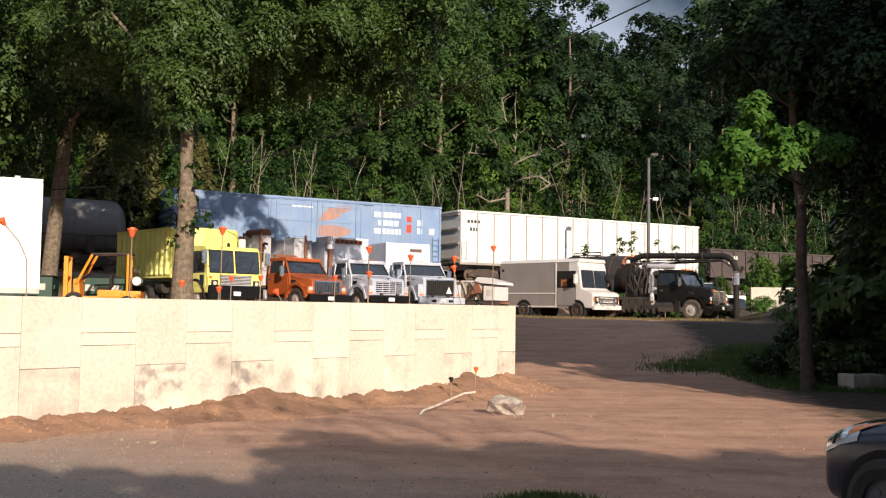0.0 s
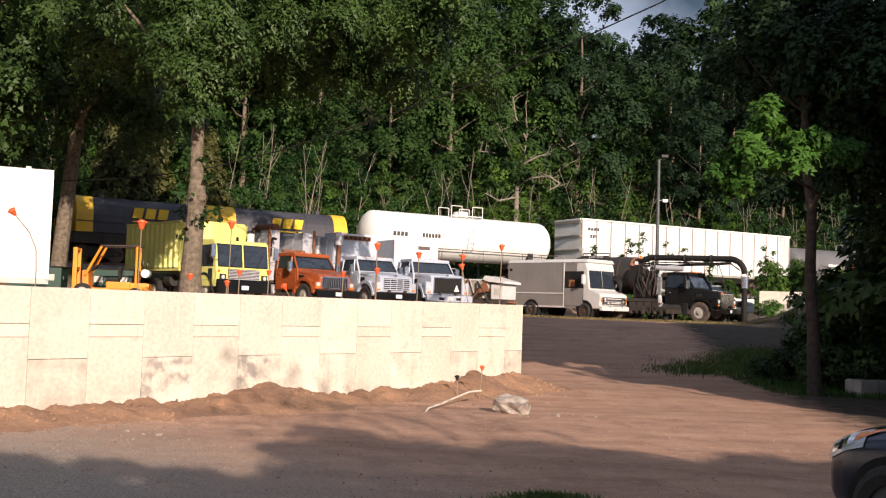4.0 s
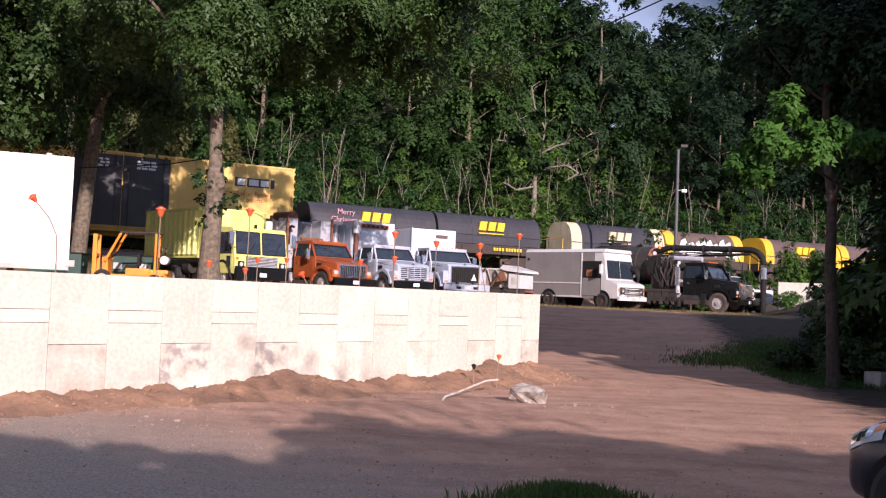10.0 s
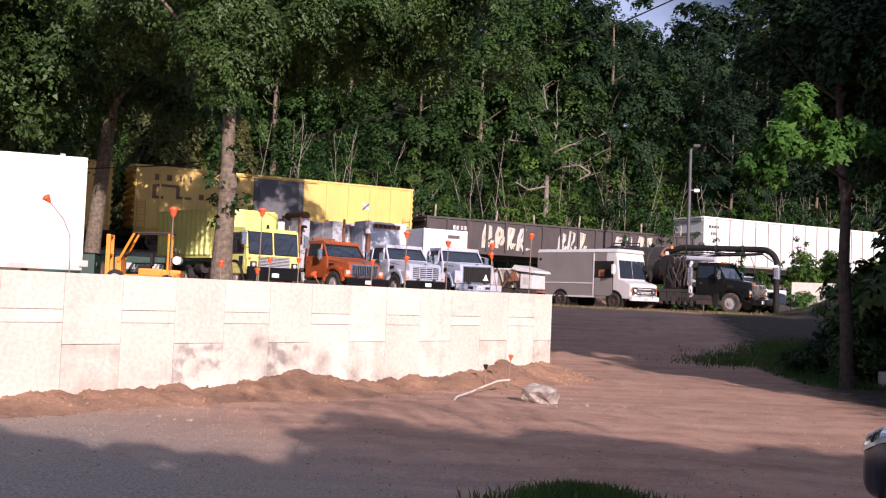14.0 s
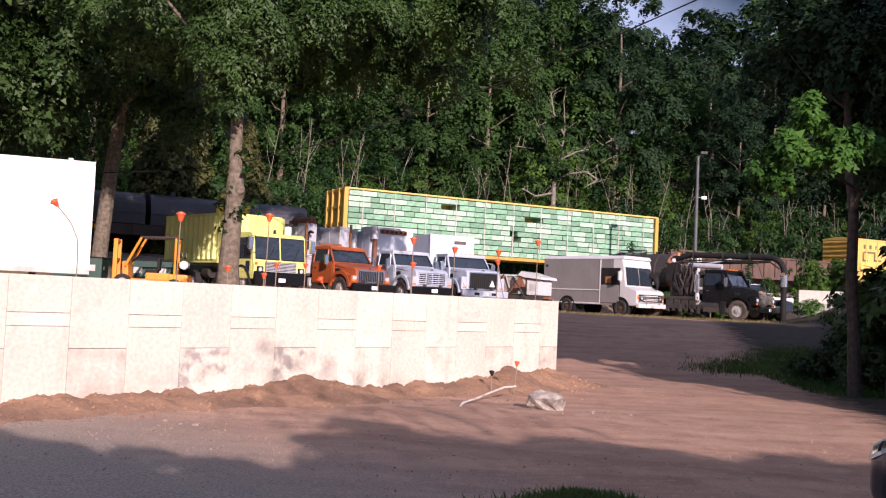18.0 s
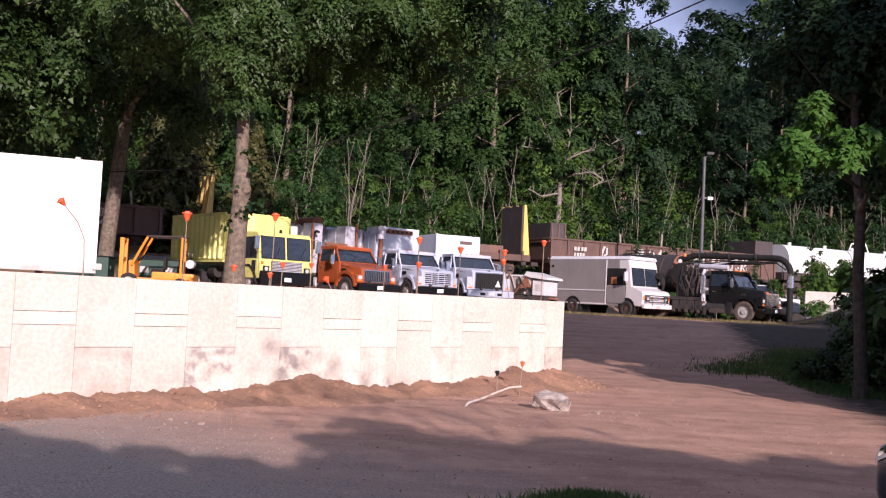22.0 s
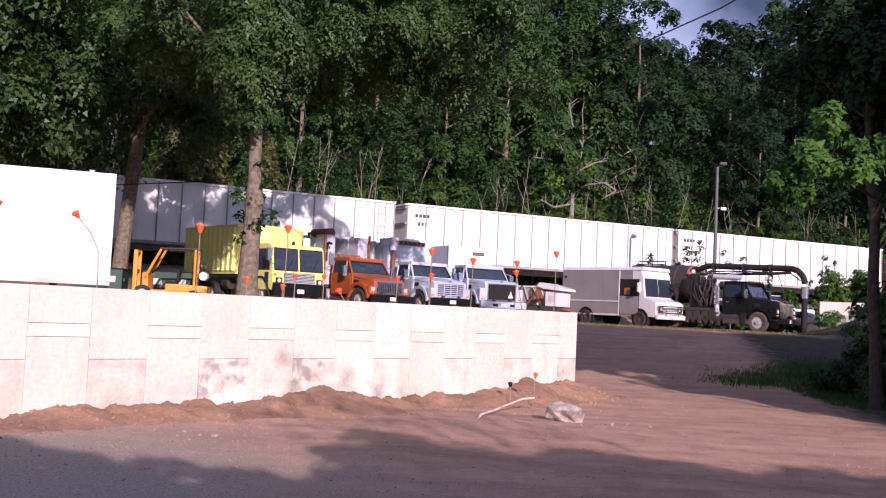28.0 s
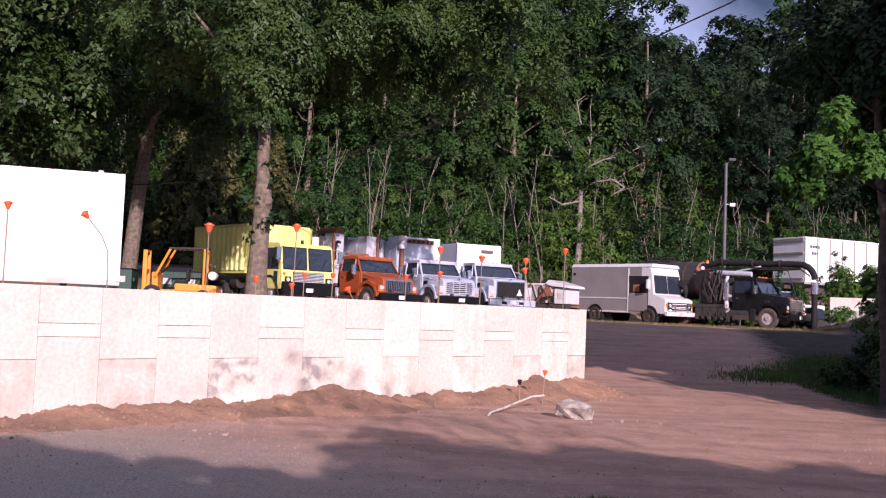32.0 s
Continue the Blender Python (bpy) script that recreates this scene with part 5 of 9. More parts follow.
    for hx, words in ((-5.2, (0.25, 0.3, 0.2, 0.3)), (1.4, (0.22, 0.22, 0.22)), (4.2, (0.3, 0.2, 0.3, 0.25, 0.3))):
        bars(car, hx, 2.1, words, 0.26, M["door_black"], "scrawl", y=-1.5, gap=0.08, out=0.03)
    car = low_gondola(-375.9, -356.4, 2.63, "gon_brown", "brown steel gondola car with pale sprayed lettering", "white_rib", 5)
    part("raised_end", box(new_bm(), 7.9, 9.6, NEAR + 0.1, -NEAR - 0.1, 2.6, 3.65, 0.03), M["gon_dark"], car, "raised brown steel end box")
    part("raised_end", box(new_bm(), -9.7, -8.5, NEAR + 0.1, -NEAR - 0.1, 2.6, 3.6, 0.03), M["gon_dark"], car, "raised dark steel end box")
    for rx in (-9.6, -9.1, -8.6):
        part("end_box_rib", box(new_bm(), rx - 0.05, rx + 0.05, NEAR + 0.04, NEAR + 0.1, 2.62, 3.58, 0.01), M["gon_brown"], car)
    bulkhead_car(-399.8, -377.3)
    low_gondola(-420.1, -400.5, 2.45, "gon_brown", "brown steel gondola car with pale sprayed lettering", "white_rib", 3)
    car, h = open_car("scrap_gondola", -437.3, -421.5, 1.0, 3.92, 14, "gon_orange", "gon_orange", "tall orange-brown rusty scrap gondola car", load=0.6, rib_w=0.14, rib_d=0.12)
    bars(car, -h + 3.2, 2.0, (0.3, 0.3, 0.3, 0.5), 0.35, M["white_rib"], y=NEAR - 0.1)
    car, h = open_car("scrap_gondola", -453.8, -438.1, 1.0, 3.83, 14, "gon_rust", "gon_rust", "tall dark rusty scrap gondola car with an orange end", load=0.6, rib_w=0.14, rib_d=0.12)
    bars(car, -h + 1.5, 3.0, (0.22,) * 6, 0.3, M["white_rib"], y=NEAR - 0.1)
    bars(car, -h + 6, 1.4, (0.9, 0.3, 0.9, 0.5, 0.9), 0.8, M["white_rib"], "scrawl", gap=0.3)
    for b0, f0 in ((-474.1, -454.3), (-494.4, -474.5), (-515.2, -495.2), (-536.3, -516.3)):
        trash_car(b0, f0)


goods_train()

# ---- retaining wall ----
def along_wall(a, d=0.0):
    p = WALL_A + WALL_W * a + WALL_N * d
    return p


WALL_TURN = degs(math.atan2(WALL_W.y, WALL_W.x))
WALL_TOP = 1.80


def retaining_wall():
    m = pose(WALL_A.x, WALL_A.y, 0, 0, 0, WALL_TURN)
    wall = thing("wall_retaining", m, "pale poured concrete retaining wall with staggered form-panel joints", "retaining wall", kind="structure")
    bm = new_bm()
    box(bm, -12.0, WALL_LEN - 0.01, 0.02, 0.27, -0.6, WALL_TOP - 0.012)
    part("core", bm, M["joint"], wall)
    w = 0.868
    edges = [WALL_LEN - 0.62 - w * i for i in range(27)]
    xs = [(WALL_LEN - 0.62, WALL_LEN)] + [(e - w, e) for e in edges]
    rng = random.Random(4)
    for i, (x0, x1) in enumerate(xs):
        cuts = (-0.6, 1.12, 1.30, WALL_TOP) if i % 2 else (-0.6, 0.82, WALL_TOP)
        for z0, z1 in zip(cuts, cuts[1:]):
            bm = new_bm()
            o = rng.uniform(-0.003, 0.003)
            box(bm, x0 + 0.0025, x1 - 0.0025, o, 0.29, z0 + 0.004, z1 - 0.004 * (z1 < WALL_TOP), 0.007)
            part("panel", bm, M["concrete_stained" if z1 == 0.82 else "concrete"], wall)


retaining_wall()



# ---- vehicles: x forward from the front bumper, y to the left, z up ----
M.update({
    "paint_white": mat("paint_white", (0.70, 0.735, 0.80), (0.62, 0.65, 0.72), 1.2, 0.35, streak=0.15, dirt=(0.3, 0.26, 0.22), bump=0.03),
    "paint_silver": mat("paint_silver", (0.47, 0.51, 0.60), (0.38, 0.42, 0.50), 1.4, 0.32, streak=0.2, dirt=(0.3, 0.27, 0.24)),
    "paint_orange": mat("paint_orange", (0.36, 0.082, 0.022), (0.28, 0.066, 0.020), 1.2, 0.38, streak=0.2, bump=0.03),
    "paint_lime": mat("paint_lime", (0.74, 0.74, 0.22), (0.66, 0.66, 0.20), 1.0, 0.45, streak=0.2, dirt=(0.2, 0.17, 0.06), bump=0.05),
    "van_grey": mat("van_grey", (0.255, 0.24, 0.23), (0.22, 0.207, 0.198), 0.9, 0.5, streak=0.12, bump=0.03),
    "van_white": mat("van_white", (0.66, 0.65, 0.64), (0.58, 0.57, 0.56), 1.2, 0.4, streak=0.08, bump=0.03),
    "paint_black": mat("paint_black", (0.006, 0.007, 0.008), (0.009, 0.009, 0.009), 1.2, 0.2, streak=0.03, dirt=(0.04, 0.03, 0.025), bump=0.02, spec=0.3),
    "alloy": mat("alloy_box", (0.56, 0.57, 0.61), (0.46, 0.47, 0.51), 1.5, 0.45, metal=0.1, streak=0.3, dirt=(0.2, 0.15, 0.12)),
    "chrome": mat("chrome", (0.75, 0.75, 0.76), (0.65, 0.65, 0.66), 3, 0.2, metal=1.0, bump=0.0),
    "mud_tyre": mat("muddy_tyre", (0.10, 0.075, 0.055), (0.05, 0.04, 0.035), 6, 0.95, bump=0.4),
    "mud": mat("dried_mud", (0.42, 0.24, 0.12), (0.22, 0.13, 0.08), 4, 0.95, bump=0.6),
    "grimy_white": mat("grimy_white", (0.74, 0.70, 0.64), (0.55, 0.46, 0.36), 2.2, 0.6, streak=0.7, dirt=(0.26, 0.17, 0.10)),
    "tyre": mat("tyre", (0.022, 0.021, 0.02), (0.035, 0.032, 0.03), 5, 0.85, bump=0.4),
    "rubber": mat("rubber", (0.012, 0.012, 0.012), (0.020, 0.019, 0.018), 4, 0.75, bump=0.15, spec=0.25),
    "rim": mat("rim", (0.55, 0.54, 0.52), (0.42, 0.38, 0.34), 4, 0.5, metal=0.3),
    "glass": glass_mat("vehicle_glass", (0.022, 0.031, 0.044)),
    "lamp": glass_mat("lamp_glass", (0.50, 0.51, 0.52)),
    "amber": mat("amber_lens", (0.80, 0.22, 0.02), (0.7, 0.18, 0.02), 4, 0.25, bump=0.0),
    "safety": mat("safety_orange", (0.85, 0.13, 0.035), (0.75, 0.11, 0.03), 4, 0.5, bump=0.05),
    "fork_orange": mat("fork_orange", (0.85, 0.30, 0.015), (0.74, 0.25, 0.015), 2, 0.5, streak=0.25),
    "bin_green": mat("bin_green", (0.012, 0.05, 0.035), (0.018, 0.06, 0.045), 2, 0.5, streak=0.2),
    "rusty": mat("rusty_steel", (0.26, 0.10, 0.05), (0.16, 0.07, 0.04), 3, 0.85, bump=0.4),
    "suv_paint": mat("suv_paint", (0.034, 0.041, 0.062), (0.030, 0.036, 0.055), 1.2, 0.2, metal=0.35, bump=0.0),
    "wood_stake": mat("wood_stake", (0.30, 0.23, 0.16), (0.22, 0.16, 0.11), 5, 0.9, bump=0.3),
    "galv": mat("galvanised", (0.115, 0.12, 0.125), (0.09, 0.093, 0.095), 2, 0.6, metal=0.3),
    "seat_tan": mat("seat_tan", (0.35, 0.14, 0.05), (0.3, 0.12, 0.05), 3, 0.8),
})
WHEELS = {}


def wheel(parent, x, y, r=0.51, w=0.28, rim="rim", rubber="tyre"):
    """A tyre on a dished rim with a hub; y < 0 is the right-hand side."""
    side = -1 if y < 0 else 1
    key = (r, w, side, rim, rubber)
    if key not in WHEELS:
        bm = new_bm()
        prof = [(0.58 * r, -w / 2 + 0.02), (0.80 * r, -w / 2), (0.95 * r, -w / 2 + 0.02), (r, -w / 2 + 0.06), (r, w / 2 - 0.06), (0.95 * r, w / 2 - 0.02), (0.80 * r, w / 2), (0.58 * r, w / 2 - 0.02)]
        n = 28
        rings = [[bm.verts.new((a * math.cos(k * math.tau / n), b, a * math.sin(k * math.tau / n))) for k in range(n)] for a, b in prof]
        for i in range(len(rings)):
            A, B = rings[i], rings[(i + 1) % len(rings)]
            for k in range(n):
                bm.faces.new((A[k], A[(k + 1) % n], B[(k + 1) % n], B[k]))
        bmesh.ops.recalc_face_normals(bm, faces=bm.faces)
        tyre = mesh_of(bm, "wheel", M[rubber])
        bm = new_bm()
        o = side * w / 2
        rod(bm, (0, -o * 0.8, 0), (0, o * 0.45, 0), 0.585 * r, seg=24)
        rod(bm, (0, o * 0.4, 0), (0, o * 0.9, 0), 0.2 * r, seg=14)
        for k in range(8):
            a = k * math.tau / 8
            rod(bm, (math.cos(a) * 0.36 * r, o * 0.4, math.sin(a) * 0.36 * r), (math.cos(a) * 0.36 * r, o * 0.56, math.sin(a) * 0.36 * r), 0.03, seg=6)
        WHEELS[key] = (tyre, mesh_of(bm, "rim", M[rim]))
    t = new("wheel", WHEELS[key][0])
    t.parent, t.location = parent, (x, y, r)
    rm = new("rim", WHEELS[key][1])
    rm.parent = t
    return t


def bevelled(*dims, bevel=0.03):
    return box(new_bm(), *dims, bevel)


def pane(parent, corners, name="window", material="glass", thick=0.02):
    """A flat glazed pane through four corners, given thickness inwards."""
    bm = new_bm()
    v = [bm.verts.new(c) for c in corners]
    f = bm.faces.new(v)
    r = bmesh.ops.extrude_face_region(bm, geom=[f])
    f.normal_update()
    bmesh.ops.translate(bm, verts=[g for g in r["geom"] if isinstance(g, bmesh.types.BMVert)], vec=f.normal * thick)
    bmesh.ops.recalc_face_normals(bm, faces=bm.faces)
    return part(name, bm, M[material], parent)


def mirror(parent, x, y, z, h=0.42, w=0.2, material="chrome"):
    sgn = -1 if y < 0 else 1
    bm = new_bm()
    tube(bm, [(x - 0.1, y - sgn * 0.28, z + h * 0.6), (x, y, z + h * 0.55), (x, y, z - h * 0.6), (x - 0.1, y - sgn * 0.28, z - h * 0.7)], 0.014, 6)
    box(bm, x - 0.05, x + 0.05, y - w / 2, y + w / 2, z - h / 2, z + h / 2, 0.02)
    return part("mirror", bm, M[material], parent)


def round_lamp(parent, x, y, z, r=0.09, name="headlight", material="lamp"):
    return part(name, rod(new_bm(), (x - 0.05, y, z), (x + 0.012, y, z), r, r * 0.9, 16), M[material], parent)


def hooded_truck(name, m, label, paint, width, hood_len, hood_z, cab_len, roof_z, axle, rear_axles, length, grille, bars_across, bumper="paint_black", glass_rake=0.38, square=False, hood_drop=0.12, rubber="tyre"):
    """A truck with a bonnet in front of its cab; what it carries is added by the caller."""
    t = thing(name, m, label, "truck", "work trucks parked in the lot")
    w = width / 2
    x1, x2, x3 = -0.25, -0.25 - hood_len, -0.25 - hood_len - cab_len
    bm = new_bm()
    for y in (-0.42, 0.42):
        box(bm, -length, -0.1, y - 0.05, y + 0.05, 0.62, 0.88)
    for i in range(6):
        box(bm, -length + 0.3 + i * (length - 1) / 5, -length + 0.42 + i * (length - 1) / 5, -0.4, 0.4, 0.64, 0.86)
    part("chassis", bm, M["undercarriage"], t)
    # bonnet, with sloped top and rounded edges, narrower in front
    bm = new_bm()
    hw = w * 0.74
    v = [(x1, -hw, 0.78), (x1, hw, 0.78), (x1, hw, hood_z - hood_drop - 0.12), (x1, -hw, hood_z - hood_drop - 0.12),
         (x1 - 0.14, -hw, hood_z - hood_drop), (x1 - 0.14, hw, hood_z - hood_drop),
         (x2, -w * 0.86, hood_z + 0.04), (x2, w * 0.86, hood_z + 0.04), (x2, w * 0.86, 0.85), (x2, -w * 0.86, 0.85)]
    vs = [bm.verts.new(c) for c in v]
    for f in ((0, 1, 2, 3), (3, 2, 5, 4), (4, 5, 7, 6), (0, 3, 4, 6, 9), (1, 8, 7, 5, 2), (6, 7, 8, 9), (0, 9, 8, 1)):
        bm.faces.new([vs[i] for i in f])
    bmesh.ops.recalc_face_normals(bm, faces=bm.faces)
    bmesh.ops.bevel(bm, geom=list(bm.edges), offset=0.045, segments=3, affect="EDGES", profile=0.6)
    smooth(part("bonnet", bm, M[paint], t))
    for sgn in (-1, 1):
        # arched fender
        prof = []
        for k in range(11):
            a = math.pi * k / 10
            prof.append((-axle + 0.72 * math.cos(a), 0.62 + 0.66 * math.sin(a)))
        inner = [(-axle + 0.60 * math.cos(math.pi * k / 10), 0.60 + 0.55 * math.sin(math.pi * k / 10)) for k in range(10, -1, -1)]
        y0, y1 = sgn * w * 0.66, sgn * (w - 0.02)
        part("fender", prism(new_bm(), prof + inner, min(y0, y1), max(y0, y1), "y"), M[paint], t)
        bm = bevelled(x1 - 0.35, x1 - 0.02, sgn * w * 0.5 if sgn > 0 else -w + 0.06, w - 0.06 if sgn > 0 else -w * 0.5, 0.78, hood_z - hood_drop - 0.32, bevel=0.05)
        part("fender_nose", bm, M[paint], t)
        if square:
            part("headlight", bevelled(x1 - 0.05, x1 + 0.0, sgn * w * 0.76 - 0.13, sgn * w * 0.76 + 0.13, 0.92, 1.08, bevel=0.02), M["lamp"], t)
        else:
            round_lamp(t, x1, sgn * w * 0.80, 1.05, 0.1)
        part("turn_signal", bevelled(x1 - 0.06, x1 - 0.01, sgn * w * 0.80 - 0.11, sgn * w * 0.80 + 0.11, 0.84, 0.91, bevel=0.01), M["amber"], t)
        wheel(t, -axle, sgn * (w - 0.17), rubber=rubber)
        mirror(t, x2 - 0.15, sgn * (w + 0.17), roof_z - 0.62)
    # grille
    g0, g1, gw = 0.86, hood_z - hood_drop - 0.14, hw * 0.80
    part("grille_frame", bevelled(x1 - 0.02, x1 + 0.02, -gw - 0.05, gw + 0.05, g0 - 0.05, g1 + 0.05, bevel=0.012), M[paint if bars_across else "chrome"], t)
    part("grille_back", bevelled(x1 + 0.018, x1 + 0.026, -gw, gw, g0, g1, bevel=0.0), M["rubber"], t)
    n = 6 if bars_across else 14
    for i in range(n):
        bm = new_bm()
        if bars_across:
            z = g0 + (g1 - g0) * (i + 0.5) / n
            box(bm, x1 + 0.02, x1 + 0.045, -gw, gw, z - 0.016, z + 0.016)
        else:
            y = -gw + 2 * gw * (i + 0.5) / n
            box(bm, x1 + 0.02, x1 + 0.045, y - 0.014, y + 0.014, g0, g1)
        part("grille_bar", bm, M[grille], t)
    if bars_across:
        for y in (-gw / 2, 0, gw / 2):
            part("grille_divider", box(new_bm(), x1 + 0.02, x1 + 0.05, y - 0.012, y + 0.012, g0, g1), M[grille], t)
    part("bumper", bevelled(-0.16, 0.0, -w, w, 0.46, 0.76, bevel=0.03), M[bumper], t)
    part("licence_plate", bevelled(-0.01, 0.008, -0.16, 0.16, 0.52, 0.68, bevel=0.004), M["white_paint"], t, "blank plate")
    # cab: lower box and glazed upper part
    part("cab", bevelled(x3, x2 + 0.05, -w * 0.92, w * 0.92, 0.75, hood_z + 0.06, bevel=0.04), M[paint], t)
    xr = x2 - glass_rake
    zb, zt = hood_z + 0.06, roof_z - 0.16
    cw, tw = w * 0.92, w * 0.84
    roof = part("roof", bevelled(x3, xr + 0.08, -tw - 0.02, tw + 0.02, zt, roof_z, bevel=0.06), M[paint], t)
    for sgn in (-1, 1):
        for a, c in (((x2, sgn * cw * 0.97, zb - 0.02), (xr, sgn * tw * 0.98, zt + 0.05)), ((x3 + 0.05, sgn * cw * 0.97, zb - 0.02), (x3 + 0.05, sgn * tw * 0.97, zt + 0.05)), ((x2 - 0.42, sgn * cw * 0.985, zb - 0.02), (xr - 0.12, sgn * tw * 0.985, zt + 0.05))):
            part("pillar", rod(new_bm(), a, c, 0.045, seg=8), M[paint], t)
    part("cab_back", box(new_bm(), x3, x3 + 0.05, -cw * 0.95, cw * 0.95, zb - 0.02, zt), M[paint], t)
    pane(t, [(x2 - 0.01, -cw * 0.94, zb), (x2 - 0.01, cw * 0.94, zb), (xr, tw * 0.94, zt), (xr, -tw * 0.94, zt)], "windshield")
    ring = [(x2 + 0.012, -cw * 0.94, zb), (x2 + 0.012, cw * 0.94, zb), (xr + 0.022, tw * 0.94, zt), (xr + 0.022, -tw * 0.94, zt)]
    part("window_seal", tube(new_bm(), ring + [ring[0]], 0.028, 6), M["rubber"], t)
    for ym in (-0.35, 0.3):
        part("wiper", rod(new_bm(), (x2 + 0.03, ym, zb + 0.01), (x2 - glass_rake * 0.55 + 0.03, ym + 0.36, zb + (zt - zb) * 0.55), 0.012, seg=5), M["rubber"], t)
    for sgn in (-1, 1):
        part("bonnet_seam", rod(new_bm(), (x1 - 0.1, sgn * hw * 0.985, hood_z - hood_drop - 0.16), (x2 + 0.02, sgn * w * 0.866, hood_z - 0.1), 0.012, seg=5), M["rubber"], t)
        part("side_vent", bevelled(x2 + 0.12, x2 + 0.42, sgn * w * 0.865 - 0.02, sgn * w * 0.865 + 0.02, hood_z - 0.42, hood_z - 0.24, bevel=0.008), M["rubber"], t)
        part("fuel_tank", rod(new_bm(), (x3 - 0.15, sgn * w * 0.72, 0.72), (x3 - 1.15, sgn * w * 0.72, 0.72), 0.26, seg=18), M["alloy"], t)
    part("bonnet_badge", bevelled(x1 - 0.12, x1 - 0.02, -0.05, 0.05, hood_z - hood_drop - 0.03, hood_z - hood_drop + 0.04, bevel=0.015), M["chrome"], t)
    for sgn in (-1, 1):
        pane(t, [(x2 - 0.05, sgn * cw * 0.96, zb), (x3 + 0.1, sgn * cw * 0.96, zb), (x3 + 0.1, sgn * tw * 0.96, zt), (xr - 0.03, sgn * tw * 0.96, zt)], "side_window")
        d = part("door", bevelled(x3 + 0.12, x2 - 0.05, sgn * cw - 0.012, sgn * cw + 0.014, 0.82, zb - 0.05, bevel=0.01), M[paint], t)
        part("handle", bevelled(x3 + 0.2, x3 + 0.36, sgn * (cw + 0.03) - 0.015, sgn * (cw + 0.03) + 0.015, zb - 0.28, zb - 0.24, bevel=0.006), M["chrome"], d)
        part("step", bevelled(x3 + 0.1, x2 - 0.1, sgn * w * 0.9 - 0.14, sgn * w * 0.9 + 0.02, 0.40, 0.62, bevel=0.02), M["undercarriage"], t)
    for y in (-0.5, -0.25, 0.0, 0.25, 0.5):
        part("roof_light", bevelled(xr - 0.06, xr + 0.02, y - 0.035, y + 0.035, roof_z - 0.005, roof_z + 0.03, bevel=0.01), M["amber"], roof)
    for ax in rear_axles:
        for y in (-w + 0.17, -w + 0.48, w - 0.48, w - 0.17):
            wheel(t, -ax, y, rubber=rubber)
    return t, w, x3


def front_at(x, y, heading, z):
    return pose(x, y, z, 0, 0, heading)


def lot_z(x, y):
    return ground_z(x, y)


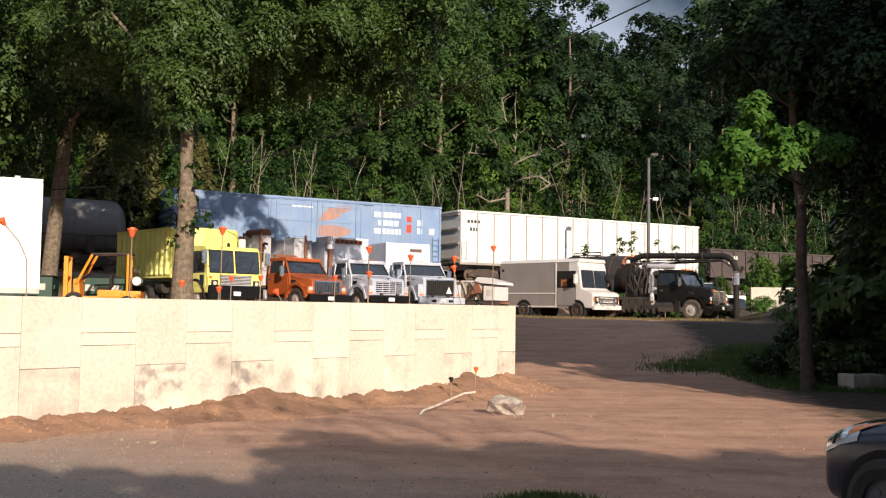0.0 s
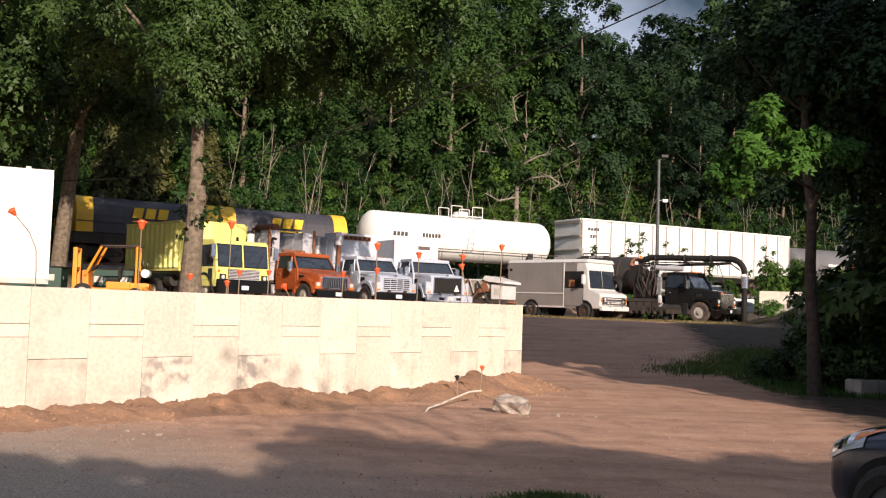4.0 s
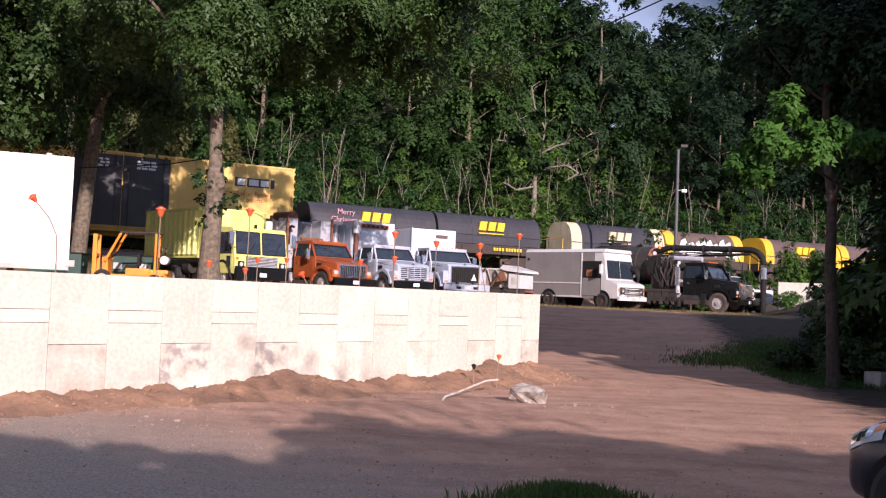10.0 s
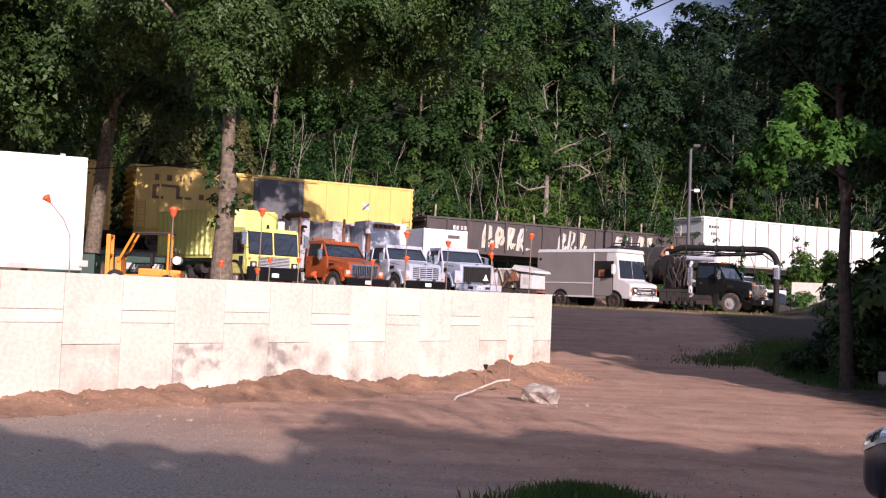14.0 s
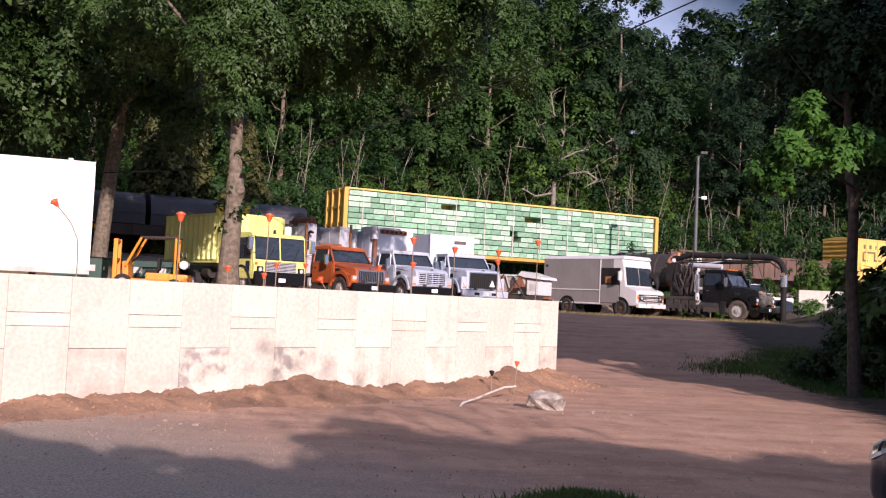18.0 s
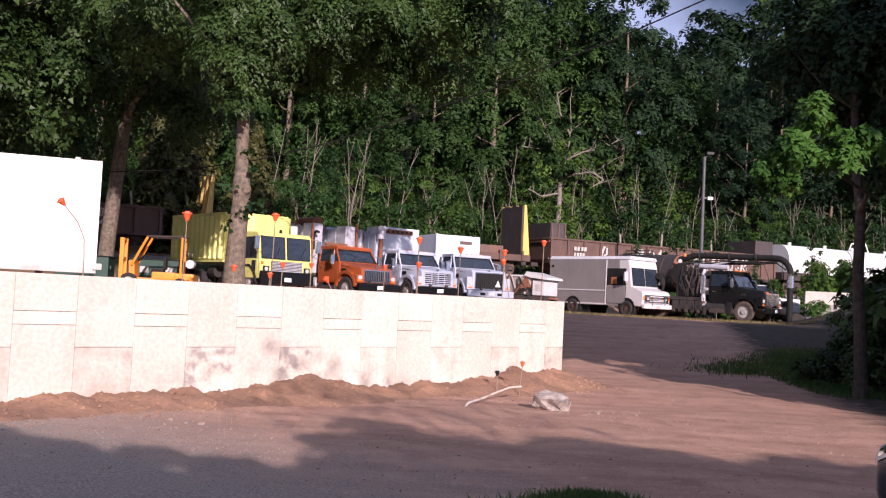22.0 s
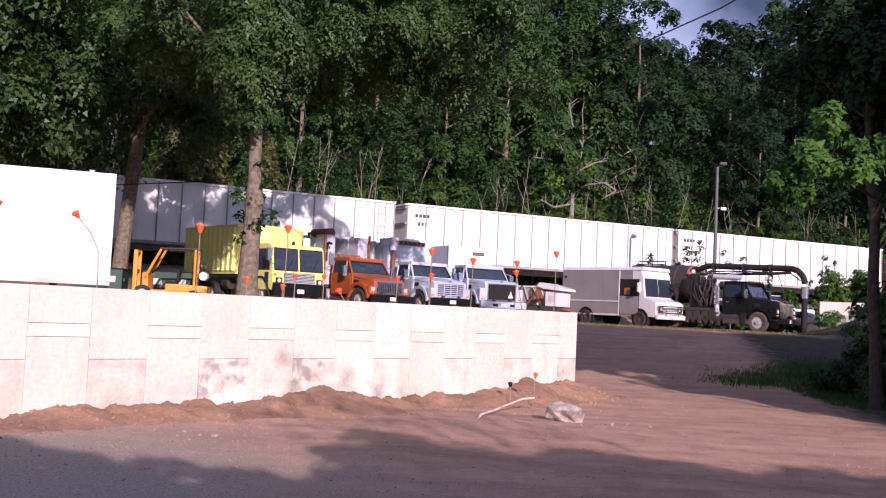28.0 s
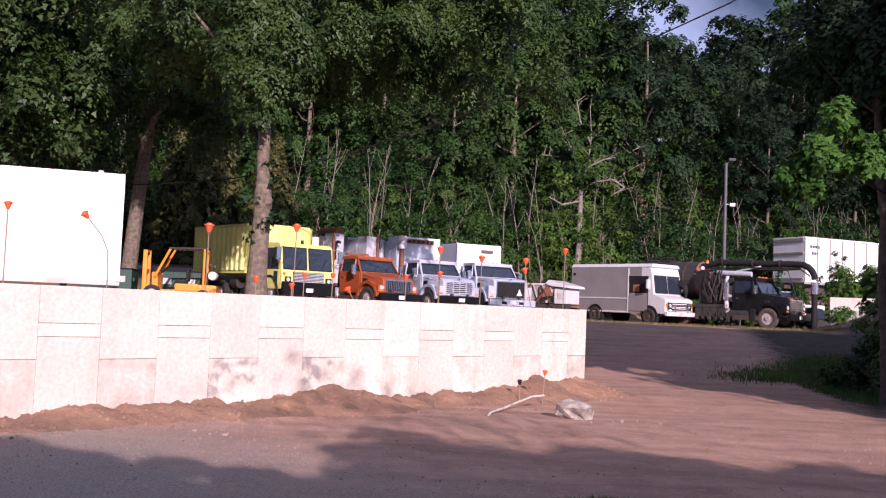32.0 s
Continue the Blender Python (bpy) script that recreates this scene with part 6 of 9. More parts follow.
def yellow_refuse_truck():
    x, y = -8.17, 39.3
    t = thing("refuse_truck", front_at(x, y, -46, lot_z(x, y)), "lime-yellow cab-over refuse truck with a ribbed open body and round tank", "truck", "work trucks parked in the lot")
    w = 1.22
    bm = new_bm()
    for yy in (-0.42, 0.42):
        box(bm, -7.7, -0.2, yy - 0.06, yy + 0.06, 0.7, 1.0)
    box(bm, -2.2, -1.75, -0.9, 0.9, 0.62, 1.05)
    part("chassis", bm, M["undercarriage"], t)
    # cab-over cab
    prof = [(-1.55, 0.72), (-0.02, 0.72), (0.0, 1.28), (-0.06, 1.36), (-0.22, 2.46), (-0.34, 2.56), (-1.5, 2.60), (-1.58, 2.5)]
    bm = prism(new_bm(), prof, -w, w, "y")
    bmesh.ops.bevel(bm, geom=list(bm.edges), offset=0.035, segments=2, affect="EDGES", profile=0.6)
    cab = part("cab", bm, M["paint_lime"], t)
    def fx(z):
        return -0.06 + (z - 1.36) / 1.1 * -0.16
    for y0, y1 in ((-w + 0.1, -0.06), (0.06, w - 0.1)):
        pane(t, [(fx(1.52) + 0.025, y0, 1.52), (fx(1.52) + 0.025, y1, 1.52), (fx(2.38) + 0.025, y1, 2.38), (fx(2.38) + 0.025, y0, 2.38)], "windshield", thick=-0.02)
        bm = new_bm()
        c = [(fx(1.52) + 0.03, y0, 1.52), (fx(1.52) + 0.03, y1, 1.52), (fx(2.38) + 0.03, y1, 2.38), (fx(2.38) + 0.03, y0, 2.38)]
        tube(bm, c + [c[0]], 0.022, 6)
        part("window_seal", bm, M["rubber"], t)
        bm = new_bm()
        ym = (y0 + y1) / 2
        rod(bm, (fx(1.5) + 0.06, ym, 1.50), (fx(2.0) + 0.06, ym + 0.32, 2.0), 0.012, seg=6)
        part("wiper", bm, M["rubber"], t)
    part("grille_back", bevelled(-0.01, 0.02, -0.72, 0.72, 1.0, 1.42, bevel=0.01), M["rubber"], t)
    for i in range(7):
        z = 1.035 + i * 0.058
        part("grille_bar", bevelled(0.012, 0.05, -0.70, 0.70, z - 0.016, z + 0.012, bevel=0.003), M["alloy"], t)
    part("skirt", bevelled(-0.03, 0.03, -w + 0.01, w - 0.01, 0.74, 1.02, bevel=0.01), M["paint_black"], t, "black lower apron")
    for sgn in (-1, 1):
        bz = bevelled(-0.02, 0.036, sgn * 0.95 - 0.14, sgn * 0.95 + 0.14, 0.98, 1.22, bevel=0.02)
        part("lamp_bezel", bz, M["rubber"], t)
        round_lamp(t, 0.036, sgn * 0.95, 1.10, 0.09)
        part("turn_signal", bevelled(-0.01, 0.035, sgn * 1.13 - 0.05, sgn * 1.13 + 0.05, 1.28, 1.38, bevel=0.01), M["amber"], t)
        wheel(t, -0.95, sgn * (w - 0.15), 0.54)
        mirror(t, 0.02, sgn * (w + 0.22), 2.1, 0.5, 0.22)
        # door and its window, wheel arch
        pane(t, [(-0.28, sgn * (w + 0.006), 1.5), (-1.2, sgn * (w + 0.006), 1.5), (-1.2, sgn * (w + 0.006), 2.36), (-0.36, sgn * (w + 0.006), 2.36)], "side_window", thick=0.02 * sgn)
        part("door", bevelled(-1.25, -0.2, sgn * w - 0.012, sgn * w + 0.014, 0.98, 1.46, bevel=0.01), M["paint_lime"], cab)
        part("low_window", bevelled(-0.62, -0.32, sgn * (w + 0.016) - 0.006, sgn * (w + 0.016) + 0.006, 1.0, 1.42, bevel=0.004), M["glass"], cab, "narrow low window in the door")
        bm = new_bm()
        pts = [(-0.95 + 0.68 * math.cos(math.pi * k / 10), sgn * (w + 0.01), 0.55 + 0.68 * math.sin(math.pi * k / 10)) for k in range(11)]
        tube(bm, pts, 0.05, 6)
        part("wheel_arch", bm, M["rubber"], t)
        for ax in (5.2, 6.45):
            wheel(t, -ax, sgn * (w - 0.17), 0.52)
            wheel(t, -ax, sgn * (w - 0.48), 0.52)
    part("bumper", bevelled(-0.05, 0.14, -w, w, 0.5, 0.92, bevel=0.04), M["paint_black"], t)
    part("licence_plate", bevelled(0.13, 0.15, -0.16, 0.16, 0.62, 0.78, bevel=0.004), M["white_paint"], t, "blank plate")
    # ribbed body
    b0, b1, z0, z1 = -7.7, -2.95, 1.46, 3.34
    bm = new_bm()
    box(bm, b0, b1, -w, -w + 0.08, z0, z1)
    box(bm, b0, b1, w - 0.08, w, z0, z1)
    box(bm, b0, b0 + 0.08, -w + 0.08, w - 0.08, z0, z1)
    box(bm, b1 - 0.08, b1, -w + 0.08, w - 0.08, z0, z1)
    box(bm, b0, b1, -w, w, z0 - 0.12, z0)
    body = part("dump_body", bm, M["paint_lime"], t)
    rib = mesh_of(prism(new_bm(), [(-0.13, 0.0), (-0.07, -0.13), (0.07, -0.13), (0.13, 0.0)], z0 + 0.02, z1 - 0.05, "z"), "side_rib", M["paint_lime"])
    for i in range(11):
        for side, turn in ((-w, 0), (w, 180)):
            o = new("side_rib", rib)
            o.parent, o.matrix_basis = body, pose(b0 + 0.25 + i * (b1 - b0 - 0.5) / 10, side, 0, 0, 0, turn)
    for side in (-w, w):
        part("top_rail", bevelled(b0 - 0.02, b1 + 0.02, side - 0.06, side + 0.06, z1 - 0.04, z1 + 0.07, bevel=0.015), M["paint_lime"], body)
        part("bottom_rail", bevelled(b0 - 0.02, b1 + 0.02, side - 0.05, side + 0.05, z0 - 0.12, z0 + 0.02, bevel=0.01), M["paint_lime"], body)
    # heap in the body
    bm = new_bm()
    bmesh.ops.create_grid(bm, x_segments=20, y_segments=8, size=1)
    for v in bm.verts:
        v.co = Vector((v.co.x * 2.25 - 5.3, v.co.y * 1.1, z1 - 0.1 + 0.22 * noise.noise((v.co.x * 4, v.co.y * 3, 1)) + 0.1 * (1 - v.co.x ** 2)))
    part("load", bm, M["undercarriage"], body, "dark loose load")
    # tank between cab and body
    bm = new_bm()
    prof = [(-2.92, -w + 0.02), (-1.95, -w + 0.02)] + [(-1.95 + 0.62 * math.sin(radians(a)), -w + 0.64 - 0.62 * math.cos(radians(a))) for a in (15, 30, 45, 60, 75, 90)]
    prof += [(-1.33 - 0.62 * (1 - math.cos(radians(a))), w - 0.64 + 0.62 * math.sin(radians(a))) for a in (0, 15, 30, 45, 60, 75, 90)] + [(-2.92, w - 0.02)]
    prism(bm, prof, 1.62, 3.28, "z")
    part("hopper", bm, M["paint_lime"], t)
    part("hopper_rim", bevelled(-2.9, -1.5, -0.9, 0.9, 3.28, 3.34, bevel=0.02), M["paint_lime"], t)
    part("oil_can", rod(new_bm(), (-1.15, 0.98, 2.6), (-1.15, 0.98, 2.95), 0.15, seg=16), M["van_white"], t, "white drum beside the hopper")
    part("beacon", rod(new_bm(), (-0.75, 0.1, 2.58), (-0.75, 0.1, 2.74), 0.07, 0.05, 12), M["rubber"], t)
    for k in range(5):
        part("hydraulic_hose", tube(new_bm(), [(-1.62 - 0.16 * k, -w + 0.06, 1.5), (-1.72 - 0.14 * k, -w - 0.02, 1.15 + 0.05 * k), (-1.9 - 0.1 * k, -w + 0.1, 0.9)], 0.035, 6), M["rubber"], t)
    part("side_step", bevelled(-3.0, -2.0, -w - 0.02, -w + 0.3, 0.5, 0.95, bevel=0.03), M["black_steel"], t)
    part("air_filter", rod(new_bm(), (-1.7, -1.02, 1.2), (-1.7, -1.02, 1.55), 0.16, seg=14), M["undercarriage"], t)
    part("fuel_tank", rod(new_bm(), (-3.95, -0.85, 0.95), (-4.5, -0.85, 0.95), 0.24, seg=18), M["black_steel"], t)
    part("exhaust_pipe", rod(new_bm(), (-1.64, 0.9, 1.0), (-1.64, 0.9, 2.9), 0.07, seg=12), M["rusty"], t)


yellow_refuse_truck()


def utility_body(t, back, front, w, z0, z1, skin, posts=None, bins=4):
    """A row of tool bins with doors on each side and an open middle."""
    for sgn in (-1, 1):
        for i in range(bins):
            a = back + (front - back) * i / bins
            c = back + (front - back) * (i + 1) / bins
            zt = z1 - 0.12 * (i % 2)
            u = part("tool_bin", bevelled(a + 0.015, c - 0.015, sgn * w if sgn < 0 else w - 0.55, -w + 0.55 if sgn < 0 else w, z0, zt, bevel=0.02), M[skin], t)
            y = sgn * w
            d = part("bin_door", bevelled(a + 0.06, c - 0.06, y - 0.018, y + 0.018, z0 + 0.06, zt - 0.08, bevel=0.01), M[skin], u)
            part("latch", bevelled((a + c) / 2 - 0.05, (a + c) / 2 + 0.05, y + sgn * 0.03 - 0.015, y + sgn * 0.03 + 0.015, (z0 + zt) / 2 - 0.04, (z0 + zt) / 2 + 0.04, bevel=0.008), M["rubber"], d)
    part("deck", bevelled(back, front, -w, w, z0 - 0.12, z0, bevel=0.01), M["undercarriage"], t)


def orange_truck():
    x, y = -4.72, 42.3
    t, w, x3 = hooded_truck("service_truck", front_at(x, y, -44, lot_z(x, y)), "burnt-orange bonneted service truck with grey tool bins", "paint_orange", 2.3, 1.35, 1.62, 1.5, 2.36, 1.05, (5.0,), 7.2, "chrome", False, square=True, hood_drop=0.18)
    utility_body(t, -7.2, x3 - 0.35, 1.2, 1.15, 3.38, "alloy", bins=5)
    for xx in (x3 - 0.3, x3 - 1.6, x3 - 2.9):
        for yy in (-1.24, 1.24):
            part("rack_post", rod(new_bm(), (xx, yy, 1.0), (xx, yy, 3.5), 0.06, seg=8), M["rusty"], t)
    part("tank", rod(new_bm(), (x3 - 0.6, -0.7, 3.5), (x3 - 2.0, -0.7, 3.5), 0.2, seg=16), M["rusty"], t)
    bm = new_bm()
    tube(bm, [(x3 - 0.3, -1.15, 2.2), (x3 - 0.3, -1.15, 2.9), (x3 - 0.15, -1.15, 3.0), (x3 + 0.05, -1.15, 2.95)], 0.06, 8)
    part("exhaust_pipe", bm, M["rubber"], t)
    part("light_bar", bevelled(x3 - 0.25, x3 - 0.1, -0.6, 0.6, 2.42, 2.55, bevel=0.03), M["rusty"], t)


orange_truck()


def white_truck():
    x, y = -2.22, 43.7
    t, w, x3 = hooded_truck("service_truck", front_at(x, y, -53, lot_z(x, y)), "silver-white bonneted service truck with a round-nosed hood and tall tool bins", "paint_silver", 2.3, 1.5, 1.66, 1.5, 2.38, 1.1, (5.2,), 7.4, "paint_silver", True, hood_drop=0.14)
    utility_body(t, -7.4, x3 - 0.5, 1.2, 1.15, 3.3, "paint_silver", bins=6)
    for k in range(3):
        part("gas_cylinder", rod(new_bm(), (x3 - 1.75 - 0.32 * k, -1.34, 2.3), (x3 - 1.75 - 0.32 * k, -1.34, 3.35 - 0.1 * k), 0.14, seg=14), M["alloy"], t)
    part("bin_head", bevelled(x3 - 1.5, x3 - 0.5, -1.15, 1.15, 2.4, 3.5, bevel=0.03), M["paint_white"], t)
    bar = part("arrow_board", bevelled(x3 - 0.48, x3 - 0.40, -0.75, 0.75, 3.2, 3.4, bevel=0.02), M["rusty"], t, "red warning light board")
    for i in range(6):
        part("lamp", rod(new_bm(), (x3 - 0.41, -0.62 + i * 0.25, 3.3), (x3 - 0.37, -0.62 + i * 0.25, 3.3), 0.06, seg=10), M["rubber"], bar)
    bm = new_bm()
    tube(bm, [(x3 - 0.3, -1.05, 1.2), (x3 - 0.3, -1.05, 2.9)], 0.1, 12)
    stack = part("exhaust_pipe", bm, M["rusty"], t)
    part("exhaust_cap", rod(new_bm(), (x3 - 0.3, -1.05, 2.9), (x3 - 0.3, -1.05, 3.5), 0.2, seg=18), M["alloy"], stack, "wide bare metal stack head")


white_truck()


def white_box_truck():
    x, y = 0.02, 45.6
    t, w, x3 = hooded_truck("box_truck", front_at(x, y, -60, lot_z(x, y)), "white bonneted truck with large dark grille and white box body", "paint_silver", 2.4, 1.4, 1.74, 1.5, 2.46, 1.15, (5.4,), 8.0, "rubber", False, bumper="paint_silver", hood_drop=0.06)
    box_body = part("box_body", bevelled(-8.0, x3 - 0.3, -1.22, 1.22, 1.1, 3.42, bevel=0.04), M["paint_white"], t)
    part("corner_trim", bevelled(x3 - 0.33, x3 - 0.27, -1.24, -1.14, 1.1, 3.44, bevel=0.01), M["alloy"], box_body)
    part("sign", bevelled(x3 - 0.31, x3 - 0.27, 0.1, 0.75, 3.0, 3.16, bevel=0.01), M["hood_brown"], box_body, "small dark red sign")
    for s in (-0.45, 0.45):
        part("bumper_slot", bevelled(-0.01, 0.006, s - 0.13, s + 0.13, 0.54, 0.66, bevel=0.004), M["rubber"], t)
    bm = new_bm()
    tri = [(0.0, 0.0), (0.28, 0.0), (0.14, 0.3)]
    prism(bm, [(a + 0.3, z + 0.95) for a, z in tri], -0.21, -0.19, "x")
    part("warning_triangle", bm, M["white_paint"], t, "pale worn warning triangle")


white_box_truck()


def step_van():
    x, y = 8.35, 50.75
    L, w, h = 6.35, 1.12, 3.04
    t = thing("step_van", front_at(x, y, -46.5, lot_z(x, y)), "grey-sided step van with a white snub nose and an open door", "van")
    xf = -1.55
    # box body with rounded roof edge
    prof = [(-w, 0.52), (w, 0.52), (w, h - 0.14), (w - 0.12, h), (-w + 0.12, h), (-w, h - 0.14)]
    bm = prism(new_bm(), prof, -L, xf, "x")
    part("box_body", bm, M["van_grey"], t)
    part("roof_cap", prism(new_bm(), [(-w - 0.015, h - 0.15), (-w + 0.11, h + 0.012), (w - 0.11, h + 0.012), (w + 0.015, h - 0.15), (w - 0.02, h - 0.16), (-w + 0.02, h - 0.16)], -L - 0.01, -0.9, "x"), M["van_white"], t)
    # driver's cell: white front with slanted windshield
    prof = [(xf, 0.52), (-0.02, 0.52), (0.0, 1.22), (-0.10, 1.30), (-0.72, 1.50), (-0.88, 2.62), (-0.98, h - 0.16), (xf, h - 0.16)]
    bm = prism(new_bm(), prof, -w + 0.004, w - 0.004, "y")
    bmesh.ops.bevel(bm, geom=[e for e in bm.edges], offset=0.03, segments=2, affect="EDGES")
    part("nose", bm, M["van_white"], t)
    for y0, y1 in ((-w + 0.12, -0.05), (0.05, w - 0.12)):
        a, c = -0.715, -0.855
        pane(t, [(a + 0.02, y0, 1.58), (a + 0.02, y1, 1.58), (c + 0.02, y1, 2.45), (c + 0.02, y0, 2.45)], "windshield", thick=-0.02)
        bm = new_bm()
        cc = [(a + 0.022, y0, 1.58), (a + 0.022, y1, 1.58), (c + 0.022, y1, 2.45), (c + 0.022, y0, 2.45)]
        tube(bm, cc + [cc[0]], 0.02, 6)
        part("window_seal", bm, M["rubber"], t)
    # door bay, dark with an orange seat inside
    part("door_bay", bevelled(-2.35, -1.08, -w - 0.008, -w + 0.05, 0.62, 2.42, bevel=0.01), M["rubber"], t, "open door bay")
    part("door_lower", bevelled(-2.3, -1.12, -w - 0.03, -w - 0.009, 0.64, 1.55, bevel=0.01), M["van_grey"], t)
    part("seat", bevelled(-2.05, -1.65, -w - 0.016, -w + 0.03, 1.62, 1.98, bevel=0.03), M["seat_tan"], t)
    part("door_rail", bevelled(-2.42, -2.34, -w - 0.025, -w + 0.01, 0.55, h - 0.2, bevel=0.01), M["van_white"], t)
    part("rub_rail", bevelled(-L, -2.42, -w - 0.03, -w + 0.01, 1.24, 1.30, bevel=0.01), M["van_white"], t)
    part("vent_hatch", bevelled(-L + 0.15, -L + 0.3, -w - 0.02, -w + 0.01, 2.45, 2.58, bevel=0.01), M["rubber"], t)
    # face
    part("grille_frame", bevelled(-0.02, 0.02, -0.98, 0.98, 0.74, 1.12, bevel=0.015), M["chrome"], t)
    part("grille_back", bevelled(0.015, 0.024, -0.56, 0.56, 0.78, 1.08, bevel=0.004), M["rubber"], t)
    for i in range(4):
        z = 0.82 + i * 0.075
        part("grille_bar", bevelled(0.02, 0.045, -0.56, 0.56, z - 0.018, z + 0.018, bevel=0.005), M["van_white"], t)
    for i in range(9):
        y = -0.5 + i * 0.125
        part("grille_upright", bevelled(0.02, 0.04, y - 0.012, y + 0.012, 0.78, 1.08, bevel=0.004), M["chrome"], t)
    for z in (0.74, 1.0):
        part("guard_tube", tube(new_bm(), [(0.02, -1.0, z), (0.16, -0.9, z), (0.16, 0.9, z), (0.02, 1.0, z)], 0.025, 8), M["chrome"], t)
    for y in (-0.5, 0.5):
        part("guard_post", rod(new_bm(), (0.16, y, 0.6), (0.16, y, 1.02), 0.025, seg=8), M["chrome"], t)
    part("wiper", rod(new_bm(), (-0.70, -0.5, 1.60), (-0.76, -0.15, 2.05), 0.012, seg=5), M["rubber"], t)
    part("wiper", rod(new_bm(), (-0.70, 0.5, 1.60), (-0.76, 0.85, 2.05), 0.012, seg=5), M["rubber"], t)
    part("side_strip", bevelled(-L + 0.05, -2.42, -w - 0.02, -w + 0.01, 0.54, 0.62, bevel=0.01), M["van_white"], t)
    for sgn in (-1, 1):
        part("headlight", rod(new_bm(), (-0.02, sgn * 0.74, 0.95), (0.05, sgn * 0.74, 0.95), 0.10, 0.09, 18), M["lamp"], t)
        part("lamp_well", bevelled(0.0, 0.026, sgn * 0.74 - 0.15, sgn * 0.74 + 0.15, 0.80, 1.08, bevel=0.01), M["rubber"], t)
        part("turn_signal", bevelled(-0.02, 0.02, sgn * 1.0 - 0.06, sgn * 1.0 + 0.06, 0.86, 1.06, bevel=0.02), M["amber"], t)
        mirror(t, -0.85, sgn * (w + 0.30), 2.0, 0.46, 0.24, "van_white")
        for ax, tag in ((1.0, 0), (4.6, 1)):
            wheel(t, -ax, sgn * (w - 0.04), 0.39, 0.24, "wheel_steel")
            bm = new_bm()
            pts = [(-ax + 0.52 * math.cos(math.pi * k / 10), sgn * (w + 0.004), 0.40 + 0.52 * math.sin(math.pi * k / 10)) for k in range(11)]
            tube(bm, pts, 0.03, 6)
            rod(bm, (-ax, sgn * (w - 0.3), 0.42), (-ax, sgn * (w + 0.006), 0.42), 0.5, seg=24)
            part("wheel_arch", bm, M["rubber"], t)
    part("bumper", bevelled(-0.03, 0.14, -w, w, 0.44, 0.66, bevel=0.03), M["van_white"], t)
    part("licence_plate", bevelled(0.14, 0.15, -0.16, 0.16, 0.47, 0.6, bevel=0.003), M["white_rib"], t, "blank plate")
    for s in (-0.9, -0.3, 0.3, 0.9):
        part("roof_light", bevelled(-0.96, -0.9, s - 0.05, s + 0.05, h - 0.13, h - 0.08, bevel=0.01), M["amber"], t)


step_van()


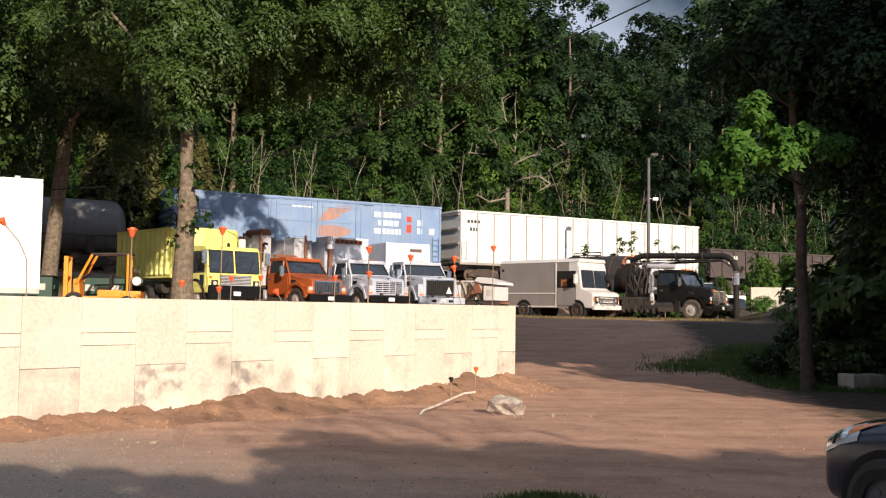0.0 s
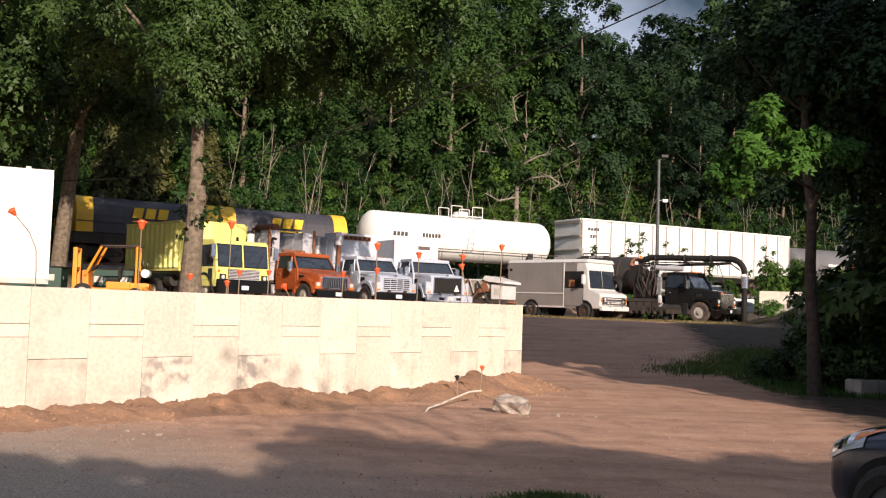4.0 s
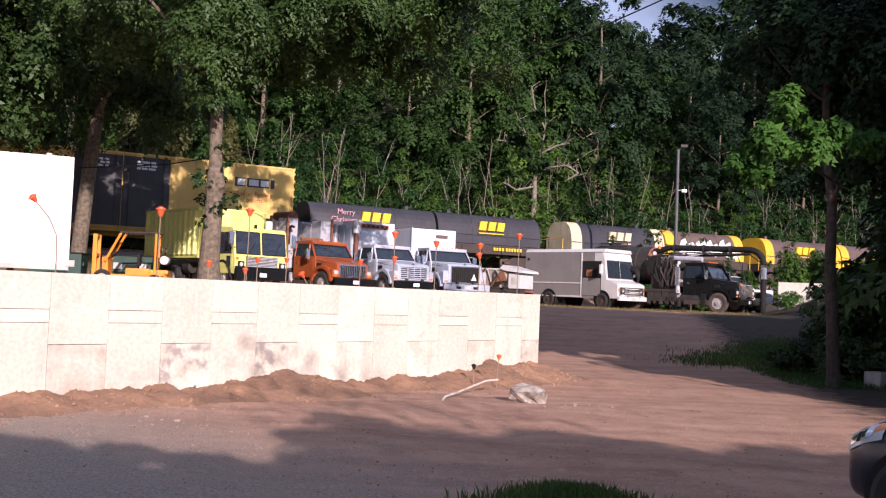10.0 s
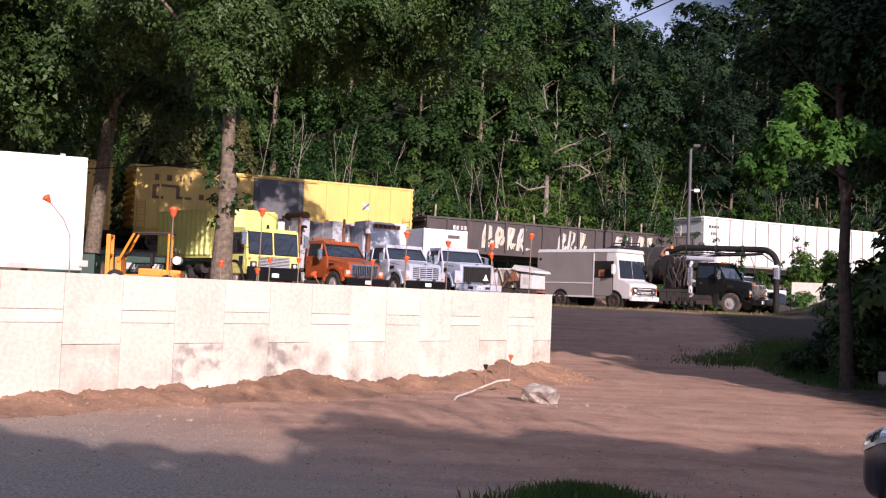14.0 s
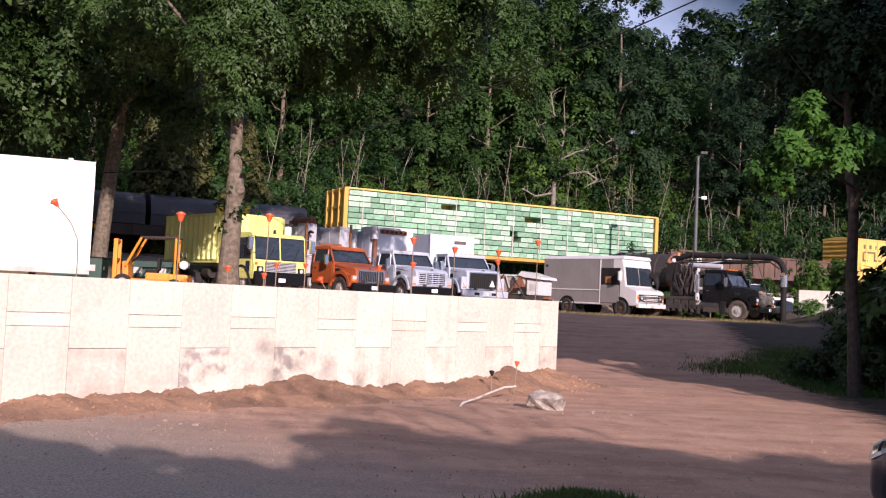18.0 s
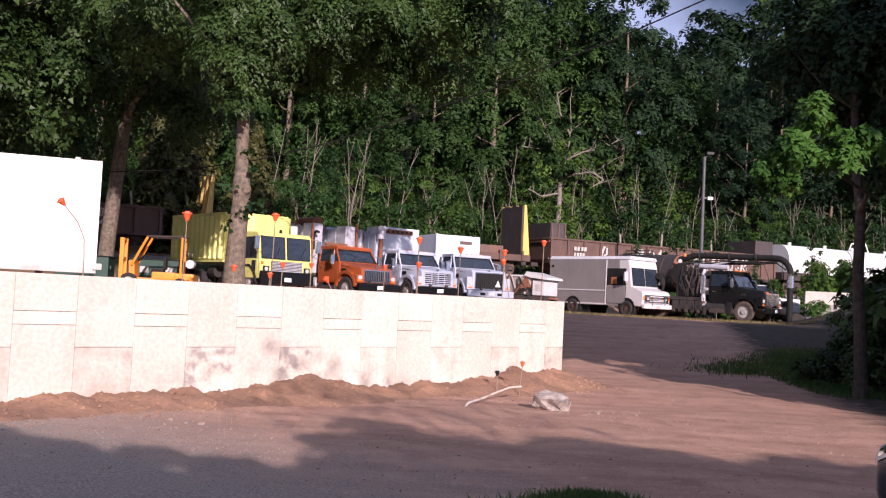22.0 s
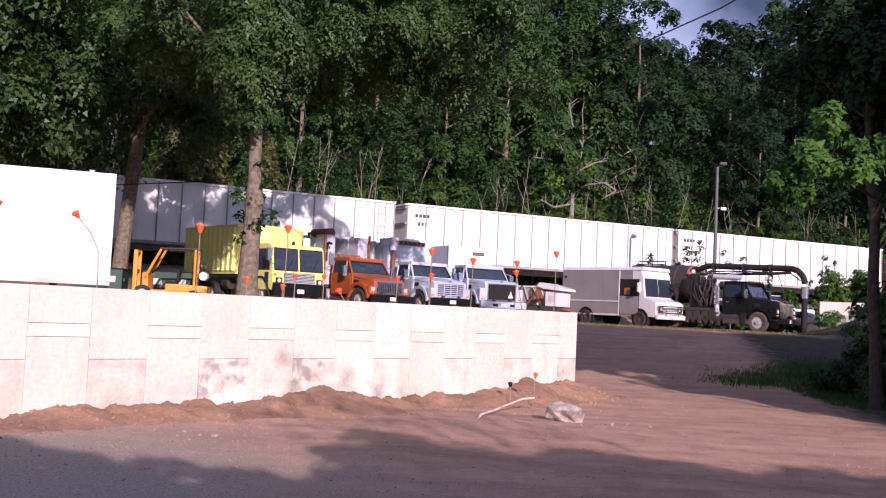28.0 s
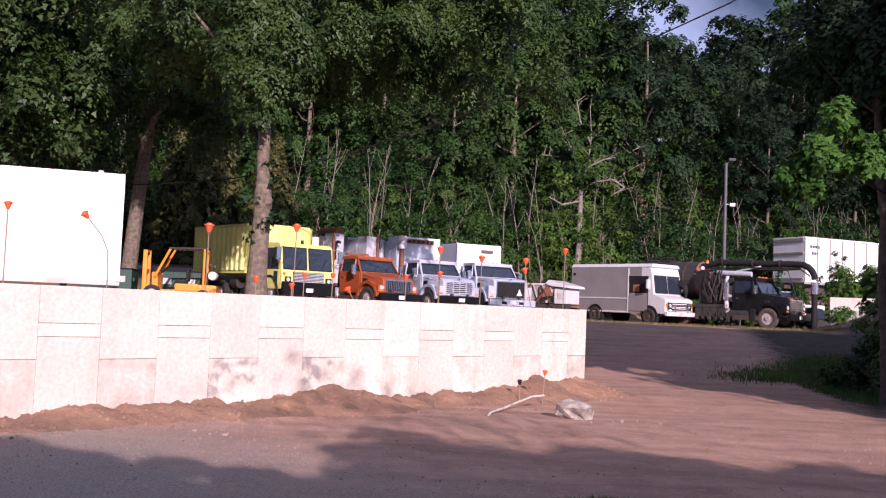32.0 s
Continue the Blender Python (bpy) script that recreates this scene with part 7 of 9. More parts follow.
def vacuum_truck():
    x, y = 13.92, 49.25
    t, w, x3 = hooded_truck("vacuum_truck", front_at(x, y, -38, lot_z(x, y)), "black vacuum truck with boom hose arched over its cab, dirty tank", "paint_black", 2.4, 1.3, 1.66, 1.5, 2.5, 1.2, (5.9, 7.2), 8.9, "chrome", False, bumper="paint_black", square=False, hood_drop=0.10, rubber="mud_tyre")
    part("tank", rod(new_bm(), (-8.7, 0, 2.35), (-5.2, 0, 2.35), 0.98, seg=32), M["black_steel"], t)
    part("tank_dome", rod(new_bm(), (-5.2, 0, 2.35), (-4.95, 0, 2.35), 0.98, 0.7, 32), M["rusty"], t, "mud-stained tank end")
    part("blower_box", bevelled(-4.9, x3 - 0.35, -1.0, 1.0, 1.15, 2.3, bevel=0.06), M["black_steel"], t)
    for i in range(5):
        rng = random.Random(i)
        bx = -4.8 + i * 0.36
        part("engine_block", bevelled(bx, bx + 0.3, -1.15, -0.5, 1.2 + rng.random() * 0.3, 2.0 + rng.random() * 0.6, bevel=0.05), M["undercarriage" if i % 2 else "black_steel"], t)
    part("hose_reel", rod(new_bm(), (-4.6, -1.2, 2.35), (-4.6, -0.7, 2.35), 0.5, seg=24), M["rubber"], t)
    for k in range(4):
        bm = new_bm()
        pts = [(-5.9 + 0.42 * math.cos(a), -1.16 - 0.05 * k, 1.75 + 0.5 * math.sin(a) - 0.06 * k) for a in [j * math.tau / 16 for j in range(17)]]
        tube(bm, pts, 0.05, 6)
        part("hose_coil", bm, M["rubber"], t)
    # boom: upper and lower tubes from a pivot over the tank, bending down before the grille
    bm = new_bm()
    pts = [(-5.4, -0.3, 3.0), (-4.2, -0.3, 3.28), (0.0, -0.3, 3.18)]
    pts += [(0.0 + 0.75 * math.sin(a), -0.3, 2.43 + 0.75 * math.cos(a)) for a in [radians(d) for d in (15, 35, 55, 75, 88)]]
    tube(bm, pts, 0.15, 12)
    part("boom_pipe", bm, M["rubber"], t)
    bm = new_bm()
    tube(bm, [(-4.9, -0.3, 2.85), (-0.9, -0.3, 2.92), (0.05, -0.3, 2.98)], 0.07, 8)
    part("boom_arm", bm, M["black_steel"], t)
    part("hose_clamp", rod(new_bm(), (0.75, -0.3, 1.75), (0.75, -0.3, 2.32), 0.17, seg=16), M["chrome"], t)
    part("suction_pipe", rod(new_bm(), (0.75, -0.3, 0.02), (0.75, -0.3, 1.76), 0.14, seg=16), M["rubber"], t)
    part("boom_pivot", rod(new_bm(), (-5.2, -0.1, 2.5), (-5.2, -0.1, 3.2), 0.22, seg=16), M["black_steel"], t)
    # upright exhaust with its shield, air cleaner
    part("exhaust_pipe", rod(new_bm(), (x3 - 0.28, -1.12, 0.95), (x3 - 0.28, -1.12, 2.55), 0.11, seg=16), M["alloy"], t)
    part("exhaust_elbow", rod(new_bm(), (x3 - 0.28, -1.12, 0.95), (x3 - 0.28, -0.8, 0.75), 0.09, seg=12), M["rusty"], t)
    part("silencer", rod(new_bm(), (x3 - 0.9, -0.9, 2.72), (x3 + 0.9, -0.9, 2.66), 0.13, seg=14), M["alloy"], t)
    part("side_deck", bevelled(-8.6, x3 - 0.2, -1.22, 1.22, 0.98, 1.14, bevel=0.02), M["black_steel"], t)
    for i in range(4):
        part("side_locker", bevelled(-5.0 + i * 0.42, -4.62 + i * 0.42, -1.2, -0.7, 0.5, 0.97, bevel=0.02), M["black_steel"], t)
    part("fuel_tank", rod(new_bm(), (x3 - 0.1, -0.95, 0.66), (x3 + 1.2, -0.95, 0.66), 0.26, seg=18), M["black_steel"], t)
    part("valve_box", bevelled(-8.9, -8.5, -0.9, 0.9, 0.9, 2.6, bevel=0.05), M["undercarriage"], t)
    bm = new_bm()
    for zz in (3.35, 3.5):
        rod(bm, (-8.2, -0.5, zz), (-6.6, -0.5, zz), 0.03, seg=6)
    for xx in (-8.2, -7.4, -6.6):
        rod(bm, (xx, -0.5, 3.1), (xx, -0.5, 3.5), 0.025, seg=6)
    part("top_rail", bm, M["black_steel"], t)
    # tank bands, saddle brackets and muddy panels
    for bx in (-8.3, -7.1, -5.9):
        part("tank_band", rod(new_bm(), (bx, 0, 2.35), (bx + 0.09, 0, 2.35), 1.01, seg=32), M["undercarriage"], t)
    part("mud_panel", bevelled(-4.75, -4.2, -1.16, -0.9, 2.15, 2.75, bevel=0.08), M["mud"], t, "panel caked with pale mud")
    part("work_light", rod(new_bm(), (-4.72, -1.05, 2.95), (-4.66, -1.12, 2.95), 0.10, seg=14), M["lamp"], t)
    part("beacon", rod(new_bm(), (-4.55, -0.85, 3.2), (-4.55, -0.85, 3.34), 0.09, 0.06, 14), M["amber"], t)
    rng = random.Random(77)
    for i in range(16):
        sx, sz = -4.75 + rng.random() * 1.1, 1.15 + rng.random() * 0.6
        ex, ez = sx + rng.uniform(-0.4, 0.3), 2.1 + rng.random() * 0.85
        sag = rng.uniform(-0.35, 0.35)
        pts = [(sx, -1.12 - 0.1 * rng.random(), sz), ((sx + ex) / 2 + sag, -1.24, (sz + ez) / 2), (ex + sag * 0.4, -1.16, ez - 0.15), (ex, -0.95, ez)]
        part("hose", tube(new_bm(), pts, rng.choice((0.022, 0.032, 0.05)), 7), M[rng.choice(("rubber", "rubber", "black_steel", "rubber", "undercarriage", "rubber"))], t)
    for i in range(9):
        sx, sz = -4.7 + rng.random() * 1.7, 1.2 + rng.random() * 1.3
        part("valve", rod(new_bm(), (sx, -1.12, sz), (sx, -1.26, sz), 0.07 + 0.06 * rng.random(), seg=12), M[rng.choice(("undercarriage", "alloy", "black_steel", "rubber"))], t)
    for i in range(6):
        sx = -5.0 + i * 0.34
        part("outrigger_part", bevelled(sx, sx + 0.12 + 0.12 * rng.random(), -1.2, -0.9, 0.25 + 0.15 * rng.random(), 0.75, bevel=0.03), M[rng.choice(("undercarriage", "black_steel", "black_steel"))], t)
    # gooseneck: flanges, hydraulic ram and hoses along the boom
    for bx, bz in ((-4.0, 3.27), (-2.4, 3.23), (-1.0, 3.19)):
        part("pipe_flange", rod(new_bm(), (bx, -0.3, bz), (bx + 0.08, -0.3, bz), 0.2, seg=16), M["black_steel"], t)
    part("boom_ram", rod(new_bm(), (-3.6, -0.52, 2.72), (-1.9, -0.42, 3.06), 0.05, seg=10), M["alloy"], t)
    part("boom_hose", tube(new_bm(), [(-4.6, -0.5, 2.95), (-3.0, -0.52, 3.02), (-1.2, -0.5, 2.98), (0.1, -0.5, 2.95), (0.6, -0.48, 2.6)], 0.03, 6), M["rubber"], t)
    part("guide_chain", tube(new_bm(), [(-0.5, -0.6, 3.0), (-0.15, -0.75, 2.2), (0.1, -0.7, 1.3)], 0.02, 6), M["black_steel"], t)
    part("stack_heat_shield", rod(new_bm(), (x3 - 0.28, -1.14, 1.35), (x3 - 0.28, -1.14, 2.25), 0.16, seg=18), M["chrome"], t)
    part("mud_flap", bevelled(-2.02, -1.78, -1.26, -1.0, 0.3, 0.95, bevel=0.02), M["rubber"], t)
    part("door_stripe", bevelled(x3 + 0.15, x3 + 1.15, -w / 2 - 0.016, -w / 2 + 0.01, 1.18, 1.30, bevel=0.004), M["bin_green"], t)
    part("side_signal", bevelled(-0.46, -0.2, -w / 2 - 0.02, -w / 2 + 0.1, 1.38, 1.52, bevel=0.03), M["amber"], t)
    for sgn in (-0.8, -0.4, 0, 0.4, 0.8):
        part("roof_marker", bevelled(x3 + 1.2, x3 + 1.3, sgn - 0.05, sgn + 0.05, 2.49, 2.55, bevel=0.01), M["amber"], t)


vacuum_truck()


def spreader():
    x, y = 2.3, 48.0
    z = lot_z(x, y)
    t = thing("salt_spreader", pose(x - 0.7, y, z + 0.1, 0, 0, -30) @ Matrix.Scale(0.80, 4), "dirty white hopper salt spreader on a low dark trailer", "spreader")
    part("trailer_frame", bevelled(-1.8, 1.8, -0.9, 0.9, 0.50, 0.78, bevel=0.02), M["undercarriage"], t)
    for sx in (-0.8, 0.8):
        for sgn in (-1, 1):
            wheel(t, sx, sgn * 0.95, 0.36, 0.22)
    # hopper: a trough with flared sides, open at the top, ribs down its flank
    for sgn in (-1, 1):
        bm = prism(new_bm(), [(sgn * 1.1, 1.9), (sgn * 1.05, 1.9), (sgn * 0.40, 0.85), (sgn * 0.45, 0.85)], -1.5, 0.95, "x")
        part("hopper_side", bm, M["grimy_white"], t)
        for i in range(5):
            rx = -1.42 + i * 0.56
            part("hopper_rib", rod(new_bm(), (rx, sgn * 1.13, 1.88), (rx, sgn * 0.48, 0.86), 0.035, seg=6), M["white_rib"], t)
        part("hopper_lip", bevelled(-1.55, 1.0, sgn * 1.08 - 0.05, sgn * 1.08 + 0.05, 1.88, 1.97, bevel=0.015), M["van_white"], t)
    for ex in (-1.5, 0.9):
        part("hopper_end", prism(new_bm(), [(-1.08, 1.9), (1.08, 1.9), (0.43, 0.85), (-0.43, 0.85)], ex, ex + 0.05, "x"), M["grimy_white"], t)
    # a dented white tarp box leans over the tail end
    bm = prism(new_bm(), [(0.55, 1.95), (0.75, 2.18), (2.05, 1.86), (2.1, 1.72), (1.0, 1.82)], -1.2, 0.9, "y")
    part("lid", bm, M["van_white"], t, "slanted white lid")
    part("engine_cover", bevelled(1.05, 1.85, -1.0, 0.7, 0.80, 1.72, bevel=0.05), M["van_white"], t)
    part("engine_louvre", bevelled(1.25, 1.62, -1.012, -0.99, 1.05, 1.45, bevel=0.008), M["white_rib"], t)
    for a, c, r, k in (((-1.5, -0.6, 0.8), (-0.4, -1.2, 1.95), 0.05, "rusty"), ((-0.2, -1.0, 0.8), (0.75, -1.12, 1.9), 0.05, "rusty"), ((0.9, -1.1, 0.8), (0.25, -1.18, 1.85), 0.04, "black_steel"), ((-0.9, -1.15, 1.9), (-0.9, -0.9, 0.78), 0.04, "rusty")):
        part("brace", rod(new_bm(), a, c, r, seg=8), M[k], t)
    part("chute", prism(new_bm(), [(0.30, 1.15), (0.85, 1.25), (0.8, 1.75), (0.5, 1.7)], -1.16, -0.8, "y"), M["rusty"], t)
    part("spinner", rod(new_bm(), (1.9, 0, 0.6), (1.9, 0, 0.72), 0.35, seg=18), M["rusty"], t)


spreader()


def forklift():
    x, y = -13.6, 36.6
    z = lot_z(x, y)
    t = thing("forklift", pose(x, y, z, 0, 0, 190), "orange forklift truck with an open overhead guard", "forklift")
    part("counterweight", bevelled(-2.5, -1.75, -0.52, 0.52, 0.25, 0.72, bevel=0.1), M["fork_orange"], t)
    part("engine_cover", bevelled(-1.8, -0.95, -0.45, 0.45, 0.45, 0.74, bevel=0.06), M["fork_orange"], t)
    part("floor", bevelled(-1.0, -0.2, -0.5, 0.5, 0.3, 0.5, bevel=0.03), M["fork_orange"], t)
    part("dash", prism(new_bm(), [(-0.35, 0.45), (-0.15, 0.45), (-0.1, 1.1), (-0.3, 1.15)], -0.45, 0.45, "y"), M["fork_orange"], t)
    part("seat", bevelled(-1.35, -0.9, -0.25, 0.25, 0.74, 0.86, bevel=0.04), M["rubber"], t)
    part("seat_back", bevelled(-1.42, -1.32, -0.25, 0.25, 0.84, 1.3, bevel=0.04), M["rubber"], t)
    part("steering_wheel", rod(new_bm(), (-0.5, 0, 1.22), (-0.47, 0, 1.25), 0.17, seg=18), M["rubber"], t)
    for sgn in (-1, 1):
        part("guard_post", tube(new_bm(), [(-0.22, sgn * 0.5, 0.95), (-0.75, sgn * 0.5, 2.02)], 0.05, 8), M["fork_orange"], t)
        part("guard_post", tube(new_bm(), [(-2.0, sgn * 0.5, 0.6), (-2.0, sgn * 0.5, 2.05)], 0.045, 8), M["fork_orange"], t)
    for sgn in (-1, 1):
        part("guard_rail", rod(new_bm(), (-0.7, sgn * 0.52, 2.04), (-2.1, sgn * 0.52, 2.08), 0.035, seg=8), M["undercarriage"], t)
    for i in range(9):
        xx = -0.72 - i * 0.17
        part("guard_bar", rod(new_bm(), (xx, -0.52, 2.05), (xx, 0.52, 2.05), 0.02, seg=6), M["undercarriage"], t)
    for sgn in (-1, 1):
        part("mast_rail", bevelled(0.1, 0.25, sgn * 0.36 - 0.07, sgn * 0.36 + 0.07, 0.1, 1.95, bevel=0.02), M["fork_orange"], t)
        part("fork", bevelled(0.26, 1.25, sgn * 0.28 - 0.06, sgn * 0.28 + 0.06, 0.12, 0.17, bevel=0.01), M["undercarriage"], t)
        wheel(t, -0.15, sgn * 0.5, 0.33, 0.22)
        wheel(t, -2.0, sgn * 0.5, 0.27, 0.2)
        lamp = round_lamp(t, -2.2, sgn * 0.62, 1.45, 0.13, "work_lamp", "black_steel")
        part("lens", rod(new_bm(), (-2.27, sgn * 0.62, 1.45), (-2.24, sgn * 0.62, 1.45), 0.10, seg=16), M["glass"], lamp, "grey glass lens")
    for zz in (0.5, 1.2, 1.9):
        part("mast_cross", bevelled(0.12, 0.22, -0.3, 0.3, zz - 0.05, zz + 0.05, bevel=0.01), M["fork_orange"], t)
    part("carriage", bevelled(0.25, 0.31, -0.45, 0.45, 0.2, 0.7, bevel=0.02), M["undercarriage"], t)
    part("gas_bottle", rod(new_bm(), (-2.3, -0.25, 1.08), (-2.3, 0.3, 1.08), 0.16, seg=16), M["alloy"], t)


forklift()


def dumpster(x, y, turn):
    t = thing("dumpster", pose(x, y, lot_z(x, y), 0, 0, turn), "dark green steel dumpster with pale stickers", "dumpster", "dumpsters behind the forklift")
    part("bin", prism(new_bm(), [(-0.8, 0.15), (0.7, 0.15), (0.85, 1.15), (-0.8, 1.3)], -1.0, 1.0, "x"), M["bin_green"], t)
    part("lid", bevelled(-1.02, 1.02, -0.85, 0.9, 1.28, 1.33, bevel=0.015), M["rubber"], t, "", )
    for s in (-0.55, 0.4):
        part("sticker", bevelled(s, s + 0.35, -0.815, -0.80, 0.75, 1.0, bevel=0.0), M["white_rib"], t)
    for s in (-1.03, 1.0):
        part("fork_pocket", bevelled(s, s + 0.04, -0.4, 0.4, 0.8, 0.95, bevel=0.01), M["bin_green"], t)


dumpster(-16.6, 40.0, 12)
dumpster(-13.9, 40.8, 8)


def white_trailer():
    c = Vector((-11.68, 28.8))
    u = Vector((0.928, 0.372))
    m = pose(c.x, c.y, lot_z(c.x, c.y), 0, 0, degs(math.atan2(u.y, u.x)))
    t = thing("box_trailer", m, "plain white box trailer parked behind the wall", "trailer")
    top = 5.30 - lot_z(c.x, c.y)
    part("box_body", bevelled(-9.0, 0, 0, 2.5, 0.55, top, bevel=0.03), M["white_tank"], t)
    part("roof_rail", bevelled(-9.02, 0.02, -0.02, 0.05, top - 0.1, top + 0.02, bevel=0.01), M["white_tank"], t)
    part("bottom_rail", bevelled(-9.02, 0.02, -0.02, 0.05, 0.5, 0.66, bevel=0.01), M["white_rib"], t)
    for xx in (-0.06, -8.98):
        part("corner_post", bevelled(xx - 0.02, xx + 0.08, -0.02, 0.08, 0.55, top, bevel=0.01), M["white_tank"], t)
    part("roof_lamp", bevelled(-0.75, -0.6, 0.02, 0.2, top, top + 0.09, bevel=0.02), M["white_rib"], t)
    for sx in (-7.2, -6.0):
        for yy in (0.2, 2.3):
            wheel(t, sx, yy if yy > 1 else 0.2, 0.5, 0.26)
    for yy in (0.4, 2.1):
        part("landing_leg", rod(new_bm(), (-1.6, yy, 0.0), (-1.6, yy, 0.56), 0.06, seg=8), M["undercarriage"], t)


white_trailer()


def parked_suv():
    """A dark blue-grey car by the camera, its nose towards the drive: a lofted shell with lamps set in its skin."""
    x, y = 3.64, 8.3
    t = thing("car", pose(x, y, ground_z(x, y), 0, 0, 120), "dark blue-grey car with a clear headlight and amber corner lens", "car")
    stations = [(0.02, 0.40, 0.34, 0.58), (0.0, 0.60, 0.30, 0.69), (-0.05, 0.74, 0.27, 0.77), (-0.14, 0.83, 0.25, 0.835), (-0.30, 0.89, 0.24, 0.895), (-0.55, 0.91, 0.24, 0.945), (-0.9, 0.918, 0.24, 0.985), (-1.3, 0.92, 0.24, 1.02),
                (-1.8, 0.92, 0.24, 1.10), (-2.6, 0.92, 0.24, 1.09), (-3.5, 0.92, 0.25, 1.10), (-4.1, 0.90, 0.28, 1.08), (-4.4, 0.84, 0.34, 1.0), (-4.5, 0.72, 0.42, 0.9)]

    def skin(px, th, out=0.0):
        """Where the shell lies at px along the car; th 0 is the left flank, 90 the top."""
        for a, c in zip(stations, stations[1:]):
            if a[0] >= px >= c[0]:
                break
        k = (a[0] - px) / (a[0] - c[0])
        w, lo, hi = (a[i] + (c[i] - a[i]) * k for i in (1, 2, 3))
        co, si = math.cos(radians(th)), math.sin(radians(th))
        e = 0.42
        yy = (w + out) * math.copysign(abs(co) ** e, co)
        zz = (lo + hi) / 2 + ((hi - lo) / 2 + out) * math.copysign(abs(si) ** e, si)
        return Vector((px, yy, zz))

    bm = new_bm()
    n = 40
    xs = []
    for a, c in zip(stations, stations[1:]):
        xs += [a[0] + (c[0] - a[0]) * q / 3 for q in range(3)]
    xs.append(stations[-1][0])
    rings = [[bm.verts.new(skin(px, k * 360 / n)) for k in range(n)] for px in xs]
    for a, c in zip(rings, rings[1:]):
        for k in range(n):
            bm.faces.new((a[k], a[(k + 1) % n], c[(k + 1) % n], c[k]))
    bm.faces.new(rings[0])
    bm.faces.new(rings[-1][::-1])
    bmesh.ops.recalc_face_normals(bm, faces=bm.faces)
    smooth(part("body", bm, M["suv_paint"], t))

    def patch(name, material, x0, x1, lo, hi, out, mirror_side, label=""):
        """A piece set in the skin between two bounds of th that vary along the car."""
        bm = new_bm()
        grid = []
        for i in range(13):
            k = i / 12
            px = x0 + (x1 - x0) * k
            row = []
            for j in range(7):
                th = lo(k) + (hi(k) - lo(k)) * j / 6
                p = skin(px, th, out)
                row.append(bm.verts.new((p.x + (0.012 if px > -0.12 else 0), -p.y if mirror_side else p.y, p.z)))
            grid.append(row)
        for a, c in zip(grid, grid[1:]):
            for j in range(6):
                bm.faces.new((a[j], a[j + 1], c[j + 1], c[j]))
        bmesh.ops.recalc_face_normals(bm, faces=bm.faces)
        return smooth(part(name, bm, M[material], t, label))

    for ms in (False, True):
        patch("headlight", "lamp", -0.05, -0.46, lambda k: 3 + 10 * k, lambda k: 20 + 32 * k ** 0.6, 0.008, ms, "clear headlight")
        patch("reflector", "chrome", -0.12, -0.20, lambda k: 8 + 4 * k, lambda k: 20 + 6 * k, 0.012, ms, "bright lamp reflector")
        patch("reflector", "chrome", -0.26, -0.36, lambda k: 14 + 4 * k, lambda k: 32 + 4 * k, 0.012, ms, "bright lamp reflector")
        patch("lamp_shadow", "rubber", -0.205, -0.25, lambda k: 12, lambda k: 30, 0.011, ms)
        patch("corner_lens", "amber", -0.36, -0.62, lambda k: 22 + 24 * k, lambda k: 44 + 4 * k, 0.010, ms, "amber corner lens")
        patch("door_seam", "rubber", -1.30, -1.315, lambda k: -40, lambda k: 30, 0.003, ms)
    for sgn in (-1, 1):
        for ax in (0.74, 3.5):
            wheel(t, -ax, sgn * 0.885, 0.34, 0.2, "galv")
            part("wheel_arch", rod(new_bm(), (-ax, sgn * 0.7, 0.34), (-ax, sgn * 0.926, 0.34), 0.40, seg=32), M["rubber"], t)
        part("mirror", bevelled(-1.75, -1.55, sgn * 1.02 - 0.09, sgn * 1.02 + 0.09, 1.08, 1.22, bevel=0.04), M["suv_paint"], t)
    prof = [(-1.35, 1.02), (-2.1, 1.58), (-3.5, 1.62), (-4.3, 1.08)]
    bm = prism(new_bm(), prof, -0.76, 0.76, "y")
    bmesh.ops.bevel(bm, geom=list(bm.edges), offset=0.05, segments=2, affect="EDGES")
    part("cabin", bm, M["glass"], t, "dark glazed cabin")
    part("roof", bevelled(-3.5, -2.05, -0.74, 0.74, 1.58, 1.66, bevel=0.04), M["suv_paint"], t)
    part("grille", bevelled(-0.05, 0.03, -0.40, 0.40, 0.46, 0.60, bevel=0.02), M["rubber"], t)


parked_suv()


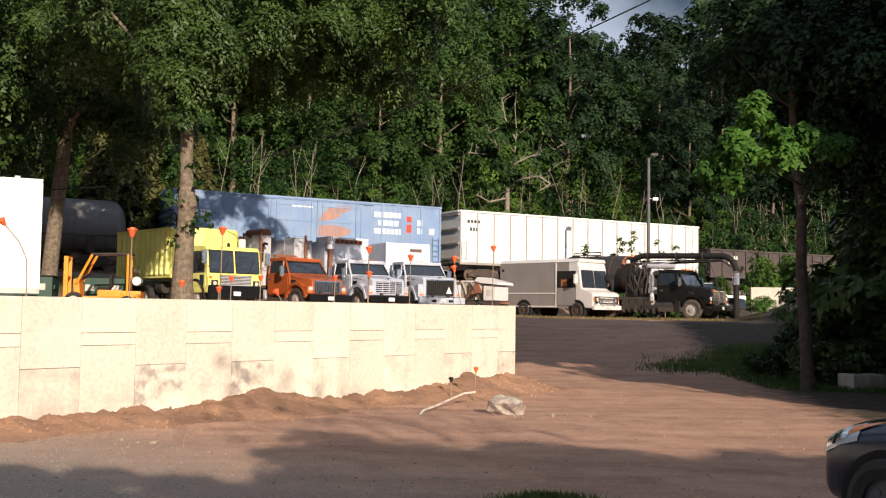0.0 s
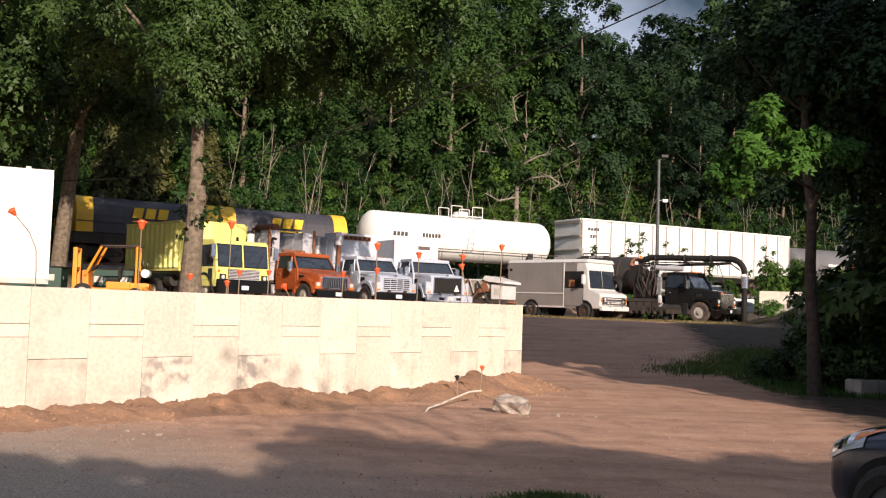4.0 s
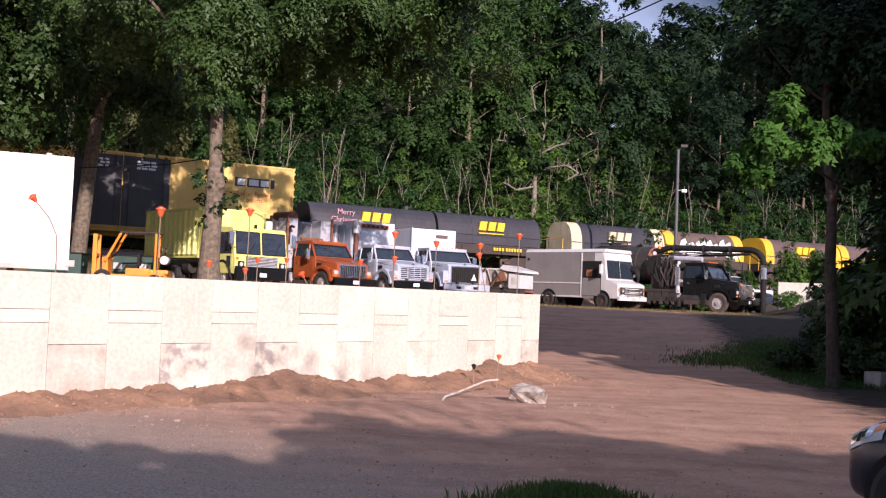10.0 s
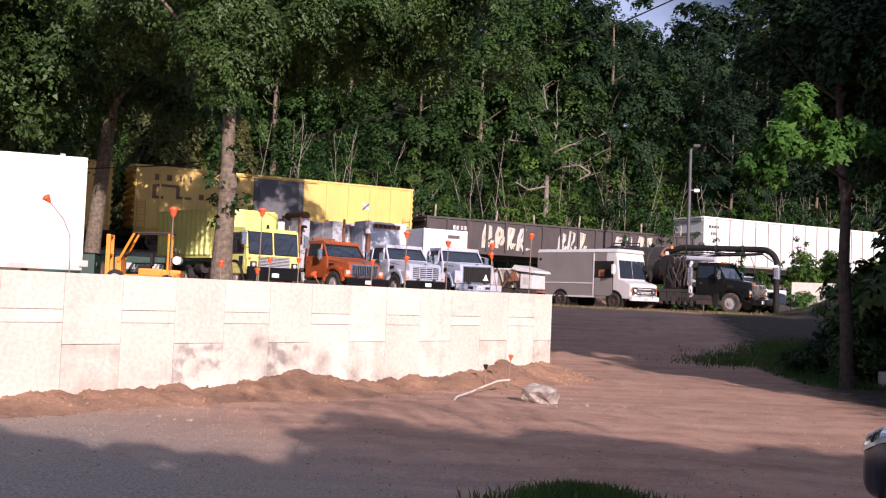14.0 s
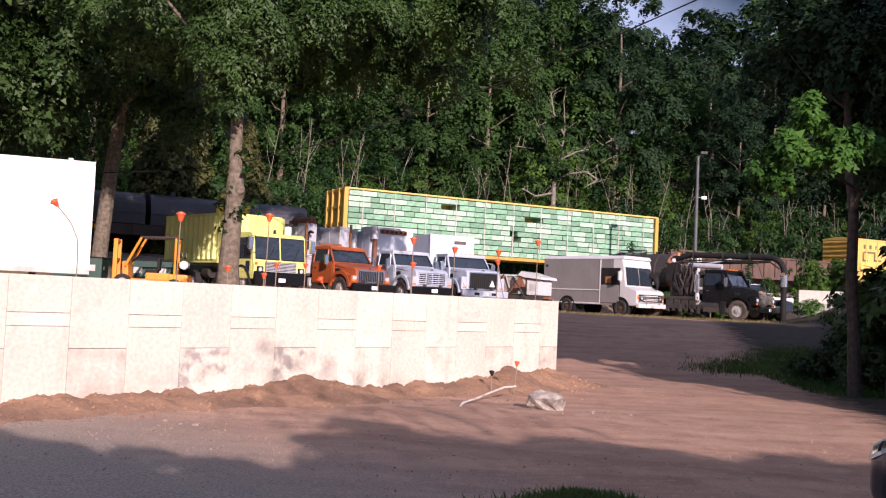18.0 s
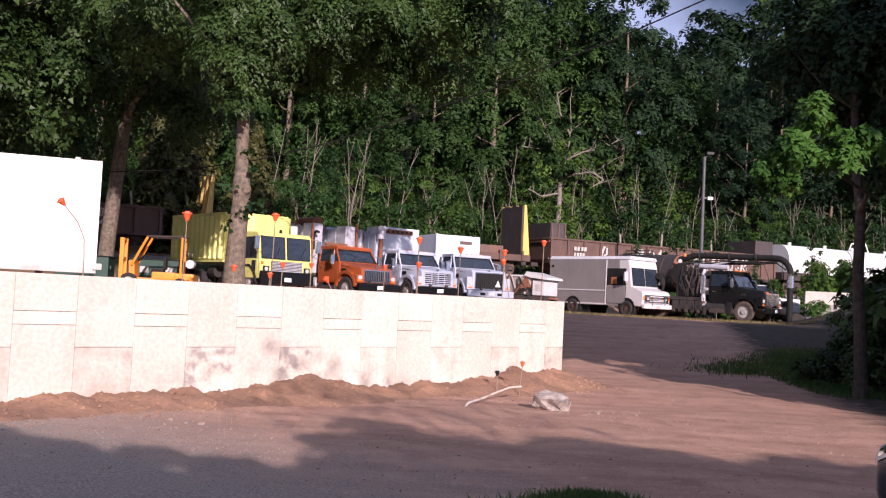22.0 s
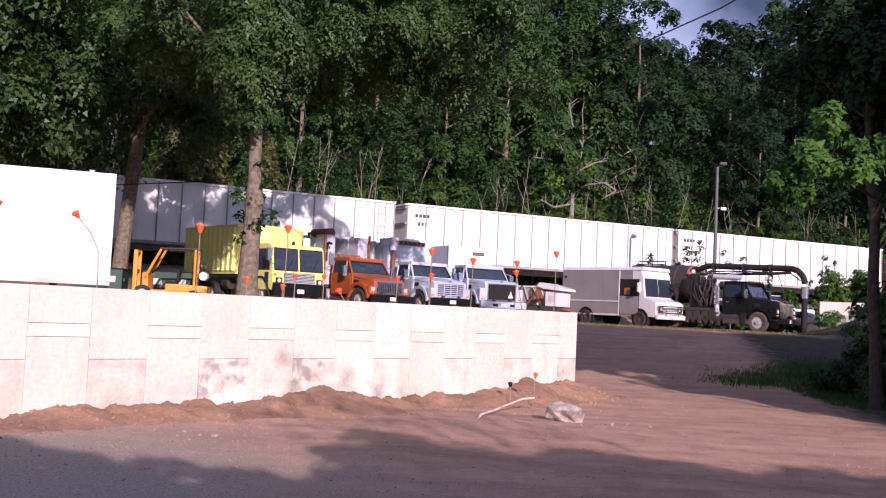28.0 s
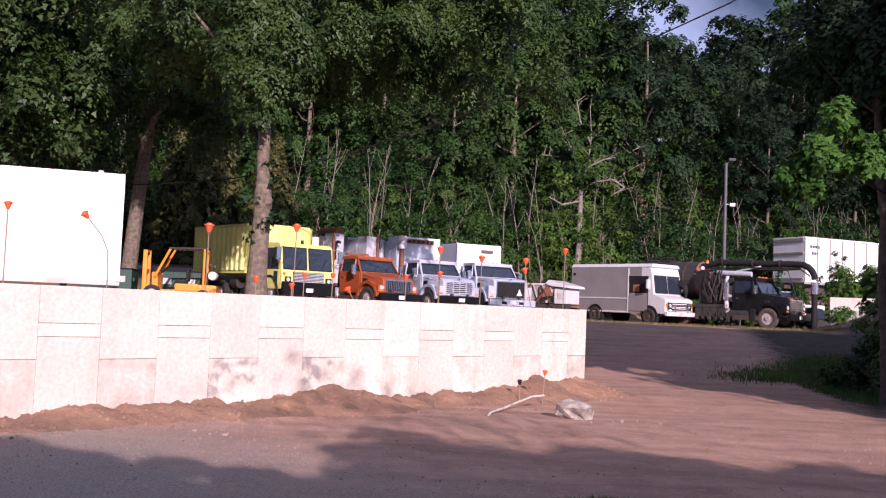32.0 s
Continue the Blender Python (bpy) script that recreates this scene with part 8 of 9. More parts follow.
def pickup():
    x, y = 15.3, 53.0
    t = thing("pickup", pose(x, y, lot_z(x, y), 0, 0, -70) @ Matrix.Scale(1.12, 4), "white pickup parked behind the vacuum truck", "pickup")
    w = 0.95
    part("body", bevelled(-5.2, 0, -w, w, 0.45, 1.12, bevel=0.08), M["van_white"], t)
    part("cab", prism(new_bm(), [(-1.3, 1.1), (-2.0, 1.75), (-3.3, 1.78), (-3.5, 1.1)], -w + 0.08, w - 0.08, "y"), M["van_white"], t)
    pane(t, [(-1.36, -w + 0.16, 1.16), (-1.36, w - 0.16, 1.16), (-1.96, w - 0.2, 1.70), (-1.96, -w + 0.2, 1.70)], "windshield", thick=-0.03)
    for sgn in (-1, 1):
        pane(t, [(-1.6, sgn * (w - 0.07), 1.18), (-3.35, sgn * (w - 0.07), 1.18), (-3.2, sgn * (w - 0.07), 1.68), (-2.05, sgn * (w - 0.07), 1.68)], "side_window", thick=0.02 * sgn)
        part("headlight", bevelled(-0.03, 0.02, sgn * 0.7 - 0.15, sgn * 0.7 + 0.15, 0.8, 0.98, bevel=0.02), M["lamp"], t)
        for ax in (0.9, 4.2):
            wheel(t, -ax, sgn * (w - 0.1), 0.38, 0.24)
    part("grille", bevelled(-0.02, 0.03, -0.5, 0.5, 0.72, 1.0, bevel=0.02), M["rubber"], t)


pickup()

# ---- trees of the yard ----
def limb_set(rng, height, lo, count, length, rise):
    return [(height * lo + j * height * 0.055, rng.random() * 6.28, length * (0.7 + 0.6 * rng.random()), rise) for j in range(count)]


def oak_clumps(rng, count, centre, radii, rmin, rmax, skirts=()):
    cl = crown_clumps(rng, count, centre, radii, rmin, rmax, 0.25, 1)
    for c, spread_m, k in skirts:
        for _ in range(k):
            cl.append((np.array(c) + rng.normal(size=3) * np.array(spread_m), rmin + (rmax - rmin) * rng.random() * 0.8))
    return cl


def yard_trees():
    rng = np.random.default_rng(31)
    z = ground_z(-7.84, 30.0)
    cl = oak_clumps(rng, 66, (0.8, 3.2, 11.7), (6.8, 4.8, 3.5), 0.9, 1.45, [((3.2, 4.0, 9.2), (1.6, 1.2, 0.5), 10), ((-2.5, 4.5, 9.0), (1.4, 1.0, 0.5), 8), ((6.0, 3.0, 9.4), (1.4, 1.0, 0.6), 8), ((0.2, 5.0, 9.1), (1.5, 0.7, 0.5), 9), ((0.1, -1.0, 8.6), (0.55, 0.25, 1.0), 13)])
    cl += [(np.array([rng.normal() * 0.3, -0.55 + rng.normal() * 0.12, 5.95 + 0.3 * j]), 0.5) for j in range(6)]
    # the trunk flares at its foot, thickens at an old wound and runs up straight and slim
    prof = ((0.0, -0.4, 0.50), (0.0, 0.0, 0.42), (0.0, 0.35, 0.36), (0.01, 0.9, 0.315), (0.02, 1.8, 0.285), (0.05, 2.8, 0.265), (0.08, 3.2, 0.28), (0.08, 3.55, 0.265), (0.04, 3.9, 0.205), (0.02, 4.6, 0.19), (0.0, 5.4, 0.19), (-0.02, 5.9, 0.215), (-0.03, 6.6, 0.20), (-0.06, 8.5, 0.16), (-0.1, 12.0, 0.09))
    stem = loft_bm([(px + 0.015 * math.sin(pz * 5), 0.02 * math.sin(pz * 3), pz) for px, pz, _ in prof], 0, 0, 14, [pr for _, _, pr in prof])
    for lh, la, ll, lr in limb_set(rng, 14.5, 0.5, 7, 3.6, 0.75):
        q = Vector((0, 0, lh))
        for j in range(4):
            e = q + Vector((math.cos(la), math.sin(la), lr * (0.6 + 0.4 * j))) * (ll / 4)
            rod(stem, q, e, 0.11 - 0.022 * j, 0.088 - 0.022 * j, 8)
            q, la = e, la + rng.normal() * 0.25
    t = tree("oak_tree", pose(-7.84, 30.0, z), "tall oak with a bare knotted trunk and a spreading dark crown", rng, 14.5, 0.34, cl, 1900, 0.125, "leaf_oak", tri=True, wide=0.28, stem=stem)
    knot = new_bm()
    bmesh.ops.create_icosphere(knot, subdivisions=2, radius=0.25, matrix=Matrix.Translation((0.22, -0.14, 3.3)) @ Matrix.Diagonal((0.75, 0.7, 0.8, 1)))
    part("knot", knot, M["bark"], t)
    sprout = crown_clumps(rng, 13, (0.05, -0.1, 3.3), (0.6, 0.5, 1.2), 0.14, 0.30, 0.5)
    lv = new("sprout_foliage", leaf_mesh("sprout_foliage", sprout, 34, 0.15, M["leaf_vine"], rng))
    lv.parent = t
    z = ground_z(-16.3, 41.0)
    cl = oak_clumps(rng, 66, (-1.6, 0, 11.0), (6.2, 5.8, 4.2), 0.9, 1.5, [((-3, -1, 7.6), (1.8, 1.2, 0.7), 14), ((2.6, -1, 8.2), (1.4, 1.2, 0.6), 10)])
    tree("oak_tree", pose(-16.3, 41.0, z), "tall oak with a thick grey leaning trunk and a dark crown", rng, 14.5, 0.34, cl, 1100, 0.15, "leaf_oak", tri=True, wide=0.3, limbs=limb_set(rng, 14.5, 0.5, 9, 3.6, 0.5), lean=(0.9, 0), r1=0.2)
    cl = oak_clumps(rng, 150, (0, 0, 11.5), (6.2, 6.0, 5.0), 0.7, 1.3, [((2.0, 0, 7.0), (1.8, 1.2, 0.8), 12)])
    far = tree("oak_tree", pose(-21.5, 36.0, ground_z(-21.5, 36)), "broad dark oak at the end of the lot", rng, 16, 0.4, cl, 330, 0.17, "leaf_oak", tri=True, limbs=limb_set(rng, 16, 0.4, 8, 4, 0.35))
    copy_thing(far, pose(-24.0, 45.0, ground_z(-24, 45), 0, 0, 70))
    copy_thing(far, pose(-29.0, 33.0, ground_z(-29.0, 33.0), 0, 0, 160))
    # brownish cedar in front of the track
    cl = []
    for i in range(120):
        k = i / 120
        r = (2.6 * (1 - k) ** 0.75 + 0.12) * (0.75 + 0.4 * rng.random())
        a = i * 2.4
        cl.append((np.array([math.cos(a) * r * 0.8, math.sin(a) * r * 0.8, 0.9 + 10.6 * k]), 0.4 + 0.45 * (1 - k)))
    ced = tree("cedar_tree", pose(-18.6, 57.0, ground_z(-18.6, 57.0) - 0.2) @ Matrix.Diagonal((1.05, 1.05, 1.25, 1)), "ragged olive-brown cedar beside the railway", rng, 11.6, 0.14, cl, 260, 0.2, "leaf_cedar", top_k=0.97, tri=True)
    copy_thing(ced, pose(-14.6, 58.6, ground_z(-14.6, 58.6) - 0.2, 0, 0, 120) @ Matrix.Scale(0.62, 4))
    # the maple by the ramp
    cl = oak_clumps(rng, 14, (0.8, 0.6, 8.0), (0.9, 0.8, 1.2), 0.4, 0.7)
    # a low bough reaches out of the shade into the sun
    cl += [(np.array(c) + rng.normal(size=3) * np.array((0.24, 0.24, 0.15)), 0.2 + 0.16 * rng.random()) for c, k in (((-2.98, -3.85, 4.30), 5), ((-2.6, -3.85, 4.72), 6), ((-2.12, -3.85, 5.36), 5), ((-1.7, -3.9, 4.86), 4), ((-1.15, -4.0, 4.92), 3)) for _ in range(k)]
    tree("maple_tree", pose(8.22, 22.43, ground_z(8.22, 22.43)), "slim shaded maple with one low bough of bright leaves", rng, 9.6, 0.15, cl, 300, 0.095, "leaf_maple", bark="bark_shade", tri=True, wide=0.45, limbs=[(4.1, -2.05, 4.2, 0.13), (5.6, 0.4, 1.6, 0.7), (6.4, 2.6, 1.5, 0.8)], lean=(-0.35, 0), r1=0.07)
    # a dense tree crowds in behind it, its shade put into the leaf colour
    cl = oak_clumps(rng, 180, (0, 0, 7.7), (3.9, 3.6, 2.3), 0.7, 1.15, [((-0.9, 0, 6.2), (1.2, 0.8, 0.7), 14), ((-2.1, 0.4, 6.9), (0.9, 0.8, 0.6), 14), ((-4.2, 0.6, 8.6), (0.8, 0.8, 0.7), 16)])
    tree("bank_tree", pose(11.9, 23.6, ground_z(11.9, 23.6)), "dense tree crowding behind the maple, shade put into its leaves", rng, 9.4, 0.2, cl, 560, 0.115, "leaf_dark_shade", tri=True, wide=0.45, limbs=limb_set(rng, 9.4, 0.45, 6, 2.0, 0.4), group="trees on the shaded bank")
    # woods on the bank to the right of the ramp, and by the house behind the camera
    cl = oak_clumps(rng, 130, (0, 0, 8.6), (4.6, 4.6, 5.0), 0.7, 1.35)
    proto = tree("bank_tree", pose(23.0, 4.0, ground_z(23.0, 4.0)), "dense broadleaf tree on the shaded bank", rng, 13, 0.2, cl, 120, 0.40, "leaf_oak", tri=True, wide=0.62, sprays=9, limbs=limb_set(rng, 13, 0.3, 8, 3.5, 0.4), group="trees on the shaded bank")
    for i, (x, y, s) in enumerate(((26.0, 14.0, 0.9), (18.3, 8.3, 1.1), (13.6, 9.6, 0.48), (19.4, 12.0, 1.0), (11.6, 16.4, 0.42), (20.6, 13.5, 0.9), (17.6, 20.5, 0.66))):
        copy_thing(proto, pose(x, y, ground_z(x, y) - 0.1, 0, 0, 57 * i) @ Matrix.Scale(s, 4))
    # a tall narrow one, out of view, added sunward to shade the maple
    copy_thing(proto, pose(15.6, 14.5, ground_z(15.6, 14.5) - 0.1, 0, 0, 25) @ Matrix.Diagonal((0.75, 0.75, 0.95, 1)))
    # the ones beside the ramp, seen from near
    cl = oak_clumps(rng, 130, (0, 0, 6.2), (3.3, 3.3, 3.6), 0.5, 0.95)
    near = tree("bank_tree", pose(13.3, 19.8, ground_z(13.3, 19.8)), "dense broadleaf tree on the shaded bank", rng, 9.4, 0.14, cl, 300, 0.13, "leaf_oak", tri=True, limbs=limb_set(rng, 9.4, 0.3, 8, 2.5, 0.4), group="trees on the shaded bank")
    copy_thing(near, pose(15.6, 23.6, ground_z(15.6, 23.6) - 0.1, 0, 0, 140) @ Matrix.Scale(0.78, 4))
    # a slender young tree behind the camera, its thin top in the sun
    cl = oak_clumps(rng, 150, (0, 0, 8.0), (2.5, 1.5, 1.2), 0.10, 0.2)
    tree("young_tree", pose(6.9, -5.0, ground_z(6.9, -5.0)), "slender young tree with a thin open crown", rng, 9.0, 0.05, cl, 9, 0.11, "leaf_oak", tri=True, wide=0.22, sprays=3, limbs=limb_set(rng, 9, 0.7, 4, 1.0, 0.9))
    # a tall oak out of view, its crown high over a bare trunk, added to shade the maple
    cl = oak_clumps(rng, 120, (3.3, 0, 13.4), (4.4, 3.8, 1.5), 1.0, 1.4)
    tree("oak_tree", pose(14.8, 8.0, ground_z(14.8, 8.0)), "unseen tall oak, bare trunk, high flat crown added to cast shade", rng, 14.5, 0.32, cl, 260, 0.43, "leaf_oak", tri=True, limbs=limb_set(rng, 14.5, 0.72, 6, 3.5, 0.3))
    for i, (x, y, s) in enumerate(((0.3, -6.6, 0.50), (1.35, -6.4, 0.47), (3.35, -6.5, 0.37), (4.9, -6.6, 0.452), (7.2, -6.4, 0.54), (8.6, -6.5, 0.535), (10.6, -6.6, 0.505), (12.7, -6.4, 0.495), (15.0, -6.5, 0.49), (-2.6, -6.2, 0.45), (-7.5, -8.5, 0.52))):
        copy_thing(proto, pose(x, y, ground_z(x, y) - 0.1, 0, 0, 83 * i) @ Matrix.Scale(s, 4))


yard_trees()


def bushes():
    """Bushes on the bank, along the fence line and by the track."""
    rng = np.random.default_rng(41)
    protos = []
    for i, leaf in enumerate(("leaf_oak", "leaf_vine", "leaf_maple")):
        cl = crown_clumps(rng, 44, (0, 0, 0.95), (1.25, 1.1, 0.95), 0.28, 0.5, 0.3, i)
        b = thing("bush", pose(0, 0, -200), ("dark leafy bush on the shaded bank", "bright green bush by the railway", "leafy green bush beside the barrier")[i], "bush", ("bushes on the shaded bank", "bushes by the railway", "bushes by the barrier")[i])
        part("stem", trunk_bm(rng, 1.1, 0.04, 0.02), M["bark"], b)
        lv = new("foliage", leaf_mesh("foliage", cl, 160 if i == 1 else 150, 0.10, M[leaf], rng, tri=True))
        lv.parent = b
        protos.append(b)
    spots = [(0, 10.7, 25.6, 1.05), (0, 11.9, 27.5, 0.95), (0, 8.3, 26.6, 0.28), (0, 8.9, 26.2, 0.42), (0, 9.5, 25.7, 0.62), (0, 9.9, 25.2, 0.8), (0, 9.3, 24.4, 0.5), (0, 11.3, 24.4, 1.0), (0, 12.6, 29.6, 0.85), (0, 11.4, 31.0, 0.6), (0, 12.9, 33.6, 1.05), (0, 13.6, 24.6, 1.6), (0, 12.4, 23.2, 1.3), (0, 14.6, 37.0, 0.9), (0, 15.3, 28.8, 1.7), (0, 11.8, 21.4, 1.0), (0, 14.6, 20.6, 1.6), (0, 10.3, 23.9, 0.55), (0, 19.0, 37.5, 1.4), (0, 13.4, 28.4, 1.4), (0, 11.9, 25.2, 2.2), (0, 13.9, 26.4, 2.4),
             (1, 13.4, 58.0, 1.0), (1, 10.2, 57.4, 0.8), (1, 1.8, 56.8, 0.9), (1, 3.2, 57.4, 0.85), (1, 0.3, 56.0, 0.6), (1, -1.2, 55.4, 0.85), (1, 4.2, 57.9, 0.85), (1, 5.4, 59.4, 0.8), (1, 11.6, 60.3, 1.2),
             (2, 16.1, 50.0, 0.42), (2, 18.6, 50.2, 0.9), (2, 19.8, 52.0, 1.1)]
    used = set()
    for i, x, y, s in spots:
        m = pose(x, y, ground_z(x, y) - 0.05, 0, 0, float(rng.random() * 360)) @ Matrix.Scale(s, 4)
        if i in used:
            copy_thing(protos[i], m)
        else:
            used.add(i)
            protos[i].matrix_basis = m
    # a row of young evergreens behind the barrier
    cl = []
    for i in range(70):
        k = (i + 0.5) / 70
        r = 1.02 * (1 - k) ** 0.42 * (0.5 + 0.7 * rng.random()) * min(1.0, 0.7 + 1.5 * k)
        cl.append((np.array([math.cos(i * 2.4) * r, math.sin(i * 2.4) * r, 0.15 + 2.75 * k + 0.25 * rng.random()]), 0.16 + 0.26 * rng.random()))
    cone = tree("evergreen_shrub", pose(17.8, 55.5, ground_z(17.8, 55.5)), "dense loose-topped evergreen shrub behind the barrier", rng, 2.9, 0.05, cl, 130, 0.10, "leaf_young", top_k=0.9, tri=True, category="shrub", group="evergreens behind the barrier")
    for i, (x, y, k) in enumerate(((19.5, 56.0, 1.05), (21.9, 56.4, 0.95), (15.4, 55.2, 0.72), (24.2, 57.4, 1.1), (26.4, 58.6, 1.2), (29.0, 60.0, 1.2), (13.2, 55.6, 0.6))):
        copy_thing(cone, pose(x, y, ground_z(x, y) - 0.05, 0, 0, 77 * i) @ Matrix.Scale(k, 4))


bushes()


def bare_stems():
    """Thin pale saplings and one half-dead tree at the edge of the woods."""
    rng = np.random.default_rng(51)
    for i in range(100):
        s = -30 + (i // 4) * 3.3 + rng.normal() * 0.7
        q = 4.6 + rng.random() * 2.6
        p = TRACK_P + TRACK_U * s + TRACK_N * q
        h = 3.5 + rng.random() * 5.5
        t = thing("sapling", pose(p.x, p.y, ground_z(p.x, p.y) - 0.1), "thin pale bare sapling at the edge of the woods", "sapling", "saplings along the railway")
        lean, bow = Vector((rng.normal() * 0.9, rng.normal() * 0.5, 0)), Vector((rng.normal() * 0.2, 0, 0))
        line = [lean * (k / 6) ** 1.5 + bow * math.sin(k / 6 * math.pi) + Vector((rng.normal() * 0.03, 0, h * k / 6)) for k in range(7)]
        part("stem", loft_bm([Vector((0, 0, -0.2))] + line[1:], 0.05, 0.012), M["bark_pale"], t)
        for j in range(4):
            p, a = line[2 + j], rng.random() * 6.28
            q = p + Vector((math.cos(a) * h * 0.06, math.sin(a) * h * 0.06, h * 0.10))
            part("branch", loft_bm([p, q, q + Vector((math.cos(a) * h * 0.03, 0, h * 0.09))], 0.02, 0.006, 5), M["bark_pale"], t)
    # a half-dead tree: the trunk forks low, pale limbs spread out almost level
    x, y = 4.55, 72.6
    g = ground_z(x, y)
    t = thing("bare_tree", pose(x, y, g - 0.2), "half-dead tree with pale bare spreading limbs", "tree")
    z = 11.0 - g
    bm = new_bm()
    rod(bm, (0.0, 0, -0.3), (0.1, 0, z * 0.55), 0.24, 0.19, 12)
    rod(bm, (0.1, 0, z * 0.54), (0.12, 0, z), 0.195, 0.15, 12)
    part("trunk", bm, M["bark_pale"], t)
    limbs = (((0.12, 0, z), (-0.1, 0.1, z + 1.6), (-0.75, 0.2, z + 3.2), (-1.5, 0.1, z + 4.6)),
             ((0.12, 0, z), (0.55, -0.1, z + 1.9), (0.75, -0.1, z + 3.9), (0.6, 0.2, z + 6.2)),
             ((0.15, 0, z + 0.1), (1.2, -0.3, z + 0.55), (2.6, -0.4, z + 0.75), (4.0, -0.6, z + 1.75)),
             ((2.4, -0.4, z + 0.7), (3.2, -0.6, z + 0.15), (2.4, -0.8, z - 0.4)),
             ((0.5, -0.1, z + 1.6), (1.7, -0.2, z + 2.2), (3.2, -0.2, z + 2.5), (4.3, 0, z + 3.3)),
             ((0.0, 0, z - 0.9), (-1.2, -0.3, z - 1.2), (-2.2, -0.4, z - 0.7)),
             ((-0.2, 0.1, z + 1.6), (-1.5, -0.2, z + 2.3), (-2.8, -0.3, z + 2.4)),
             ((0.7, -0.1, z + 3.4), (-0.1, 0, z + 5.0), (-0.4, 0, z + 6.6)))
    for pts in limbs:
        bm = new_bm()
        for i, (p, q) in enumerate(zip(pts, pts[1:])):
            rod(bm, p, q, 0.075 - 0.02 * i, 0.055 - 0.02 * i + 0.008, 8)
            for k in range(3):
                s0 = Vector(p).lerp(Vector(q), 0.3 + 0.3 * k)
                rod(bm, s0, s0 + Vector((rng.normal() * 0.6, rng.normal() * 0.3, 0.3 + rng.random() * 0.6)), 0.03, 0.008, 5)
        part("limb", bm, M["bark_pale"], t)
    cl = [(np.array([rng.normal() * 2.0, -0.6 + rng.normal() * 0.7, z + 2.6 + rng.normal() * 2.0]), 0.45 + 0.4 * rng.random()) for _ in range(16)]
    lv = new("foliage", leaf_mesh("foliage", cl, 170, 0.23, M["leaf_hill"], rng, tri=True))
    lv.parent = t


bare_stems()


# ---- small things along the wall ----
def heap_z(a, d):
    """Height of the loose dirt over the ground, a along the wall, d out from it (negative)."""
    big = 0.20 + 0.16 * noise.noise((a * 0.9, 1.7, 0)) + 0.10 * noise.noise((a * 2.6, 4.0, 0))
    big += 0.16 * math.exp(-((a - 4.2) / 0.7) ** 2) + 0.20 * math.exp(-((a - 9.6) / 0.35) ** 2) + 0.14 * math.exp(-((a - 11.0) / 0.6) ** 2)
    big *= step(-1.5, 1.5, a) * 0.7 + 0.3
    big *= 1 - step(WALL_LEN + 0.2, WALL_LEN + 1.1, a)
    k = min((0.05 - d) / (heap_width(a) + 0.1), 1.0)
    rough = 0.07 * noise.noise((a * 4.5, d * 4.5, 2)) + 0.045 * noise.noise((a * 12, d * 12, 5)) + 0.025 * noise.noise((a * 27, d * 27, 9))
    return max(big * (1 - step(0.0, 1.0, k)) + rough * (1 - 0.8 * k) - 0.06 * k, -0.07)


def heap_width(a):
    return 1.45 + 0.5 * noise.noise((a * 0.5, 8, 0)) + 0.1 * step(8, 11, a)


def berm():
    """Loose red dirt heaped against the foot of the wall."""
    bm = new_bm()
    nx, ny = 420, 20
    rows = []
    for i in range(nx + 1):
        a = -11.5 + (WALL_LEN + 1.1 + 11.5) * i / nx
        row = []
        for j in range(ny + 1):
            d = 0.05 - (heap_width(a) + 0.1) * j / ny
            p = along_wall(a, d)
            row.append(bm.verts.new((p.x, p.y, heap_z(a, d) + ground_z(p.x, p.y))))
        rows.append(row)
    for r0, r1 in zip(rows, rows[1:]):
        for j in range(ny):
            bm.faces.new((r0[j], r0[j + 1], r1[j + 1], r1[j]))
    bmesh.ops.recalc_face_normals(bm, faces=bm.faces)
    smooth(solid("dirt_bank", bm, M["dirt"], Matrix.Identity(4), "loose red dirt heaped along the foot of the wall", "dirt bank", kind="structure"))
    m = pose(WALL_A.x, WALL_A.y, 0, 0, 0, WALL_TURN)
    bm = new_bm()
    box(bm, -11.9, WALL_LEN - 3.2, 0.30, 1.6, -0.3, LOT - 0.01)
    box(bm, WALL_LEN - 3.2, WALL_LEN - 0.3, 0.30, 1.0, -0.3, LOT - 0.35)
    solid("backfill", bm, M["dirt"], m, "earth fill behind the retaining wall", "earth fill", kind="structure")


berm()


def clods():
    """Crumbled lumps of dirt lying on the heap along the wall."""
    rng = np.random.default_rng(9)
    vs, fs = [], []
    for _ in range(2400):
        a, d = rng.uniform(-6, WALL_LEN + 0.4), -abs(rng.normal()) * 0.75
        p = along_wall(a, d)
        s = 0.008 + 0.028 * rng.random() ** 4
        z = ground_z(p.x, p.y) + max(heap_z(a, d), 0) + s * 0.3
        b = len(vs)
        for q in ((-1, -1, -1), (1, -0.8, -0.9), (0.9, 1, -1), (-0.8, 0.9, -1), (0.25, 0.1, 0.5), (-0.5, -0.6, 0.42)):
            vs.append((p.x + q[0] * s * rng.uniform(0.7, 1.2), p.y + q[1] * s * rng.uniform(0.7, 1.2), z + q[2] * s * 0.8))
        fs += [(b, b + 1, b + 4), (b + 1, b + 2, b + 4), (b + 2, b + 3, b + 4), (b + 3, b, b + 5), (b + 3, b + 5, b + 4), (b, b + 4, b + 5)]
    me = bpy.data.meshes.new("clods")
    me.from_pydata(vs, [], fs)
    me.materials.append(M["dirt"])
    tagged(new("clods", me), "crumbled clods of red dirt on the heap", "dirt", kind="stuff")


clods()


